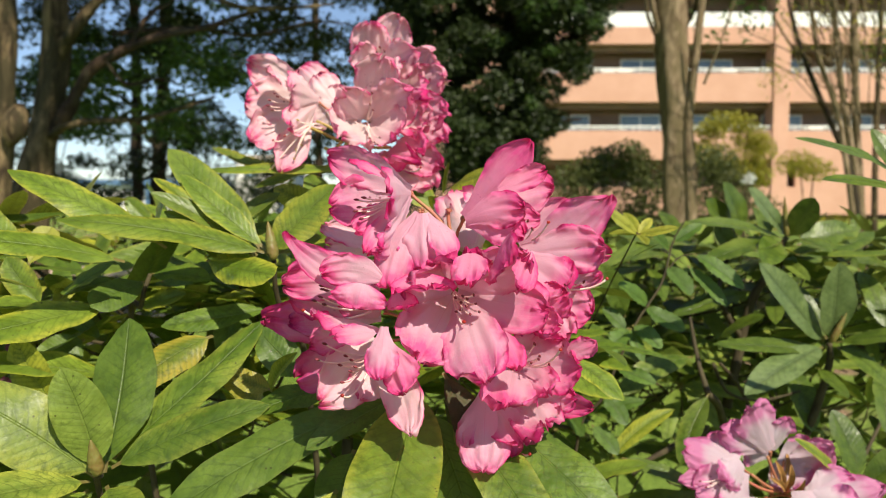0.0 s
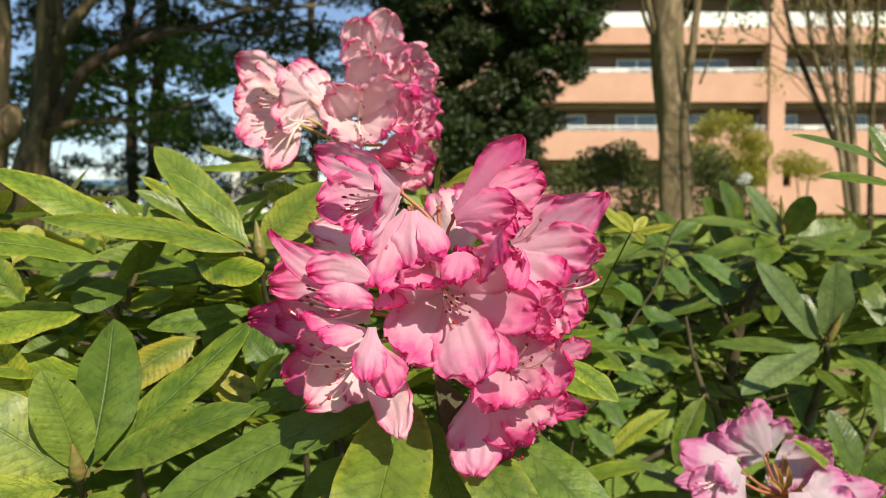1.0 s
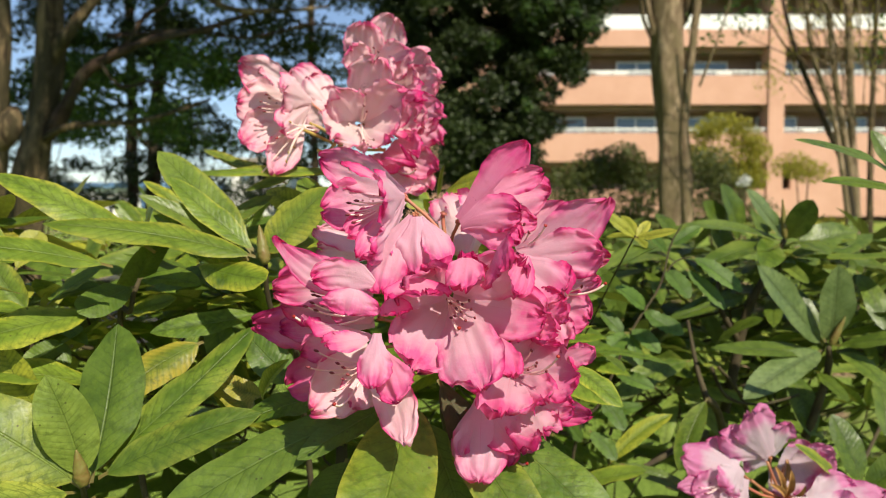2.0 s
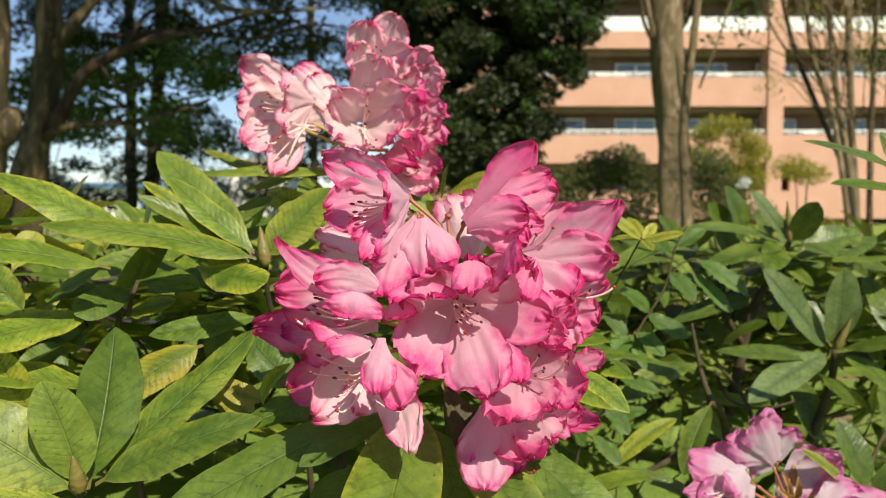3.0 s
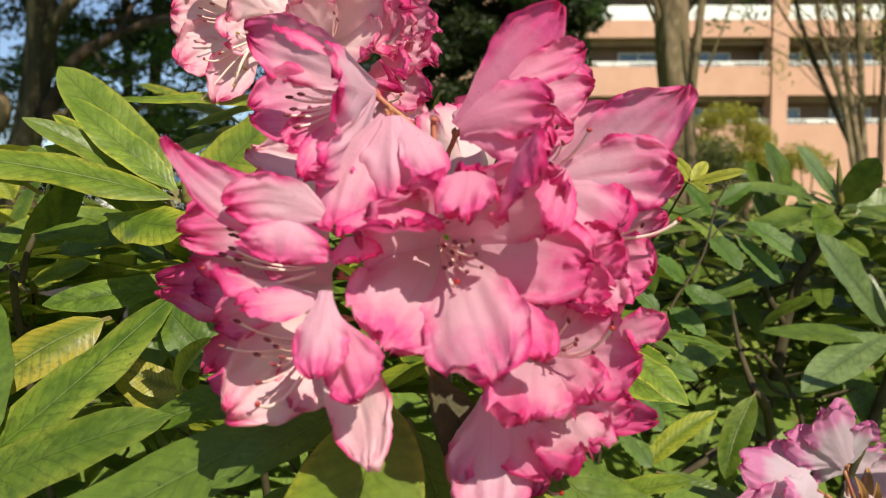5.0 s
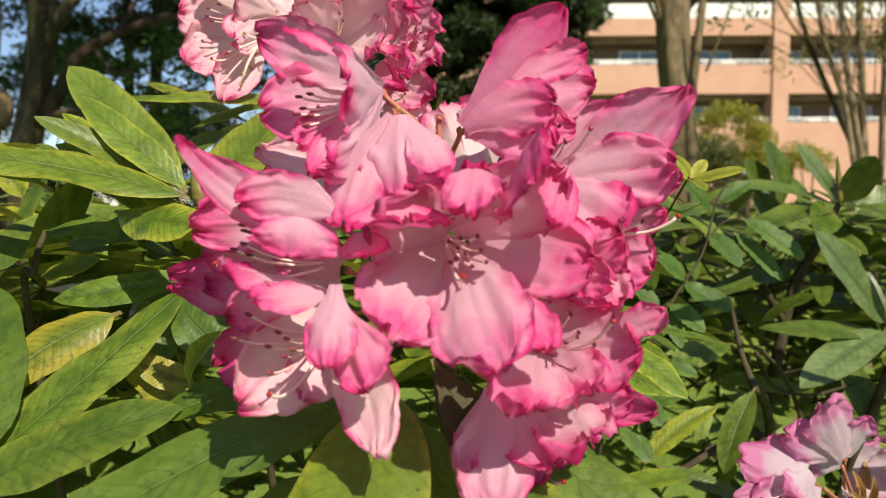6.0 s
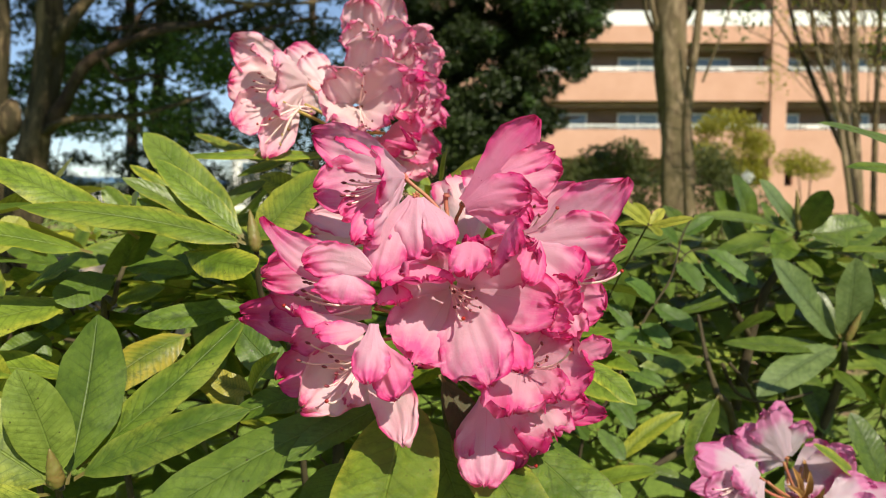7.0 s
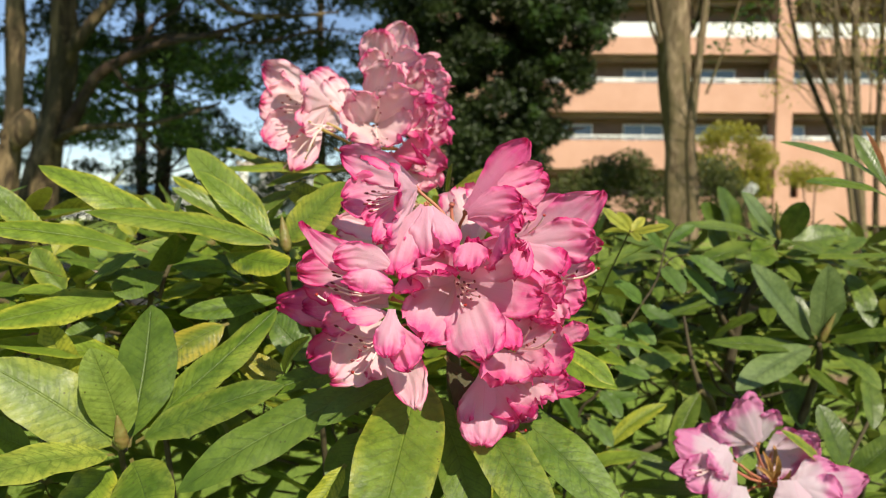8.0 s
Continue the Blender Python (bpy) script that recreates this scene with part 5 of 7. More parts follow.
for end in ((0.0487, 0.4050, 1.1719), (0.0502, 0.4000, 1.1650), (0.0461, 0.3980, 1.1635), (0.0510, 0.4020, 1.1662), (0.0549, 0.3940, 1.1636)):
    stamen(bloom, (0.0419, 0.4250, 1.1592), end)
pistil(bloom, (0.0413, 0.4200, 1.1586), (0.0599, 0.3880, 1.1724))
# frilled flower at the lower rim
bloom = blossom(truss, (0.0436, 0.4460, 1.1339), CORE)
blade(bloom, PETAL_ROSE, (0.0457, 0.4360, 1.1345), (0.0820, 0.4120, 1.1356), 0.0146, (0, -1, 0.2), base_w=0.5, cup=0.15, ruffle=0.5)
blade(bloom, PETAL, (0.0435, 0.4200, 1.1402), (0.0713, 0.4040, 1.1434), 0.0192, (0.1, -1, 0.3), base_w=0.5, cup=0.1, ruffle=0.5)
blade(bloom, PETAL, (0.0442, 0.4250, 1.1388), (0.0528, 0.3860, 1.1318), 0.0292, (0, -1, 0.4), base_w=0.5, cup=-0.05, ruffle=0.4, wide=0.62)
blade(bloom, PETAL, (0.0443, 0.4250, 1.1269), (0.0518, 0.4180, 1.1138), 0.0145, (0, -1, 0.2), base_w=0.5, cup=0.1, ruffle=0.5, u0=0.4)
# hanging flower seen from its outside
bloom = blossom(truss, (0.0236, 0.4300, 1.1418), (-0.0044, 0.4500, 1.1516))
blade(bloom, PETAL, (0.0248, 0.4280, 1.1401), (0.0366, 0.4040, 1.1105), 0.0223, (0, 1, 0.2), base_w=0.4, cup=0.2, ruffle=0.3, u0=0.1)
blade(bloom, PETAL, (0.0238, 0.4260, 1.1407), (0.0132, 0.3980, 1.1180), 0.0199, (0.3, 1, 0.2), base_w=0.4, cup=0.25, ruffle=0.3, u0=0.1)
blade(bloom, PETAL, (0.0245, 0.4240, 1.1413), (0.0410, 0.3920, 1.1223), 0.0236, (-0.3, 1, 0.2), base_w=0.4, cup=0.2, ruffle=0.4, u0=0.1)
blade(bloom, PETAL, (0.0240, 0.4220, 1.1425), (0.0211, 0.3880, 1.1076), 0.0292, (0.15, 1, 0.05), base_w=0.3, cup=0.12, ruffle=0.35, u0=0.1, bow=-0.03)
for end in ((0.0452, 0.4050, 1.1257), (0.0466, 0.4050, 1.1188)):
    stamen(bloom, (0.0374, 0.4200, 1.1157), end)
pistil(bloom, (0.0374, 0.4200, 1.1135), (0.0462, 0.4020, 1.1133))
# pale flower turned away
flower(truss, CORE, (0.0174, 0.4620, 1.2179), (0.0136, 0.4850, 1.2343), 0.018, [
    ((0.0075, 0.4880, 1.2546), 0.030, 0.7, 0.1, 0.0),
    ((0.0238, 0.4900, 1.2496), 0.032, 0.6, 0.1, 0.0),
    ((0.0021, 0.4780, 1.2327), 0.034, 0.6, 0.1, 0.0),
    ((0.0232, 0.4760, 1.2258), 0.034, 0.6, 0.1, 0.0),
    ((-0.0051, 0.4950, 1.2467), 0.030, 0.6, 0.1, 0.0)], (PALE, PALE), seed=14)
# withered flower stalks that have lost their petals
for a, b, c, d in (((0.0067, 0.4300, 1.2170), (0.0045, 0.4320, 1.2280), (0.0019, 0.4350, 1.2407), (0.0035, 0.4320, 1.2433)),):
    part("flower_stalk", *tube(bezier(a, b, c, d, 14), [0.0011] * 14 + [0.0019], 8), PEDICEL, truss, "reddish flower stalk")
stem_pts = [(0.0055, 0.4580, 1.1619), (0.0056, 0.4700, 1.1276), (0.0103, 0.4900, 1.0624), (0.0, 0.52, 0.85), (-0.04, 0.62, 0.4), (-0.08, 0.7, -0.02)]
limb(truss, "stem", stem_pts, 0.004, 0.009, TWIG, 8, 0.15, 3)

# ---------------- the truss behind ----------------
CORE2 = (-0.0762, 0.6550, 1.2958)
back_truss = thing("rhododendron_truss", CORE2, "fading pale pink truss with curled browned petal edges", "flower truss", "flower trusses")
# flower opening aside with a spotted pale throat
bloom = blossom(back_truss, (-0.1068, 0.6600, 1.3329), (-0.0823, 0.6550, 1.3067))
blade(bloom, PALE, (-0.1122, 0.6580, 1.3355), (-0.1612, 0.6380, 1.3623), 0.0315, (0.25, -1, -0.4), ruffle=0.45, base_w=0.4, cup=0.2)
blade(bloom, PALE_SPOT, (-0.1116, 0.6600, 1.3329), (-0.1631, 0.6360, 1.3290), 0.0401, (0.25, -1, 0), ruffle=0.25, base_w=0.4, cup=0.2)
blade(bloom, PALE, (-0.1122, 0.6580, 1.3293), (-0.1571, 0.6300, 1.2963), 0.0351, (0.25, -1, 0.3), base_w=0.4, cup=0.2, ruffle=0.35)
blade(bloom, PALE, (-0.1101, 0.6400, 1.3304), (-0.1383, 0.6140, 1.3527), 0.0231, (-0.2, 0.6, -1), sway=0.06, u0=0.4, base_w=0.4, cup=0.2, ruffle=0.35)
blade(bloom, PALE, (-0.1124, 0.6450, 1.3208), (-0.1283, 0.6120, 1.2701), 0.0278, (0.3, -1, 0.1), point=0.3, base_w=0.4, cup=0.2, ruffle=0.35)
blade(bloom, PALE, (-0.1037, 0.6500, 1.3317), (-0.1187, 0.6060, 1.3340), 0.0370, (-0.6, 0.9, 0), base_w=0.2, cup=0.35, ruffle=0.2, u0=0.1, wide=0.7)
blade(bloom, PALE, (-0.1052, 0.6500, 1.3284), (-0.1200, 0.6040, 1.3054), 0.0286, (-0.5, 0.9, 0.2), base_w=0.2, cup=0.3, ruffle=0.3, u0=0.1)
for end in ((-0.1345, 0.6220, 1.3335), (-0.1387, 0.6220, 1.3281), (-0.1361, 0.6200, 1.3203), (-0.1327, 0.6240, 1.3311), (-0.1394, 0.6210, 1.3235)):
    stamen(bloom, (-0.1147, 0.6450, 1.3301), end)
pistil(bloom, (-0.1116, 0.6400, 1.3179), (-0.1327, 0.6050, 1.2949))
# cream flower turned away
bloom = blossom(back_truss, (-0.0915, 0.6680, 1.3306), (-0.0823, 0.6550, 1.3067))
blade(bloom, PALE, (-0.0925, 0.6680, 1.3306), (-0.1254, 0.6850, 1.3656), 0.0319, (0, 1, -0.3), u0=0.15, base_w=0.4, cup=0.2, ruffle=0.35)
blade(bloom, PALE, (-0.0929, 0.6640, 1.3325), (-0.1094, 0.6720, 1.3567), 0.0295, (0, 1, -0.3), u0=0.1, base_w=0.4, cup=0.2, ruffle=0.35)
blade(bloom, PALE, (-0.0907, 0.6620, 1.3274), (-0.0894, 0.6680, 1.3474), 0.0245, (0, 1, -0.2), u0=0.1, base_w=0.4, cup=0.2, ruffle=0.35)
blade(bloom, PALE, (-0.0936, 0.6620, 1.3284), (-0.1151, 0.6600, 1.3201), 0.0312, (0, 1, 0), u0=0.05, base_w=0.4, cup=0.2, ruffle=0.35)
# flower at the very top
bloom = blossom(back_truss, (-0.0638, 0.6800, 1.3565), (-0.0823, 0.6550, 1.3067))
blade(bloom, PALE, (-0.0638, 0.6800, 1.3579), (-0.0713, 0.6550, 1.3784), 0.0265, (0.3, -1, -0.1), ruffle=0.5, base_w=0.4, cup=0.2)
blade(bloom, PALE, (-0.0623, 0.6800, 1.3589), (-0.0612, 0.6550, 1.3980), 0.0354, (0.1, -1, -0.2), ruffle=0.4, base_w=0.4, cup=0.2)
blade(bloom, PALE_SPOT, (-0.0593, 0.6800, 1.3589), (-0.0353, 0.6600, 1.4038), 0.0365, (-0.1, -1, -0.2), ruffle=0.35, base_w=0.4, cup=0.2)
blade(bloom, PALE, (-0.0572, 0.6780, 1.3576), (-0.0226, 0.6480, 1.3733), 0.0342, (-0.2, -1, 0), ruffle=0.4, base_w=0.4, cup=0.2)
blade(bloom, PALE, (-0.0594, 0.6700, 1.3573), (-0.0437, 0.6400, 1.3516), 0.0386, (0, -1, 0.5), ruffle=0.35, base_w=0.4, cup=0.2)
for end in ((-0.0526, 0.6480, 1.3747), (-0.0489, 0.6480, 1.3714), (-0.0546, 0.6480, 1.3700)):
    stamen(bloom, (-0.0561, 0.6650, 1.3613), end)
# rose edged flower behind the open one
bloom = blossom(back_truss, (-0.0344, 0.6850, 1.3425), (-0.0823, 0.6550, 1.3067))
blade(bloom, PALE, (-0.0329, 0.6840, 1.3448), (-0.0076, 0.6550, 1.3727), 0.0306, (-0.1, -1, 0.1), ruffle=0.5, base_w=0.4, cup=0.2)
blade(bloom, PALE, (-0.0329, 0.6840, 1.3423), (0.0019, 0.6480, 1.3491), 0.0353, (-0.1, -1, 0.1), ruffle=0.5, base_w=0.4, cup=0.2)
blade(bloom, PALE, (-0.0328, 0.6820, 1.3445), (-0.0232, 0.6520, 1.3628), 0.0295, (0, -1, 0.2), ruffle=0.4, base_w=0.4, cup=0.2)
blade(bloom, PETAL, (-0.0341, 0.6780, 1.3391), (-0.0158, 0.6400, 1.3364), 0.0311, (-0.1, -1, 0.3), ruffle=0.6, base_w=0.4, cup=0.2)
# ruffled pink flower at the side
bloom = blossom(back_truss, (-0.0373, 0.6720, 1.3189), (-0.0823, 0.6550, 1.3067))
blade(bloom, PETAL, (-0.0352, 0.6700, 1.3235), (0.0037, 0.6420, 1.3181), 0.0357, (-0.1, -1, 0.1), ruffle=0.6, base_w=0.4, cup=0.2)
blade(bloom, PETAL, (-0.0351, 0.6680, 1.3209), (-0.0133, 0.6280, 1.3280), 0.0315, (-0.1, -1, 0), ruffle=0.6, base_w=0.4, cup=0.2)
blade(bloom, PETAL, (-0.0351, 0.6680, 1.3161), (0.0009, 0.6350, 1.2976), 0.0317, (-0.1, -1, 0.3), ruffle=0.6, base_w=0.4, cup=0.2)
blade(bloom, PALE, (-0.0347, 0.6600, 1.3153), (-0.0208, 0.6180, 1.2999), 0.0348, (0, -1, 0.4), ruffle=0.5, base_w=0.4, cup=0.2)
blade(bloom, PALE, (-0.0349, 0.6640, 1.3205), (-0.0109, 0.6240, 1.3104), 0.0304, (0, -1, 0.2), ruffle=0.5, base_w=0.4, cup=0.2)
# open flower with a pale spotted middle
bloom = blossom(back_truss, (-0.0663, 0.6680, 1.3112), (-0.0823, 0.6550, 1.3067))
blade(bloom, PALE_SPOT, (-0.0649, 0.6640, 1.3157), (-0.0485, 0.6180, 1.3614), 0.0406, (0, -1, 0.1), ruffle=0.3, wide=0.65, base_w=0.4, cup=0.2)
blade(bloom, PALE, (-0.0686, 0.6620, 1.3169), (-0.0784, 0.6120, 1.3348), 0.0328, (0.3, -1, -0.2), ruffle=0.5, base_w=0.4, cup=0.2)
blade(bloom, PALE, (-0.0623, 0.6620, 1.3155), (-0.0251, 0.6150, 1.3330), 0.0451, (-0.2, -1, -0.1), ruffle=0.35, base_w=0.4, cup=0.2)
blade(bloom, PALE, (-0.0682, 0.6580, 1.3137), (-0.0809, 0.6020, 1.2995), 0.0427, (0.15, -1, 0.3), ruffle=0.22, wide=0.62, base_w=0.4, cup=0.2)
blade(bloom, PALE, (-0.0615, 0.6580, 1.3137), (-0.0353, 0.6040, 1.2988), 0.0455, (-0.15, -1, 0.3), ruffle=0.25, wide=0.62, base_w=0.4, cup=0.2)
for end in ((-0.0571, 0.6220, 1.3335), (-0.0583, 0.6200, 1.3243), (-0.0559, 0.6180, 1.3196)):
    stamen(bloom, (-0.0631, 0.6450, 1.3152), end)
for end in ((-0.0566, 0.6000, 1.2963), (-0.0534, 0.5980, 1.2931), (-0.0491, 0.6000, 1.2967), (-0.0511, 0.6020, 1.2917)):
    stamen(bloom, (-0.0626, 0.6400, 1.3128), end)
# frilled rose flower lowest on the truss
bloom = blossom(back_truss, (-0.0457, 0.6650, 1.2931), (-0.0823, 0.6550, 1.3067))
blade(bloom, PETAL, (-0.0430, 0.6600, 1.2889), (-0.0009, 0.6280, 1.2752), 0.0294, (-0.1, -1, 0.2), ruffle=0.5, base_w=0.4, cup=0.2)
blade(bloom, PALE, (-0.0445, 0.6600, 1.2865), (-0.0074, 0.6280, 1.2596), 0.0313, (-0.1, -1, 0.3), ruffle=0.5, base_w=0.4, cup=0.2)
blade(bloom, PALE, (-0.0453, 0.6580, 1.2850), (-0.0305, 0.6300, 1.2527), 0.0360, (0, -1, 0.3), ruffle=0.35, base_w=0.4, cup=0.2)
blade(bloom, PETAL_ROSE, (-0.0451, 0.6550, 1.2887), (-0.0422, 0.6120, 1.2727), 0.0280, (0.2, -1, 0.2), ruffle=0.4, base_w=0.4, cup=0.2)
blade(bloom, PETAL_ROSE, (-0.0429, 0.6520, 1.2923), (-0.0186, 0.6060, 1.2831), 0.0389, (0, -1, 0.3), ruffle=0.6, base_w=0.4, cup=0.2)
pistil(bloom, (-0.0394, 0.6400, 1.2808), (-0.0177, 0.6050, 1.2738))
for a, b, c in (((-0.0875, 0.6500, 1.2978), (-0.1001, 0.6400, 1.3040), (-0.1100, 0.6300, 1.3078)), ((-0.0851, 0.6500, 1.2978), (-0.0909, 0.6400, 1.2878), (-0.0963, 0.6300, 1.2908)), ((-0.0827, 0.6500, 1.3002), (-0.0945, 0.6500, 1.3096), (-0.1063, 0.6500, 1.3143)), ((-0.0685, 0.6500, 1.2954), (-0.0585, 0.6450, 1.2918), (-0.0440, 0.6400, 1.2915)), ((-0.0802, 0.6500, 1.3072), (-0.0872, 0.6500, 1.3213), (-0.0926, 0.6550, 1.3266))):
    part("flower_stalk", *tube(bezier(a, b, b, c, 10), [0.0013] * 11, 8), STRAW, back_truss, "yellowish brown flower stalk")
rng = random.Random(5)
for k in range(9):
    end = Vector((-0.1098, 0.6150, 1.2930)) + Vector((rng.gauss(0, 0.012), rng.gauss(0, 0.006), rng.gauss(0, 0.009)))
    thread(bezier((-0.0984, 0.6300, 1.3091), (-0.1036, 0.6200, 1.3113), Vector((-0.1096, 0.6150, 1.3064)), end, 10), 0.0007, 0.0006, STIGMA if k == 0 else STRAW, 0.003, 0.0018, back_truss, "style" if k == 0 else "stamen")
part("bud_cone", *blob((-0.0796, 0.6550, 1.2925), (0, 0, 1), 0.026, 0.009, 12, 9), STRAW, back_truss, "straw coloured flower axis")
limb(back_truss, "stem", [(-0.0790, 0.6580, 1.2927), (-0.0797, 0.6700, 1.2602), (-0.0809, 0.6900, 1.2098), (-0.10, 0.76, 0.85), (-0.10, 0.8, 0.4), (-0.1, 0.8, -0.02)], 0.003, 0.008, TWIG, 8, 0.15, 4)

# ---------------- the small pale truss low down ----------------
LILAC = (MAUVE, MAUVE_SPOT)
CORE3 = (0.3132, 0.7000, 0.9847)
small_truss = thing("rhododendron_truss", CORE3, "half open pale mauve and white truss with red stalks", "flower truss", "flower trusses")
# half open flower turned away from the stalk
bloom = blossom(small_truss, (0.3012, 0.6920, 1.0165), (0.3075, 0.7000, 0.9715))
blade(bloom, MAUVE, (0.3006, 0.6930, 1.0161), (0.2813, 0.7000, 1.0227), 0.0376, (0, 1, -0.2), base_w=0.4, cup=0.2, ruffle=0.3, u0=0.1)
blade(bloom, MAUVE, (0.3001, 0.6920, 1.0176), (0.2509, 0.6800, 1.0414), 0.0318, (0.4, 1, -0.3), base_w=0.3, cup=0.2, ruffle=0.3, u0=0.25, point=0.4)
blade(bloom, MAUVE, (0.3022, 0.6920, 1.0187), (0.3129, 0.6840, 1.0517), 0.0287, (-0.3, 1, -0.3), base_w=0.4, cup=0.2, ruffle=0.4, u0=0.25, point=0.5)
blade(bloom, MAUVE, (0.2995, 0.6880, 1.0199), (0.2738, 0.6720, 1.0652), 0.0410, (0.1, 1, -0.4), base_w=0.35, cup=0.2, ruffle=0.25, u0=0.2)
# flower opening aside with a white throat
bloom = blossom(small_truss, (0.2711, 0.6800, 1.0059), (0.3075, 0.7000, 0.9715))
blade(bloom, MAUVE, (0.2678, 0.6800, 1.0096), (0.2146, 0.6680, 1.0286), 0.0334, (0.2, 0.8, -0.6), base_w=0.5, cup=0.25, ruffle=0.3, u0=0.2)
blade(bloom, MAUVE, (0.2692, 0.6840, 1.0111), (0.2406, 0.6900, 1.0297), 0.0318, (0.2, 0.8, -0.6), base_w=0.5, cup=0.2, ruffle=0.3, u0=0.2)
blade(bloom, MAUVE, (0.2648, 0.6760, 1.0055), (0.2079, 0.6640, 0.9990), 0.0228, (0.2, -1, 0.3), base_w=0.7, cup=0.2, ruffle=0.3, point=0.6, u0=0.2)
blade(bloom, MAUVE_SPOT, (0.2664, 0.6760, 1.0055), (0.2215, 0.6600, 0.9920), 0.0372, (0.3, -1, 0.4), base_w=0.5, cup=0.2, ruffle=0.3, u0=0.05)
blade(bloom, MAUVE, (0.2653, 0.6680, 1.0162), (0.2482, 0.6540, 1.0018), 0.0338, (0.2, 0.9, 0.2), base_w=0.5, cup=0.2, ruffle=0.3, u0=0.05)
blade(bloom, MAUVE, (0.2670, 0.6720, 1.0069), (0.2453, 0.6520, 0.9663), 0.0318, (0.2, -1, 0.2), base_w=0.5, cup=0.2, ruffle=0.3, u0=0.05)
for end in ((0.2238, 0.6520, 1.0044), (0.2291, 0.6520, 0.9992), (0.2338, 0.6540, 1.0017)):
    stamen(bloom, (0.2555, 0.6720, 1.0041), end)
# flower facing away beyond the stalks
bloom = blossom(small_truss, (0.3179, 0.7050, 1.0047), (0.3075, 0.7000, 0.9715))
blade(bloom, MAUVE, (0.3198, 0.7050, 0.9963), (0.3596, 0.6900, 1.0220), 0.0377, (-0.2, -1, -0.2), base_w=0.5, cup=0.2, ruffle=0.35, u0=0.2)
blade(bloom, MAUVE, (0.3194, 0.7080, 0.9981), (0.3484, 0.7150, 1.0199), 0.0329, (-0.2, -1, -0.2), base_w=0.5, cup=0.2, ruffle=0.3, u0=0.2)
blade(bloom, MAUVE, (0.3134, 0.7000, 1.0118), (0.3486, 0.6900, 0.9960), 0.0483, (-0.1, -1, 0.2), base_w=0.6, cup=0.2, ruffle=0.3, u0=0)
blade(bloom, MAUVE, (0.3155, 0.7020, 1.0056), (0.3247, 0.6900, 0.9820), 0.0430, (-0.1, -1, 0.2), base_w=0.6, cup=0.2, ruffle=0.3, u0=0)
# broad flower low beside the stalks
bloom = blossom(small_truss, (0.3250, 0.6700, 0.9796), (0.3075, 0.7000, 0.9715))
blade(bloom, MAUVE, (0.3291, 0.6700, 0.9829), (0.3663, 0.6720, 1.0019), 0.0363, (-0.1, 0.8, -0.5), base_w=0.5, cup=0.2, ruffle=0.3, u0=0.05)
blade(bloom, MAUVE, (0.3309, 0.6680, 0.9821), (0.3905, 0.6600, 0.9962), 0.0339, (-0.1, 0.8, -0.5), base_w=0.5, cup=0.2, ruffle=0.3, u0=0.2, point=0.5)
blade(bloom, MAUVE, (0.3235, 0.6580, 0.9873), (0.3580, 0.6440, 0.9783), 0.0403, (-0.1, 1, -0.2), base_w=0.5, cup=0.15, ruffle=0.3, u0=0.3)
blade(bloom, MAUVE, (0.3216, 0.6600, 0.9929), (0.3210, 0.6400, 0.9667), 0.0403, (0, 1, -0.1), base_w=0.7, cup=0.2, ruffle=0.3, u0=0.05)
# pale flower lowest on the truss
bloom = blossom(small_truss, (0.2715, 0.6700, 0.9700), (0.3075, 0.7000, 0.9715))
blade(bloom, MAUVE_SPOT, (0.2722, 0.6620, 0.9864), (0.2691, 0.6460, 0.9559), 0.0324, (0, 1, 0), base_w=0.5, cup=0.25, ruffle=0.3, u0=0.05)
blade(bloom, MAUVE, (0.2690, 0.6640, 0.9803), (0.2569, 0.6500, 0.9515), 0.0305, (0.2, 1, 0), base_w=0.5, cup=0.25, ruffle=0.3, u0=0.05)
for tip, w in (((0.3006, 0.6800, 1.0132), 0.0060), ((0.3104, 0.6700, 1.0131), 0.0072), ((0.3186, 0.6600, 1.0024), 0.0060), ((0.2872, 0.6600, 1.0050), 0.0054), ((0.3197, 0.7000, 1.0143), 0.0054)):
    v, f, uv = leaf_shape((0.3149, 0.6950, 0.9775), tip, w, (0, -1, 0.3), 0.12, 0.5, int(w * 7000), 2.0)
    part("bract", v, f, WITHERED, small_truss, "brown papery bract", uvs=uv)
for a, b, c in (((0.3149, 0.6950, 0.9775), (0.2926, 0.6800, 0.9897), (0.2754, 0.6700, 1.0038)), ((0.3149, 0.6950, 0.9775), (0.3044, 0.6900, 0.9965), (0.2955, 0.6850, 1.0152)), ((0.3149, 0.6950, 0.9775), (0.3106, 0.6900, 0.9965), (0.3133, 0.6900, 1.0097)), ((0.3150, 0.6950, 0.9759), (0.3158, 0.6800, 0.9844), (0.3238, 0.6700, 0.9873)), ((0.3149, 0.6950, 0.9775), (0.2901, 0.6800, 0.9855), (0.2725, 0.6750, 0.9968))):
    part("flower_stalk", *tube(bezier(a, b, b, c, 10), [0.0013] * 11, 8), PEDICEL, small_truss, "reddish flower stalk")
limb(small_truss, "stem", [(0.3143, 0.7000, 0.9831), (0.3253, 0.7100, 0.9397), (0.34, 0.76, 0.7), (0.36, 0.9, 0.3), (0.36, 0.95, -0.02)], 0.003, 0.007, TWIG, 8, 0.15, 5)

# a half hidden truss behind the yellow green leaves
CORE4 = (-0.4496, 0.8000, 1.0780)
hidden = thing("rhododendron_truss", CORE4, "pink truss half hidden behind leaves", "flower truss", "flower trusses")
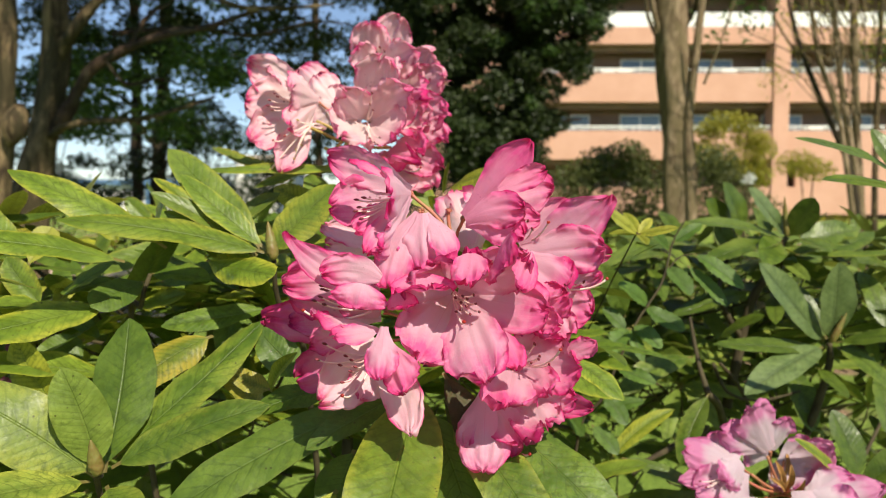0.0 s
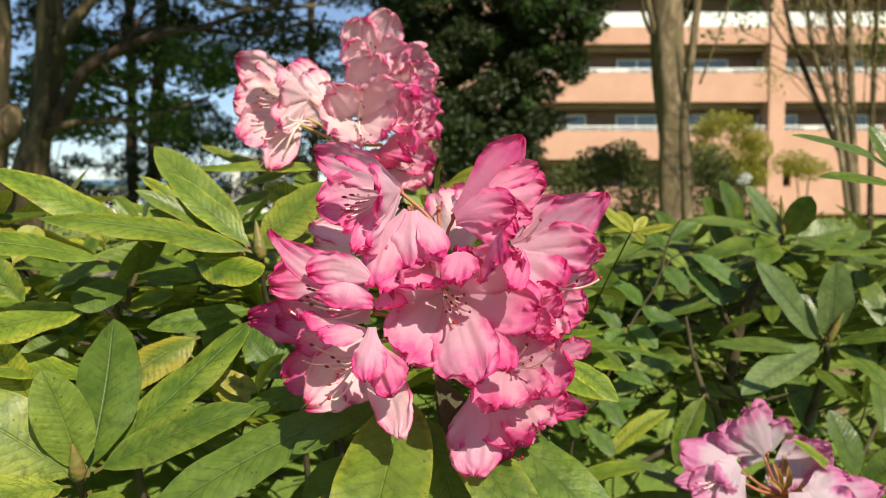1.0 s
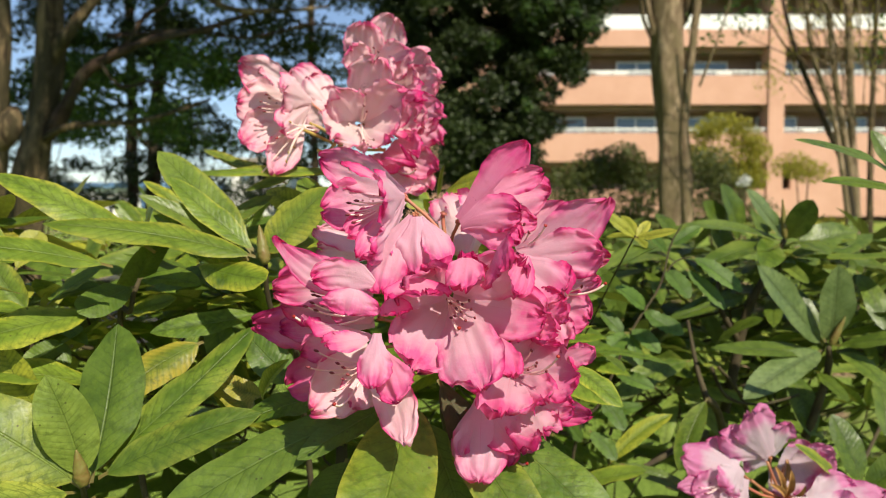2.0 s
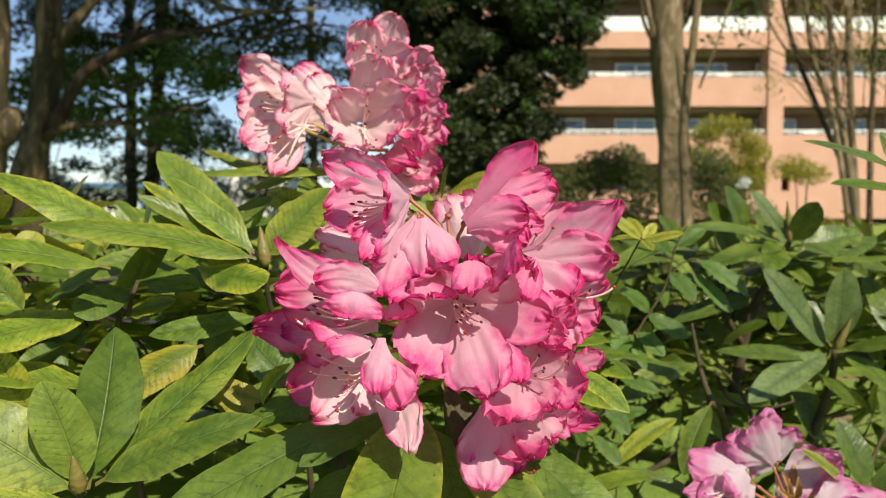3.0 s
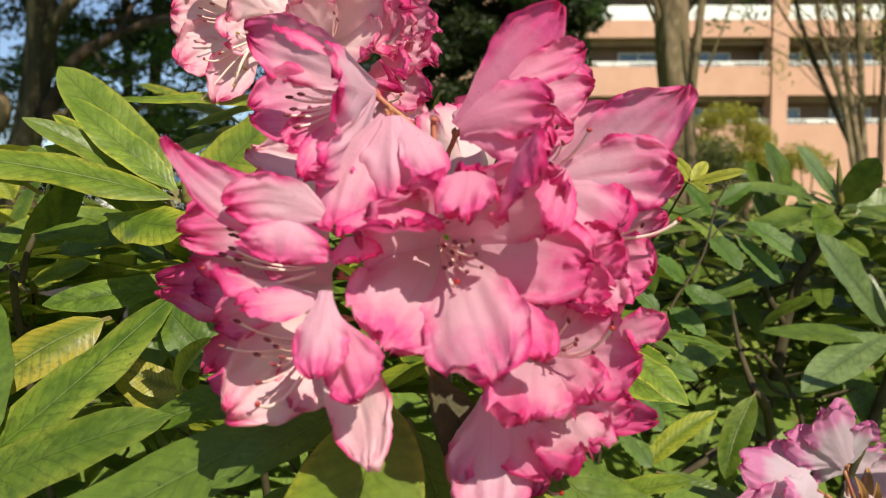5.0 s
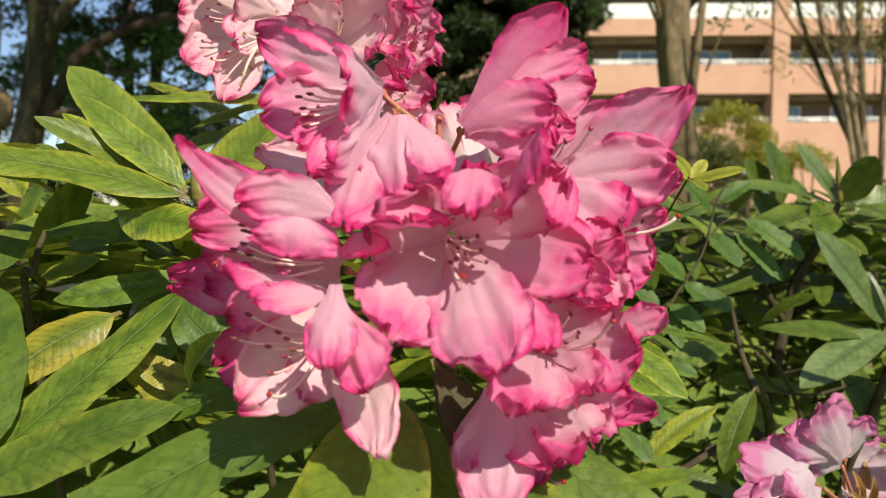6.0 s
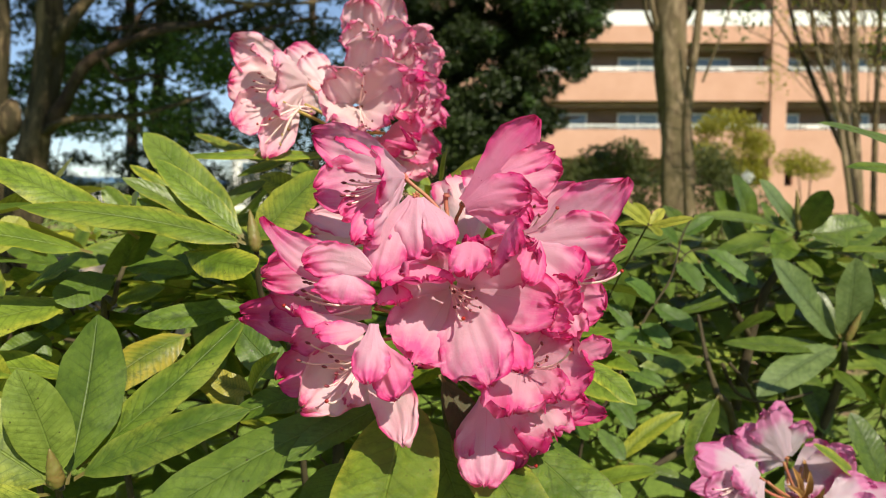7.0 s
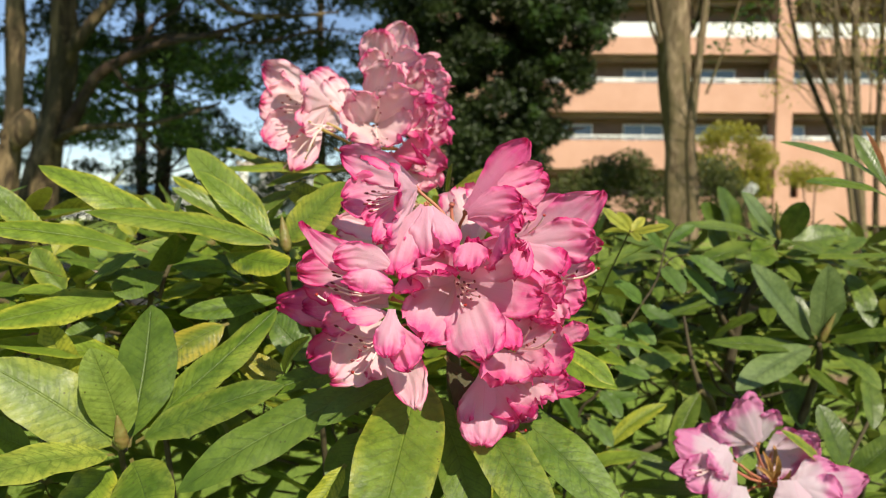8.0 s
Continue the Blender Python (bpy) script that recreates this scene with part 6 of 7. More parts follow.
for k, (c, m, tips) in enumerate((((-0.4496, 0.8000, 1.0780), (-0.4239, 0.7700, 1.0890), ((-0.4178, 0.7600, 1.1094), (-0.4031, 0.7600, 1.0923), (-0.4052, 0.7500, 1.0745), (-0.4246, 0.7500, 1.0802), (-0.4322, 0.7600, 1.1009))), ((-0.4564, 0.8000, 1.0538), (-0.4513, 0.7700, 1.0495), ((-0.4563, 0.7600, 1.0636), (-0.4336, 0.7600, 1.0636), (-0.4287, 0.7500, 1.0433), (-0.4513, 0.7500, 1.0404), (-0.4446, 0.7600, 1.0722))))):
    flower(hidden, CORE4, c, m, 0.016, [(t, 0.034, 0.6, 0.1, 0.0) for t in tips], LILAC, seed=40 + k)
limb(hidden, "stem", [(-0.4508, 0.8020, 1.0745), (-0.44, 0.84, 0.8), (-0.45, 0.9, 0.4), (-0.45, 0.92, -0.02)], 0.004, 0.011, TWIG, 8, 0.15, 6)

# ---------------- the yellow green rhododendron ----------------
shrub = thing("rhododendron_shrub", (-0.12, 0.72, 0), "rhododendron shrub with yellow green mottled leathery leaves", "shrub", "rhododendrons")
UP, FACE, SKYWARD = (0, -0.5, 1), (0, -1, 0.45), (0, -0.25, 1)
# whorl round the large bud
leaf(shrub, (-0.1204, 0.5300, 1.2116), (-0.2493, 0.4950, 1.2362), 0.027, (0.1, -0.75, 1), 0.05, -0.1)
leaf(shrub, (-0.1877, 0.5200, 1.2161), (-0.2938, 0.5200, 1.2690), 0.026, (0.2, -0.8, 1), 0.05, -0.1)
leaf(shrub, (-0.2079, 0.5000, 1.2086), (-0.2971, 0.4400, 1.2275), 0.024, (0, -0.8, 1), 0.04, -0.1)
leaf(shrub, (-0.1685, 0.5450, 1.2058), (-0.1091, 0.4950, 1.2002), 0.024, (0, -1, 0.8), 0.03, -0.2, LEAF, 1, 1.0)
leaf(shrub, (-0.1287, 0.5450, 1.2125), (-0.2063, 0.5800, 1.2867), 0.028, (0.4, -1, 0.5), 0.04, 0.1)
leaf(shrub, (-0.1239, 0.5350, 1.2147), (-0.1895, 0.5550, 1.2669), 0.019, (0.6, -1, 0.5), 0.04, 0.1)
leaf(shrub, (-0.1328, 0.5480, 1.2089), (-0.2037, 0.5350, 1.2542), 0.017, (0.55, -0.9, 0.7), 0.04, 0.1, LEAF_OLD)
leaf(shrub, (-0.1355, 0.5520, 1.2078), (-0.1980, 0.5450, 1.2405), 0.016, (-0.4, -1, -0.1), 0.03, 0.2, LEAF_MID)
leaf(shrub, (-0.1225, 0.5400, 1.2115), (-0.0764, 0.5500, 1.2598), 0.032, (-0.3, -1, 0.4), 0.03, -0.05)
leaf(shrub, (-0.1183, 0.5400, 1.2094), (-0.0885, 0.6000, 1.2250), 0.03, UP, 0.05, 0.1)
bud(shrub, (-0.1160, 0.5250, 1.2074), (-0.1211, 0.5300, 1.2341), 0.0085)
# leaf in shadow, its shade given by the darker green
leaf(shrub, (-0.1263, 0.5600, 1.1691), (-0.2002, 0.5400, 1.1590), 0.020, (0, -0.8, 0.8), 0.04, 0.05, LEAF_MID)
leaf(shrub, (-0.2216, 0.6000, 1.1839), (-0.1669, 0.5800, 1.1939), 0.020, (0, -0.9, 0.7), 0.04, 0.05, LEAF_MID)
# backlit leaves: the glow of sun through them is painted as bright yellow
leaf(shrub, (-0.3185, 0.6200, 1.1817), (-0.3442, 0.6000, 1.1705), 0.017, (0.2, -0.9, 0.8), 0.03, 0.1, LEAF_YOUNG_BACKLIT)
leaf(shrub, (-0.2978, 0.6200, 1.1817), (-0.3066, 0.6000, 1.1660), 0.013, (0.4, -0.9, 0.5), 0.03, 0.1, LEAF_YOUNG_BACKLIT)
leaf(shrub, (-0.3256, 0.6400, 1.1316), (-0.2832, 0.6200, 1.1353), 0.016, (0.2, -0.9, 0.8), 0.03, 0.1, LEAF_YOUNG_BACKLIT)
leaf(shrub, (-0.3240, 0.6400, 1.1075), (-0.2882, 0.6200, 1.1204), 0.020, (0.2, -1, 0.6), 0.03, 0.1, LEAF_YOUNG_BACKLIT)
leaf(shrub, (-0.3255, 0.6000, 1.1973), (-0.3160, 0.6200, 1.2267), 0.022, (0.2, -1, 0.5), 0.03, 0.1, LEAF_YOUNG_BACKLIT, 0.6, 1.0)
leaf(shrub, (-0.2478, 0.6200, 1.1632), (-0.2018, 0.6000, 1.1750), 0.018, (0, -0.9, 0.7), 0.04, 0.1)
leaf(shrub, (-0.1789, 0.6200, 1.1632), (-0.1629, 0.6000, 1.1119), 0.024, (0.2, -1, 0.4), 0.04, 0.1, LEAF_MID)
leaf(shrub, (-0.1136, 0.5000, 1.1236), (-0.1385, 0.4900, 1.1372), 0.015, (0, -0.9, 0.7), 0.04, 0.1, LEAF_OLD)
leaf(shrub, (-0.2735, 0.5800, 1.1427), (-0.3023, 0.5600, 1.1253), 0.030, (0.3, -1, 0.3), 0.04, 0.1, LEAF_MID)
leaf(shrub, (-0.2646, 0.5500, 1.1109), (-0.2986, 0.5300, 1.1160), 0.024, (0.1, -0.9, 0.7), 0.04, 0.1, LEAF_OLD)
# leaves of the shoot under the truss behind
leaf(shrub, (-0.0798, 0.6450, 1.2747), (-0.1946, 0.6000, 1.2712), 0.017, (0, -0.6, 1), 0.03, -0.1)
leaf(shrub, (-0.0753, 0.6500, 1.2740), (-0.1631, 0.6600, 1.2586), 0.022, UP, 0.05, 0.1)
leaf(shrub, (-0.1347, 0.7000, 1.2652), (-0.2156, 0.7200, 1.2972), 0.016, UP, 0.03, 0.1, LEAF_OLD)
leaf(shrub, (0.0052, 0.6500, 1.2575), (0.0352, 0.6000, 1.2688), 0.019, (0, -1, 0.6), 0.05, -0.1, LEAF, 0.5, 1.0)
leaf(shrub, (0.0000, 0.6600, 1.2528), (0.0052, 0.6400, 1.2794), 0.008, (-1, -0.6, 0.1), 0.03, 0.2)
leaf(shrub, (0.0078, 0.6600, 1.2552), (0.0580, 0.6800, 1.2504), 0.018, UP, 0.05, 0.1)
leaf(shrub, (-0.1784, 0.6400, 1.2258), (-0.2406, 0.6400, 1.2664), 0.017, UP, 0.04, 0.1)
leaf(shrub, (-0.1853, 0.6200, 1.2214), (-0.1356, 0.6400, 1.2543), 0.016, (0.3, -0.8, 1), 0.04, 0.1, LEAF_OLD)
leaf(shrub, (-0.2348, 0.6600, 1.2326), (-0.1536, 0.6400, 1.2374), 0.02, UP, 0.04, 0.1)
leaf(shrub, (-0.1298, 0.6200, 1.2290), (-0.1129, 0.6200, 1.2508), 0.016, FACE, 0.04, 0.1)
leaf(shrub, (-0.2361, 0.6200, 1.2089), (-0.2167, 0.6000, 1.2497), 0.02, (-0.6, -0.8, 0.7), 0.04, 0.1, LEAF_OLD)
leaf(shrub, (-0.2646, 0.7000, 1.2238), (-0.2886, 0.7000, 1.2506), 0.016, FACE, 0.04, 0.1)
leaf(shrub, (-0.2959, 0.6200, 1.2412), (-0.2654, 0.6000, 1.2702), 0.007, (-1, -0.8, 0.2), 0.03, 0.1, LEAF_OLD)
leaf(shrub, (-0.3272, 0.6000, 1.2092), (-0.3679, 0.5800, 1.2572), 0.022, (0.3, -0.9, 0.8), 0.04, 0.1)
leaf(shrub, (-0.3427, 0.6600, 1.2113), (-0.3935, 0.6600, 1.2324), 0.014, UP, 0.04, 0.1, LEAF_OLD)
leaf(shrub, (-0.3367, 0.6800, 1.2105), (-0.3707, 0.6800, 1.2261), 0.012, UP, 0.04, 0.1, LEAF_OLD)
leaf(shrub, (-0.2892, 0.6800, 1.2109), (-0.3019, 0.6800, 1.2424), 0.02, FACE, 0.04, 0.1)
leaf(shrub, (-0.2146, 0.5500, 1.1900), (-0.2360, 0.5100, 1.1771), 0.024, (0.1, -1, 0.5), 0.06, -0.1, LEAF_MID, 0.6, 0.8)
leaf(shrub, (-0.2147, 0.5600, 1.1944), (-0.1650, 0.5400, 1.1921), 0.022, UP, 0.04, 0.1, LEAF_MID)
leaf(shrub, (-0.2783, 0.5200, 1.1887), (-0.3101, 0.4600, 1.2068), 0.019, UP, 0.04, 0.1, LEAF_OLD)
leaf(shrub, (-0.2893, 0.5500, 1.1729), (-0.3199, 0.5600, 1.2067), 0.022, FACE, 0.04, 0.1)
leaf(shrub, (-0.2850, 0.5500, 1.1729), (-0.3115, 0.5200, 1.1761), 0.02, UP, 0.05, 0.1)
leaf(shrub, (-0.2762, 0.5500, 1.1773), (-0.2369, 0.5500, 1.2036), 0.018, UP, 0.04, 0.1, LEAF_MID)
leaf(shrub, (-0.2313, 0.5300, 1.1756), (-0.2979, 0.4500, 1.1633), 0.033, (0.1, -0.7, 1), 0.05, -0.05)
leaf(shrub, (-0.2411, 0.5600, 1.1898), (-0.2808, 0.5600, 1.1806), 0.02, UP, 0.04, 0.1, LEAF_MID)
leaf(shrub, (-0.0968, 0.6600, 1.2336), (-0.1494, 0.6800, 1.2592), 0.024, FACE, 0.04, 0.1)
leaf(shrub, (-0.0943, 0.6800, 1.2387), (-0.1239, 0.7000, 1.2707), 0.022, FACE, 0.04, 0.1)
leaf(shrub, (-0.0940, 0.6400, 1.2289), (-0.0509, 0.6600, 1.2493), 0.024, UP, 0.04, 0.1)
leaf(shrub, (-0.1172, 0.6600, 1.2233), (-0.1785, 0.6800, 1.2223), 0.026, UP, 0.04, 0.1)
leaf(shrub, (-0.0816, 0.6200, 1.2246), (-0.1072, 0.6000, 1.2015), 0.03, UP, 0.04, 0.1)
leaf(shrub, (-0.0051, 0.6800, 1.2446), (-0.0367, 0.6800, 1.2601), 0.022, FACE, 0.04, 0.1)
leaf(shrub, (-0.0049, 0.6600, 1.2344), (0.0460, 0.6600, 1.2449), 0.024, UP, 0.04, 0.1)
# whorl low at the side of the truss
leaf(shrub, (-0.2005, 0.4450, 1.0875), (-0.2060, 0.5000, 1.1713), 0.044, (-0.2, -1, 0.35), 0.03, -0.1, LEAF_MID)
leaf(shrub, (-0.2011, 0.4380, 1.0923), (-0.2144, 0.4250, 1.1552), 0.030, (0.3, -1, 0.3), 0.03, 0.1, LEAF_FRESH)
leaf(shrub, (-0.2028, 0.4370, 1.0883), (-0.2735, 0.4150, 1.1481), 0.042, (0.35, -1, 0.8), 0.05, -0.1, LEAF_FRESH)
leaf(shrub, (-0.2045, 0.4350, 1.0861), (-0.2563, 0.3550, 1.0950), 0.033, (0, -0.7, 1), 0.05, 0.0, LEAF_FRESH)
leaf(shrub, (-0.1929, 0.4370, 1.0934), (-0.1022, 0.4480, 1.1276), 0.028, (-0.1, -0.9, 1), 0.07, -0.05, LEAF_MID)
leaf(shrub, (-0.2001, 0.4550, 1.0925), (-0.1184, 0.5050, 1.1694), 0.031, (-0.4, -0.9, 0.6), 0.03, -0.1, LEAF_MID)
leaf(shrub, (-0.1604, 0.5300, 1.1543), (-0.2052, 0.4850, 1.1235), 0.029, (0.1, -0.9, 0.8), 0.06, -0.2, LEAF_OLD)
leaf(shrub, (-0.1938, 0.4320, 1.0847), (-0.1585, 0.3750, 1.0576), 0.036, (0, -1, 0.6), 0.06, 0.0, LEAF_MID)
leaf(shrub, (-0.2129, 0.4500, 1.0755), (-0.2312, 0.4200, 1.0473), 0.036, UP, 0.06, 0.0)
leaf(shrub, (-0.2691, 0.4600, 1.0792), (-0.2934, 0.4400, 1.0999), 0.03, UP, 0.05, 0.1, LEAF_MID)
leaf(shrub, (-0.2530, 0.4900, 1.1172), (-0.2703, 0.4800, 1.1619), 0.024, FACE, 0.04, 0.1)
leaf(shrub, (-0.2217, 0.5200, 1.1271), (-0.2969, 0.4600, 1.1499), 0.028, UP, 0.04, 0.1)
bud(shrub, (-0.1977, 0.4300, 1.0913), (-0.1990, 0.4250, 1.1138), 0.0088)
# leaves fanning out under the large truss
leaf(shrub, (-0.0345, 0.4400, 1.1336), (-0.1547, 0.4000, 1.0758), 0.033, (-0.15, -0.8, 1), 0.06, 0.0, LEAF_MID)
leaf(shrub, (-0.0262, 0.4300, 1.1374), (-0.0739, 0.4050, 1.1147), 0.018, (-0.1, -0.8, 1), 0.05, 0.0, LEAF_MID)
leaf(shrub, (-0.0150, 0.4350, 1.1427), (-0.0354, 0.3250, 1.0700), 0.046, (0, -1, 0.7), 0.05, 0.0)
leaf(shrub, (-0.0001, 0.4400, 1.1489), (0.0253, 0.4150, 1.0912), 0.021, (0.5, -1, 0.1), 0.03, 0.1, LEAF_UNDER)
leaf(shrub, (0.0043, 0.4400, 1.1275), (0.0583, 0.3550, 1.0685), 0.032, (0.2, -1, 0.7), 0.05, 0.0, LEAF_MID)
leaf(shrub, (0.0188, 0.4500, 1.1289), (0.0996, 0.3750, 1.0694), 0.032, (0.2, -0.9, 0.8), 0.05, 0.0, LEAF_MID)
leaf(shrub, (-0.0082, 0.4500, 1.1250), (0.0203, 0.3850, 1.0547), 0.030, (-0.1, -1, 0.7), 0.05, 0.0, LEAF_MID)
leaf(shrub, (0.0800, 0.5000, 1.1457), (0.1134, 0.4750, 1.1230), 0.018, UP, 0.06, -0.1)
leaf(shrub, (-0.0629, 0.4700, 1.1349), (-0.1146, 0.4500, 1.1223), 0.022, UP, 0.05, 0.0, LEAF_MID)
leaf(shrub, (-0.0607, 0.4300, 1.0829), (-0.0836, 0.4000, 1.0571), 0.016, (-0.2, -1, 0.8), 0.05, 0.0)
leaf(shrub, (-0.1072, 0.4750, 1.1277), (-0.0864, 0.4500, 1.1585), 0.009, (-0.6, -0.8, 0.1), 0.12, 0.5)
leaf(shrub, (-0.1184, 0.5000, 1.1079), (-0.1461, 0.5000, 1.1399), 0.022, UP, 0.05, 0.0, LEAF_OLD)
leaf(shrub, (-0.0888, 0.4900, 1.1344), (-0.1221, 0.5000, 1.1640), 0.024, FACE, 0.05, 0.0, LEAF_MID)
leaf(shrub, (-0.0554, 0.4700, 1.0931), (-0.0663, 0.4400, 1.0585), 0.03, FACE, 0.05, 0.0, LEAF_MID)
# young yellow shoot beyond the truss
for tip, w in (((0.1257, 0.5900, 1.2416), 0.010), ((0.1462, 0.6200, 1.2383), 0.009), ((0.1658, 0.6100, 1.2338), 0.008), ((0.1780, 0.5800, 1.2276), 0.008), ((0.1523, 0.5700, 1.2152), 0.008), ((0.1320, 0.6100, 1.2217), 0.006)):
    leaf(shrub, (0.1521, 0.5970, 1.2214), tip, w, (0, -1, 0.7), 0.06, 0.1, LEAF_YOUNG_BACKLIT)
branch(shrub, [(0.1506, 0.5950, 1.2233), (0.1510, 0.6300, 1.2050), (0.1520, 0.7300, 1.1500), (0.12, 0.85, 1.0), (0.06, 0.9, 0.7)], 0.0008, 0.0014)
branch(shrub, [(-0.1171, 0.5300, 1.2071), (-0.1173, 0.5450, 1.1748), (-0.1040, 0.5800, 1.1159), (-0.1, 0.66, 0.75), (-0.12, 0.72, 0.0)], 0.002, 0.0045)
branch(shrub, [(-0.2005, 0.4400, 1.0881), (-0.2058, 0.4600, 1.0495), (-0.18, 0.56, 0.75), (-0.14, 0.7, 0.0)], 0.002, 0.0045)
branch(shrub, [(-0.2183, 0.5700, 1.1936), (-0.2253, 0.5700, 1.1711), (-0.2419, 0.6000, 1.1106), (-0.2, 0.66, 0.6), (-0.14, 0.7, 0.0)], 0.002, 0.0045)
branch(shrub, [(-0.2963, 0.5600, 1.1805), (-0.3004, 0.5700, 1.1525), (-0.28, 0.64, 0.8), (-0.16, 0.72, 0.0)], 0.002, 0.0045)

# ---------------- the dark green rhododendron ----------------
dark = thing("rhododendron_shrub", (0.45, 1.05, 0), "rhododendron shrub with glossy dark green leaves", "shrub", "rhododendrons")


def dleaf(base, tip, width, up=UP, droop=0.06, fold=0.12, mat=None, blunt=0.0):
    return leaf(dark, base, tip, width, up, droop, fold, mat or LEAF_DARK, 0.8, blunt)


dleaf((0.4541, 0.9050, 1.0780), (0.3554, 0.8600, 1.1770), 0.040, (0.45, -1, 0.35), 0.04, 0.12, LEAF_GREY)
dleaf((0.4599, 0.9000, 1.0804), (0.4512, 0.8700, 1.1770), 0.044, (0.1, -1, 0.2), 0.03, 0.12, LEAF_GREY)
dleaf((0.4518, 0.9000, 1.0747), (0.3273, 0.8200, 1.0371), 0.038, (-0.2, -0.8, 1), 0.06, 0.1, LEAF_GREY)
dleaf((0.4553, 0.9100, 1.0701), (0.3052, 0.8600, 1.0849), 0.026, (0, -0.7, 1), 0.06, 0.0)
dleaf((0.4655, 0.9000, 1.0790), (0.5514, 0.8400, 1.1009), 0.026, (0, -0.7, 1), 0.06, 0.0)
dleaf((0.4671, 0.9000, 1.0735), (0.5023, 0.8400, 1.0350), 0.03, UP, 0.08, 0.0)
dleaf((0.4647, 0.9200, 1.0797), (0.4444, 0.9500, 1.1403), 0.018, FACE)
bud(dark, (0.4550, 0.8900, 1.0807), (0.4690, 0.8850, 1.1167), 0.009)
dleaf((0.4359, 0.9750, 1.2009), (0.3770, 0.9500, 1.2629), 0.03, (0.7, -1, 0.4), 0.06, 0.12, LEAF_GREY)
dleaf((0.4403, 0.9750, 1.2009), (0.4495, 0.9300, 1.2504), 0.032, (-0.2, -1, 0.4), 0.06, 0.1, None, 0.4)
dleaf((0.4366, 0.9700, 1.2033), (0.4515, 0.9650, 1.2404), 0.010, (0.4, -1, 0.2), 0.03, 0.2, LEAF)
dleaf((0.4323, 0.9700, 1.1974), (0.2917, 0.9200, 1.2212), 0.022, (0.1, -0.7, 1))
dleaf((0.4310, 0.9700, 1.1944), (0.3053, 0.9000, 1.1736), 0.032, UP, 0.08)
dleaf((0.4427, 0.9700, 1.1975), (0.4562, 0.9000, 1.1858), 0.03, UP, 0.08)
dleaf((0.4295, 0.9700, 1.1929), (0.3762, 0.9000, 1.1727), 0.036, FACE)
dleaf((0.4526, 0.9800, 1.1896), (0.5406, 1.0000, 1.2082), 0.04, (-0.2, -1, 0.7))
bud(dark, (0.4330, 0.9650, 1.2013), (0.4284, 0.9650, 1.2526), 0.008)
dleaf((0.4284, 0.9300, 1.1815), (0.5458, 0.8800, 1.1878), 0.014, (0, -0.5, 1), 0.03, 0.0, LEAF)
dleaf((0.3875, 0.6400, 1.2622), (0.2729, 0.6000, 1.2964), 0.018, (0, -0.7, 1), 0.06, 0.0)
dleaf((0.3904, 0.6400, 1.2514), (0.2948, 0.6000, 1.2642), 0.017, (0, -0.7, 1), 0.06, 0.0)
dleaf((0.3851, 0.6400, 1.2598), (0.3653, 0.6600, 1.3090), 0.020, (0.3, -1, 0.3))
dleaf((0.3817, 0.6300, 1.2619), (0.3536, 0.6200, 1.3081), 0.008, (0.6, -1, 0.2), 0.03, 0.3, LEAF_RED)
dleaf((0.2959, 0.8400, 1.0333), (0.2532, 0.8000, 0.9656), 0.026, (-0.7, -0.8, 0.1), 0.05, 0.1)
dleaf((0.2901, 0.8800, 1.0661), (0.1917, 0.8300, 1.0335), 0.03, (0, -0.8, 1), 0.08, 0.0)
dleaf((0.1758, 0.7400, 0.9949), (0.2423, 0.7200, 0.9733), 0.018, UP)
dleaf((0.1679, 0.7400, 0.9554), (0.2637, 0.7000, 0.9677), 0.02, UP)
dleaf((0.1327, 0.7400, 0.9751), (0.1967, 0.7200, 0.9952), 0.022, UP, 0.06, 0.1, LEAF)
dleaf((0.1685, 0.7600, 0.9854), (0.2384, 0.7800, 1.0319), 0.02, UP, 0.06, 0.1, LEAF)
dleaf((0.3733, 0.7000, 0.9911), (0.3127, 0.6700, 1.0362), 0.015, (0.2, -0.8, 1), 0.05, 0.1, LEAF)
dleaf((0.4005, 0.7200, 0.9798), (0.3810, 0.7400, 1.0430), 0.030, (0.2, -1, 0.4), 0.05, 0.1)
dleaf((0.4138, 0.7400, 0.9646), (0.4697, 0.7400, 1.0122), 0.03, UP)
dleaf((0.4458, 0.9000, 1.0481), (0.4507, 0.8400, 1.0280), 0.018, UP)
dleaf((0.5263, 0.9200, 1.0374), (0.5057, 0.8600, 0.9830), 0.026, FACE)
dleaf((0.5653, 0.9600, 1.1622), (0.5001, 0.9200, 1.1722), 0.03, UP)
dleaf((0.5319, 0.9800, 1.1603), (0.5347, 0.9200, 1.0945), 0.03, FACE)
dleaf((0.4063, 1.0000, 1.1269), (0.2856, 0.9500, 1.1024), 0.03, UP)
dleaf((0.3899, 1.0000, 1.1651), (0.3542, 1.0000, 1.2182), 0.03, FACE)
dleaf((0.3888, 1.0200, 1.1947), (0.3420, 1.0000, 1.2485), 0.035, (0.3, -1, 0.6))
dleaf((0.3966, 1.0200, 1.1947), (0.3642, 1.0000, 1.2713), 0.035, (0.3, -1, 0.6))
dleaf((0.3197, 0.9500, 1.1902), (0.2130, 0.8800, 1.1865), 0.026, UP)
dleaf((0.2986, 0.9500, 1.1683), (0.2070, 0.9000, 1.2059), 0.03, UP)
dleaf((0.3552, 0.9800, 1.0684), (0.3979, 0.9400, 1.1048), 0.03, UP)
dleaf((0.2518, 0.9000, 1.0465), (0.1607, 0.8600, 1.0877), 0.03, UP)
dleaf((0.2158, 0.9000, 1.1091), (0.1830, 0.8800, 1.1728), 0.03, FACE)
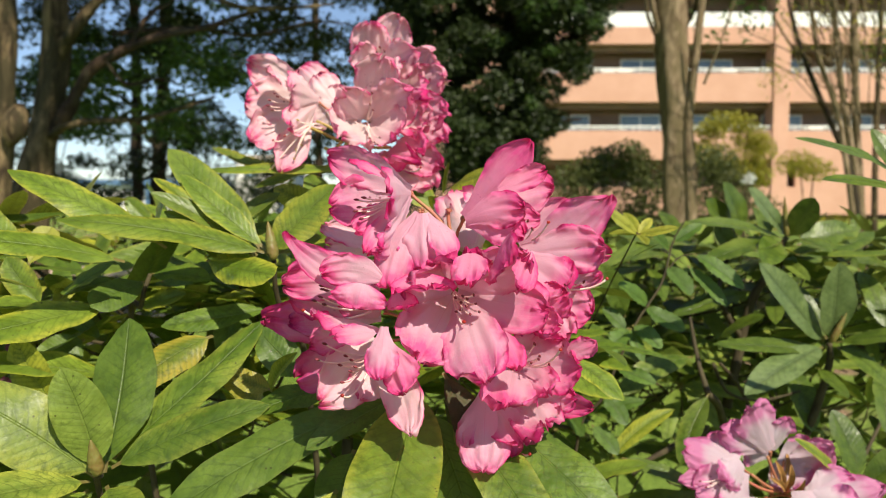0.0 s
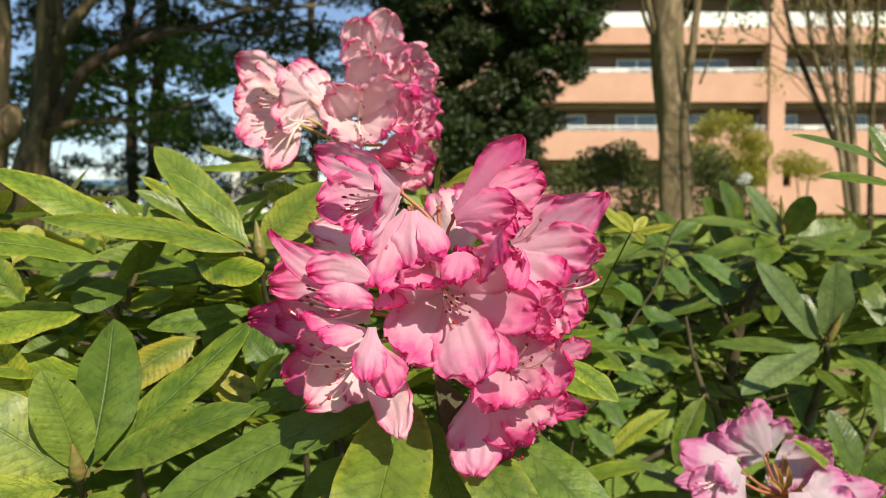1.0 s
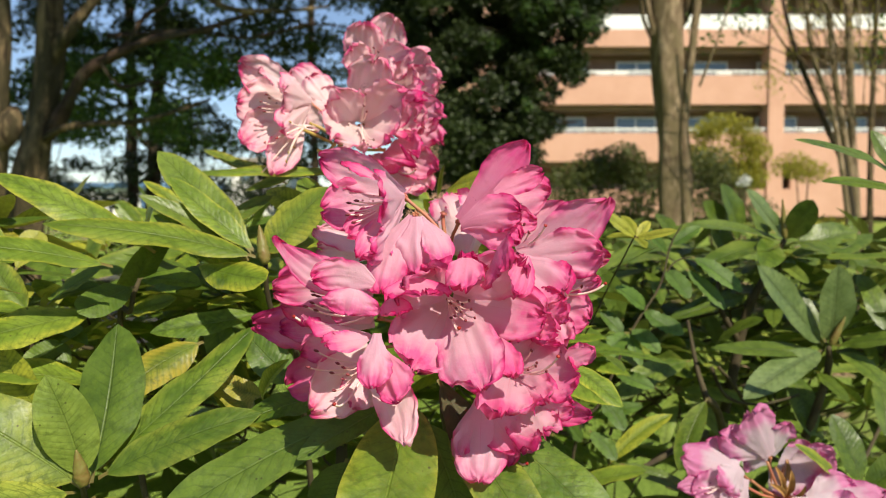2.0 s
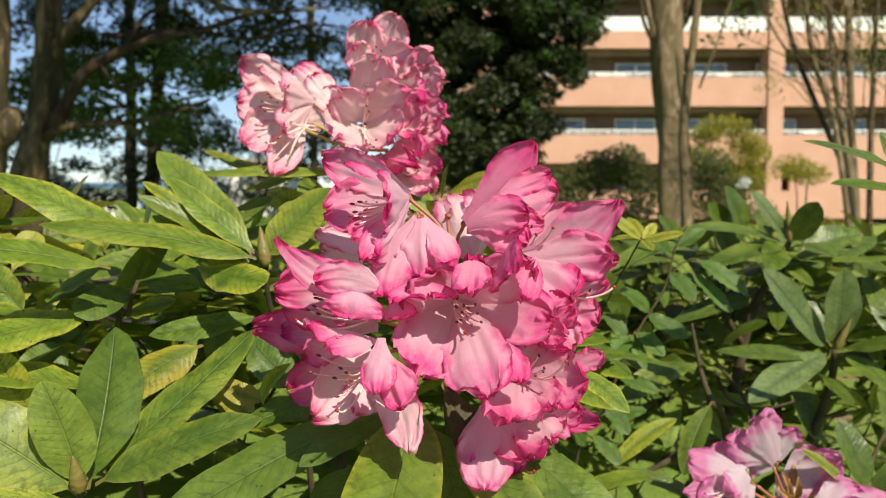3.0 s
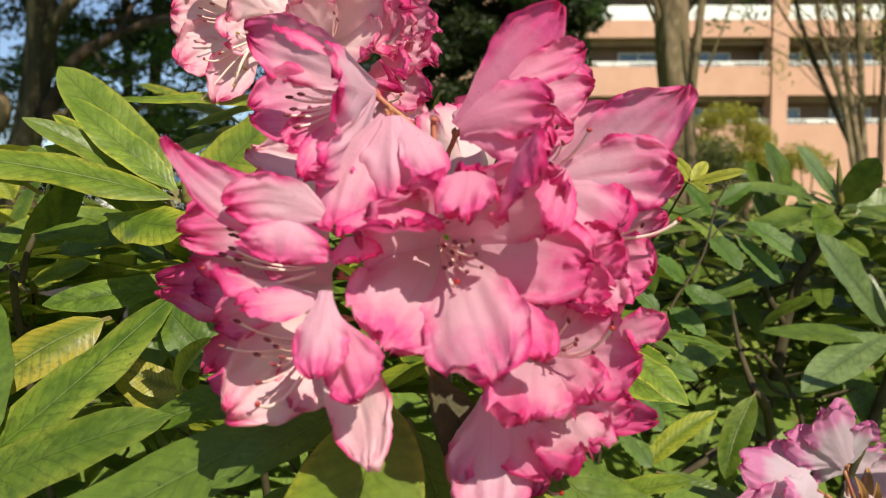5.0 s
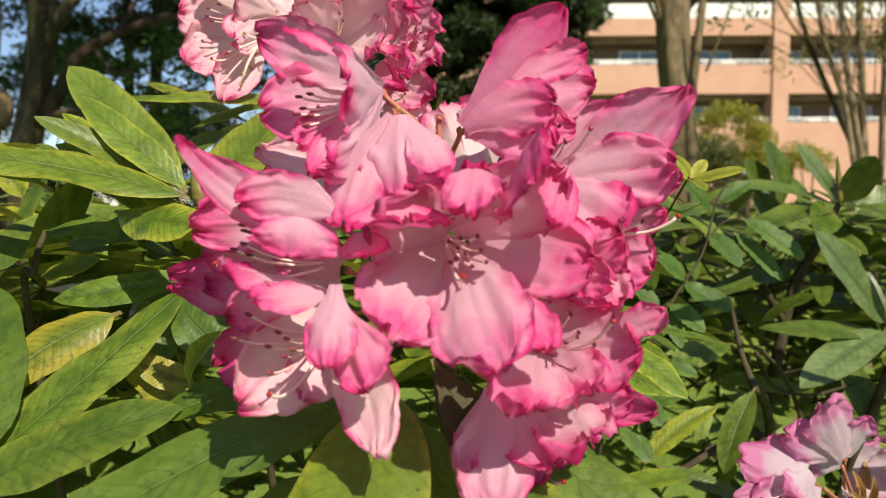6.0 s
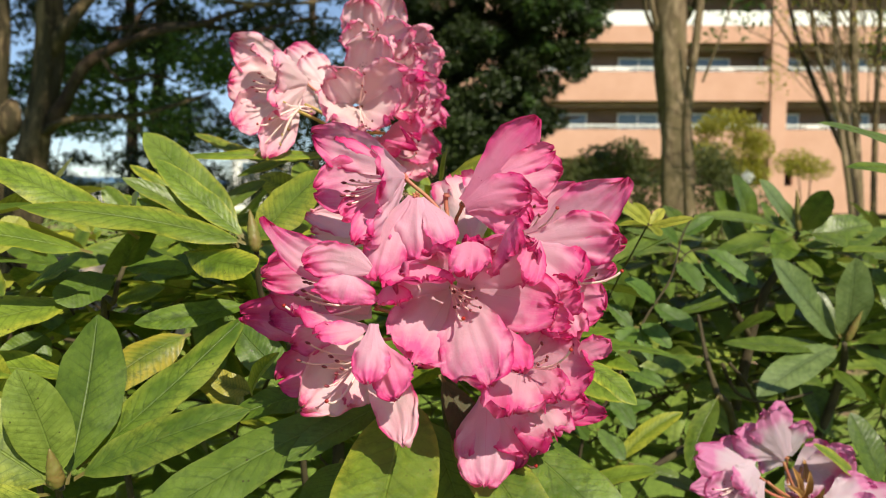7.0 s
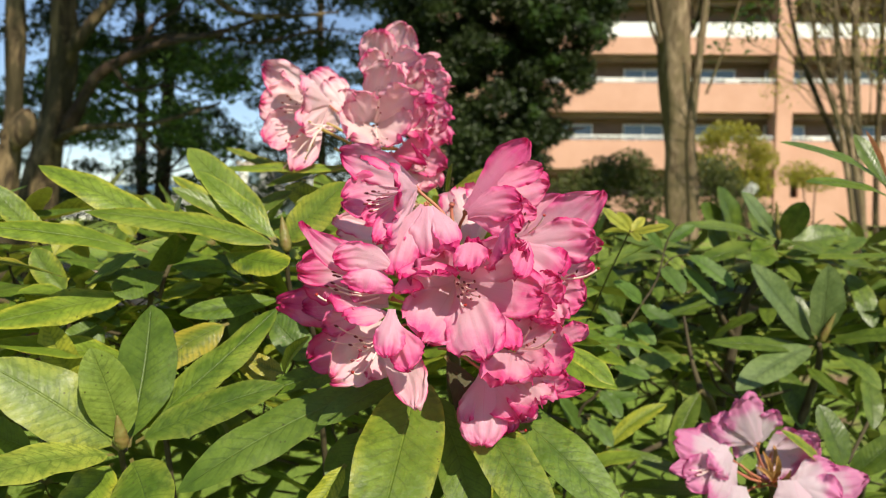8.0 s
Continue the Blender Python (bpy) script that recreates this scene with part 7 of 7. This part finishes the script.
dleaf((0.4540, 0.9800, 1.0312), (0.4510, 0.9200, 0.9648), 0.035, FACE)
branch(dark, [(0.4611, 0.9050, 1.0767), (0.4632, 0.9200, 1.0225), (0.42, 0.95, 0.8), (0.44, 1.0, 0.4), (0.45, 1.05, 0.0)], 0.004, 0.014)
branch(dark, [(0.4373, 0.9750, 1.2009), (0.4199, 0.9800, 1.1594), (0.3928, 1.0000, 1.0652), (0.36, 1.0, 0.75), (0.42, 1.04, 0.0)], 0.004, 0.014)
branch(dark, [(0.3928, 1.0000, 1.0652), (0.3585, 0.9900, 1.1277), (0.3888, 1.0200, 1.1947)], 0.006, 0.003)
branch(dark, [(0.2980, 0.8500, 1.0309), (0.2971, 0.8800, 1.0579), (0.2918, 0.9000, 1.1097)], 0.005, 0.0025)
branch(dark, [(0.2980, 0.8500, 1.0309), (0.3371, 0.9000, 0.9697), (0.4, 1.0, 0.7), (0.45, 1.05, 0.0)], 0.005, 0.01)
branch(dark, [(0.3902, 0.6400, 1.2573), (0.4314, 0.6800, 1.2007), (0.50, 0.8, 0.8), (0.5, 1.05, 0.0)], 0.004, 0.012)
branch(dark, [(0.4138, 0.7400, 0.9646), (0.4583, 0.7800, 0.9815), (0.5, 0.9, 0.8)], 0.003, 0.005)
branch(dark, [(0.3278, 0.9200, 1.0500), (0.3465, 0.9200, 1.0144), (0.3899, 0.9300, 1.0014), (0.4488, 0.9500, 1.0080)], 0.003, 0.002)
branch(dark, [(0.3716, 0.9500, 0.8955), (0.3919, 0.9500, 0.9555), (0.3719, 0.9400, 1.0097), (0.3398, 0.9300, 1.0481)], 0.004, 0.003)
branch(dark, [(0.2170, 0.8600, 0.9329), (0.2526, 0.8700, 0.9573), (0.3093, 0.9000, 0.9695), (0.3701, 0.9500, 0.9478)], 0.003, 0.004)
branch(dark, [(0.4987, 0.9000, 0.9286), (0.5291, 0.9200, 0.9655), (0.5602, 0.9400, 1.0040)], 0.003, 0.003)
branch(dark, [(0.1588, 0.7400, 0.9742), (0.2207, 0.8000, 0.9729), (0.3160, 0.9000, 0.9766)], 0.003, 0.005)

rng = random.Random(71)
for k in range(34):
    p = Vector((rng.uniform(0.2, 0.62), rng.uniform(0.9, 1.25), rng.uniform(0.68, 1.02)))
    q = p + Vector((rng.uniform(-0.12, 0.12), rng.uniform(-0.04, 0.08), rng.uniform(-0.02, 0.12)))
    bow = Vector((rng.uniform(-0.03, 0.03), 0, rng.uniform(-0.05, 0.02)))
    part("twig", *tube(bezier(p, p.lerp(q, 0.3) + bow, p.lerp(q, 0.7) + bow * 0.6, q, 8), [0.0022 - 0.00012 * i for i in range(9)], 6), TWIG, dark)

# ---------------- the toothed-leaved sapling ----------------
sapling = thing("toothed_sapling", (0.24, 0.86, 0), "thin sapling with small bright green toothed leaves", "sapling")
stem = [(0.2518, 0.8000, 1.2256), (0.2401, 0.8000, 1.2040), (0.2260, 0.7900, 1.1618), (0.1972, 0.7800, 1.1201), (0.1634, 0.7700, 1.0491), (0.1363, 0.7800, 0.9787), (0.12, 0.82, 0.6), (0.2, 0.86, 0.0)]
branch(sapling, stem, 0.0009, 0.003, "stem")
for base, tip, w in (((0.2372, 0.8000, 1.1948), (0.2095, 0.7900, 1.2225), 0.012), ((0.2345, 0.8000, 1.1793), (0.2505, 0.7700, 1.1520), 0.020), ((0.2619, 0.8000, 1.1919), (0.3037, 0.7700, 1.1584), 0.020), ((0.2560, 0.8000, 1.1795), (0.2912, 0.7800, 1.1391), 0.016), ((0.1912, 0.7800, 1.1171), (0.1527, 0.7500, 1.0939), 0.020), ((0.1942, 0.7800, 1.1201), (0.2193, 0.7600, 1.0996), 0.018), ((0.1930, 0.7800, 1.1171), (0.2007, 0.7600, 1.0864), 0.013), ((0.2144, 0.7900, 1.1372), (0.1761, 0.7700, 1.1633), 0.02), ((0.2083, 0.7900, 1.1371), (0.2454, 0.7700, 1.1161), 0.02), ((0.1769, 0.7800, 1.0774), (0.2142, 0.7600, 1.0639), 0.016), ((0.1634, 0.7700, 1.0491), (0.1832, 0.7500, 1.0245), 0.018), ((0.1520, 0.7700, 1.0186), (0.1751, 0.7500, 0.9947), 0.018), ((0.2401, 0.8000, 1.2040), (0.2703, 0.8000, 1.2227), 0.014), ((0.1883, 0.7800, 1.1140), (0.1657, 0.7900, 1.1368), 0.016), ((0.1480, 0.7800, 1.0035), (0.1201, 0.7600, 1.0451), 0.018), ((0.1567, 0.7800, 1.0282), (0.2054, 0.7700, 1.0434), 0.016)):
    leaf(sapling, base, tip, w, (0, -0.8, 0.7), 0.05, 0.2, LEAF_SAP, 1.0, 0.0, 0.07)
branch(sapling, [(0.2260, 0.7900, 1.1618), (0.2436, 0.8000, 1.1856), (0.2619, 0.8000, 1.1919)], 0.001, 0.001, "twig")

# ---------------- leafy inside of the shrubs ----------------
def whorls(owner, mat, count, spot, size, seed, single=38, groups=5):
    """Whorls of leaves deeper in a shrub: a few leaf shapes, each used many times."""
    rng = random.Random(seed)
    kinds = []
    for k in range(groups):
        w = rng.uniform(0.2, 0.27) * size
        v, f, uv = leaf_shape((0, 0, 0), (0, size, -0.1 * size), w, (0, 0, 1), rng.uniform(0.02, 0.1), rng.uniform(-0.1, 0.2), seed + k, 1.0, 0.0, 10, 6)
        kinds.append((mesh("leaf", v, f, mat, uv), v, f, uv))
    rest_v, rest_f, rest_uv = [], [], []
    home = HOME[owner.name]
    for turn_no in range(count):
        c = Vector(spot(rng))
        tilt = Euler((rng.uniform(-0.5, 0.3), rng.uniform(-0.5, 0.5), rng.uniform(0, 6.28)))
        n = rng.randint(5, 8)
        for k in range(n):
            turn = tilt.to_matrix().to_4x4() @ Euler((rng.uniform(-0.25, 0.55), rng.uniform(-0.3, 0.3), 6.28 * k / n + rng.uniform(-0.2, 0.2))).to_matrix().to_4x4()
            m = Matrix.Translation(c) @ turn @ Matrix.Scale(rng.uniform(0.7, 1.1), 4)
            shape, v, f, uv = kinds[rng.randrange(groups)]
            if turn_no < single:
                ob = new("leaf", shape)
                ob.parent = owner
                ob.matrix_basis = Matrix.Translation(-home) @ m
            else:
                rest_f += [[q + len(rest_v) for q in face] for face in f]
                rest_v += [m @ p for p in v]
                rest_uv += uv
        stalk = bezier(c, c + Vector((0, 0.01, -0.03)), c + Vector((rng.uniform(-0.06, 0.06), 0.05, -0.06)), c + Vector((rng.uniform(-0.14, 0.14), 0.12, -0.10)), 6)
        part("twig", *tube(stalk, [0.001 + 0.00015 * i for i in range(7)], 6), TWIG, owner)
    if rest_v:
        tagged(part("leaf_mass", rest_v, rest_f, mat, owner, uvs=rest_uv), kind="stuff")


def left_spot(rng):
    y = 0.62 + 0.75 * rng.random() ** 1.3
    x = rng.uniform(-0.68, 0.14) * (0.5 + 0.65 * y)
    top = 1.235 - 0.05 * rng.random() - (0.03 if x > -0.08 else 0)
    return (x, y, top - 0.42 * rng.random() ** 1.3)


def right_spot(rng):
    y = 0.98 + 0.8 * rng.random() ** 1.2
    x = rng.uniform(0.08, 0.68) * (0.1 + y)
    low = 0.22 if rng.random() < 0.55 else 0.55
    return (x, y, 1.20 - 0.03 * rng.random() - low * rng.random())


# most inner whorls take the darker green to deepen the shade inside
whorls(shrub, LEAF_MID, 130, left_spot, 0.12, 300)
whorls(shrub, LEAF, 65, left_spot, 0.12, 320)
whorls(dark, LEAF_DARK, 205, right_spot, 0.105, 400)
whorls(dark, LEAF_FRESH, 80, right_spot, 0.105, 420)
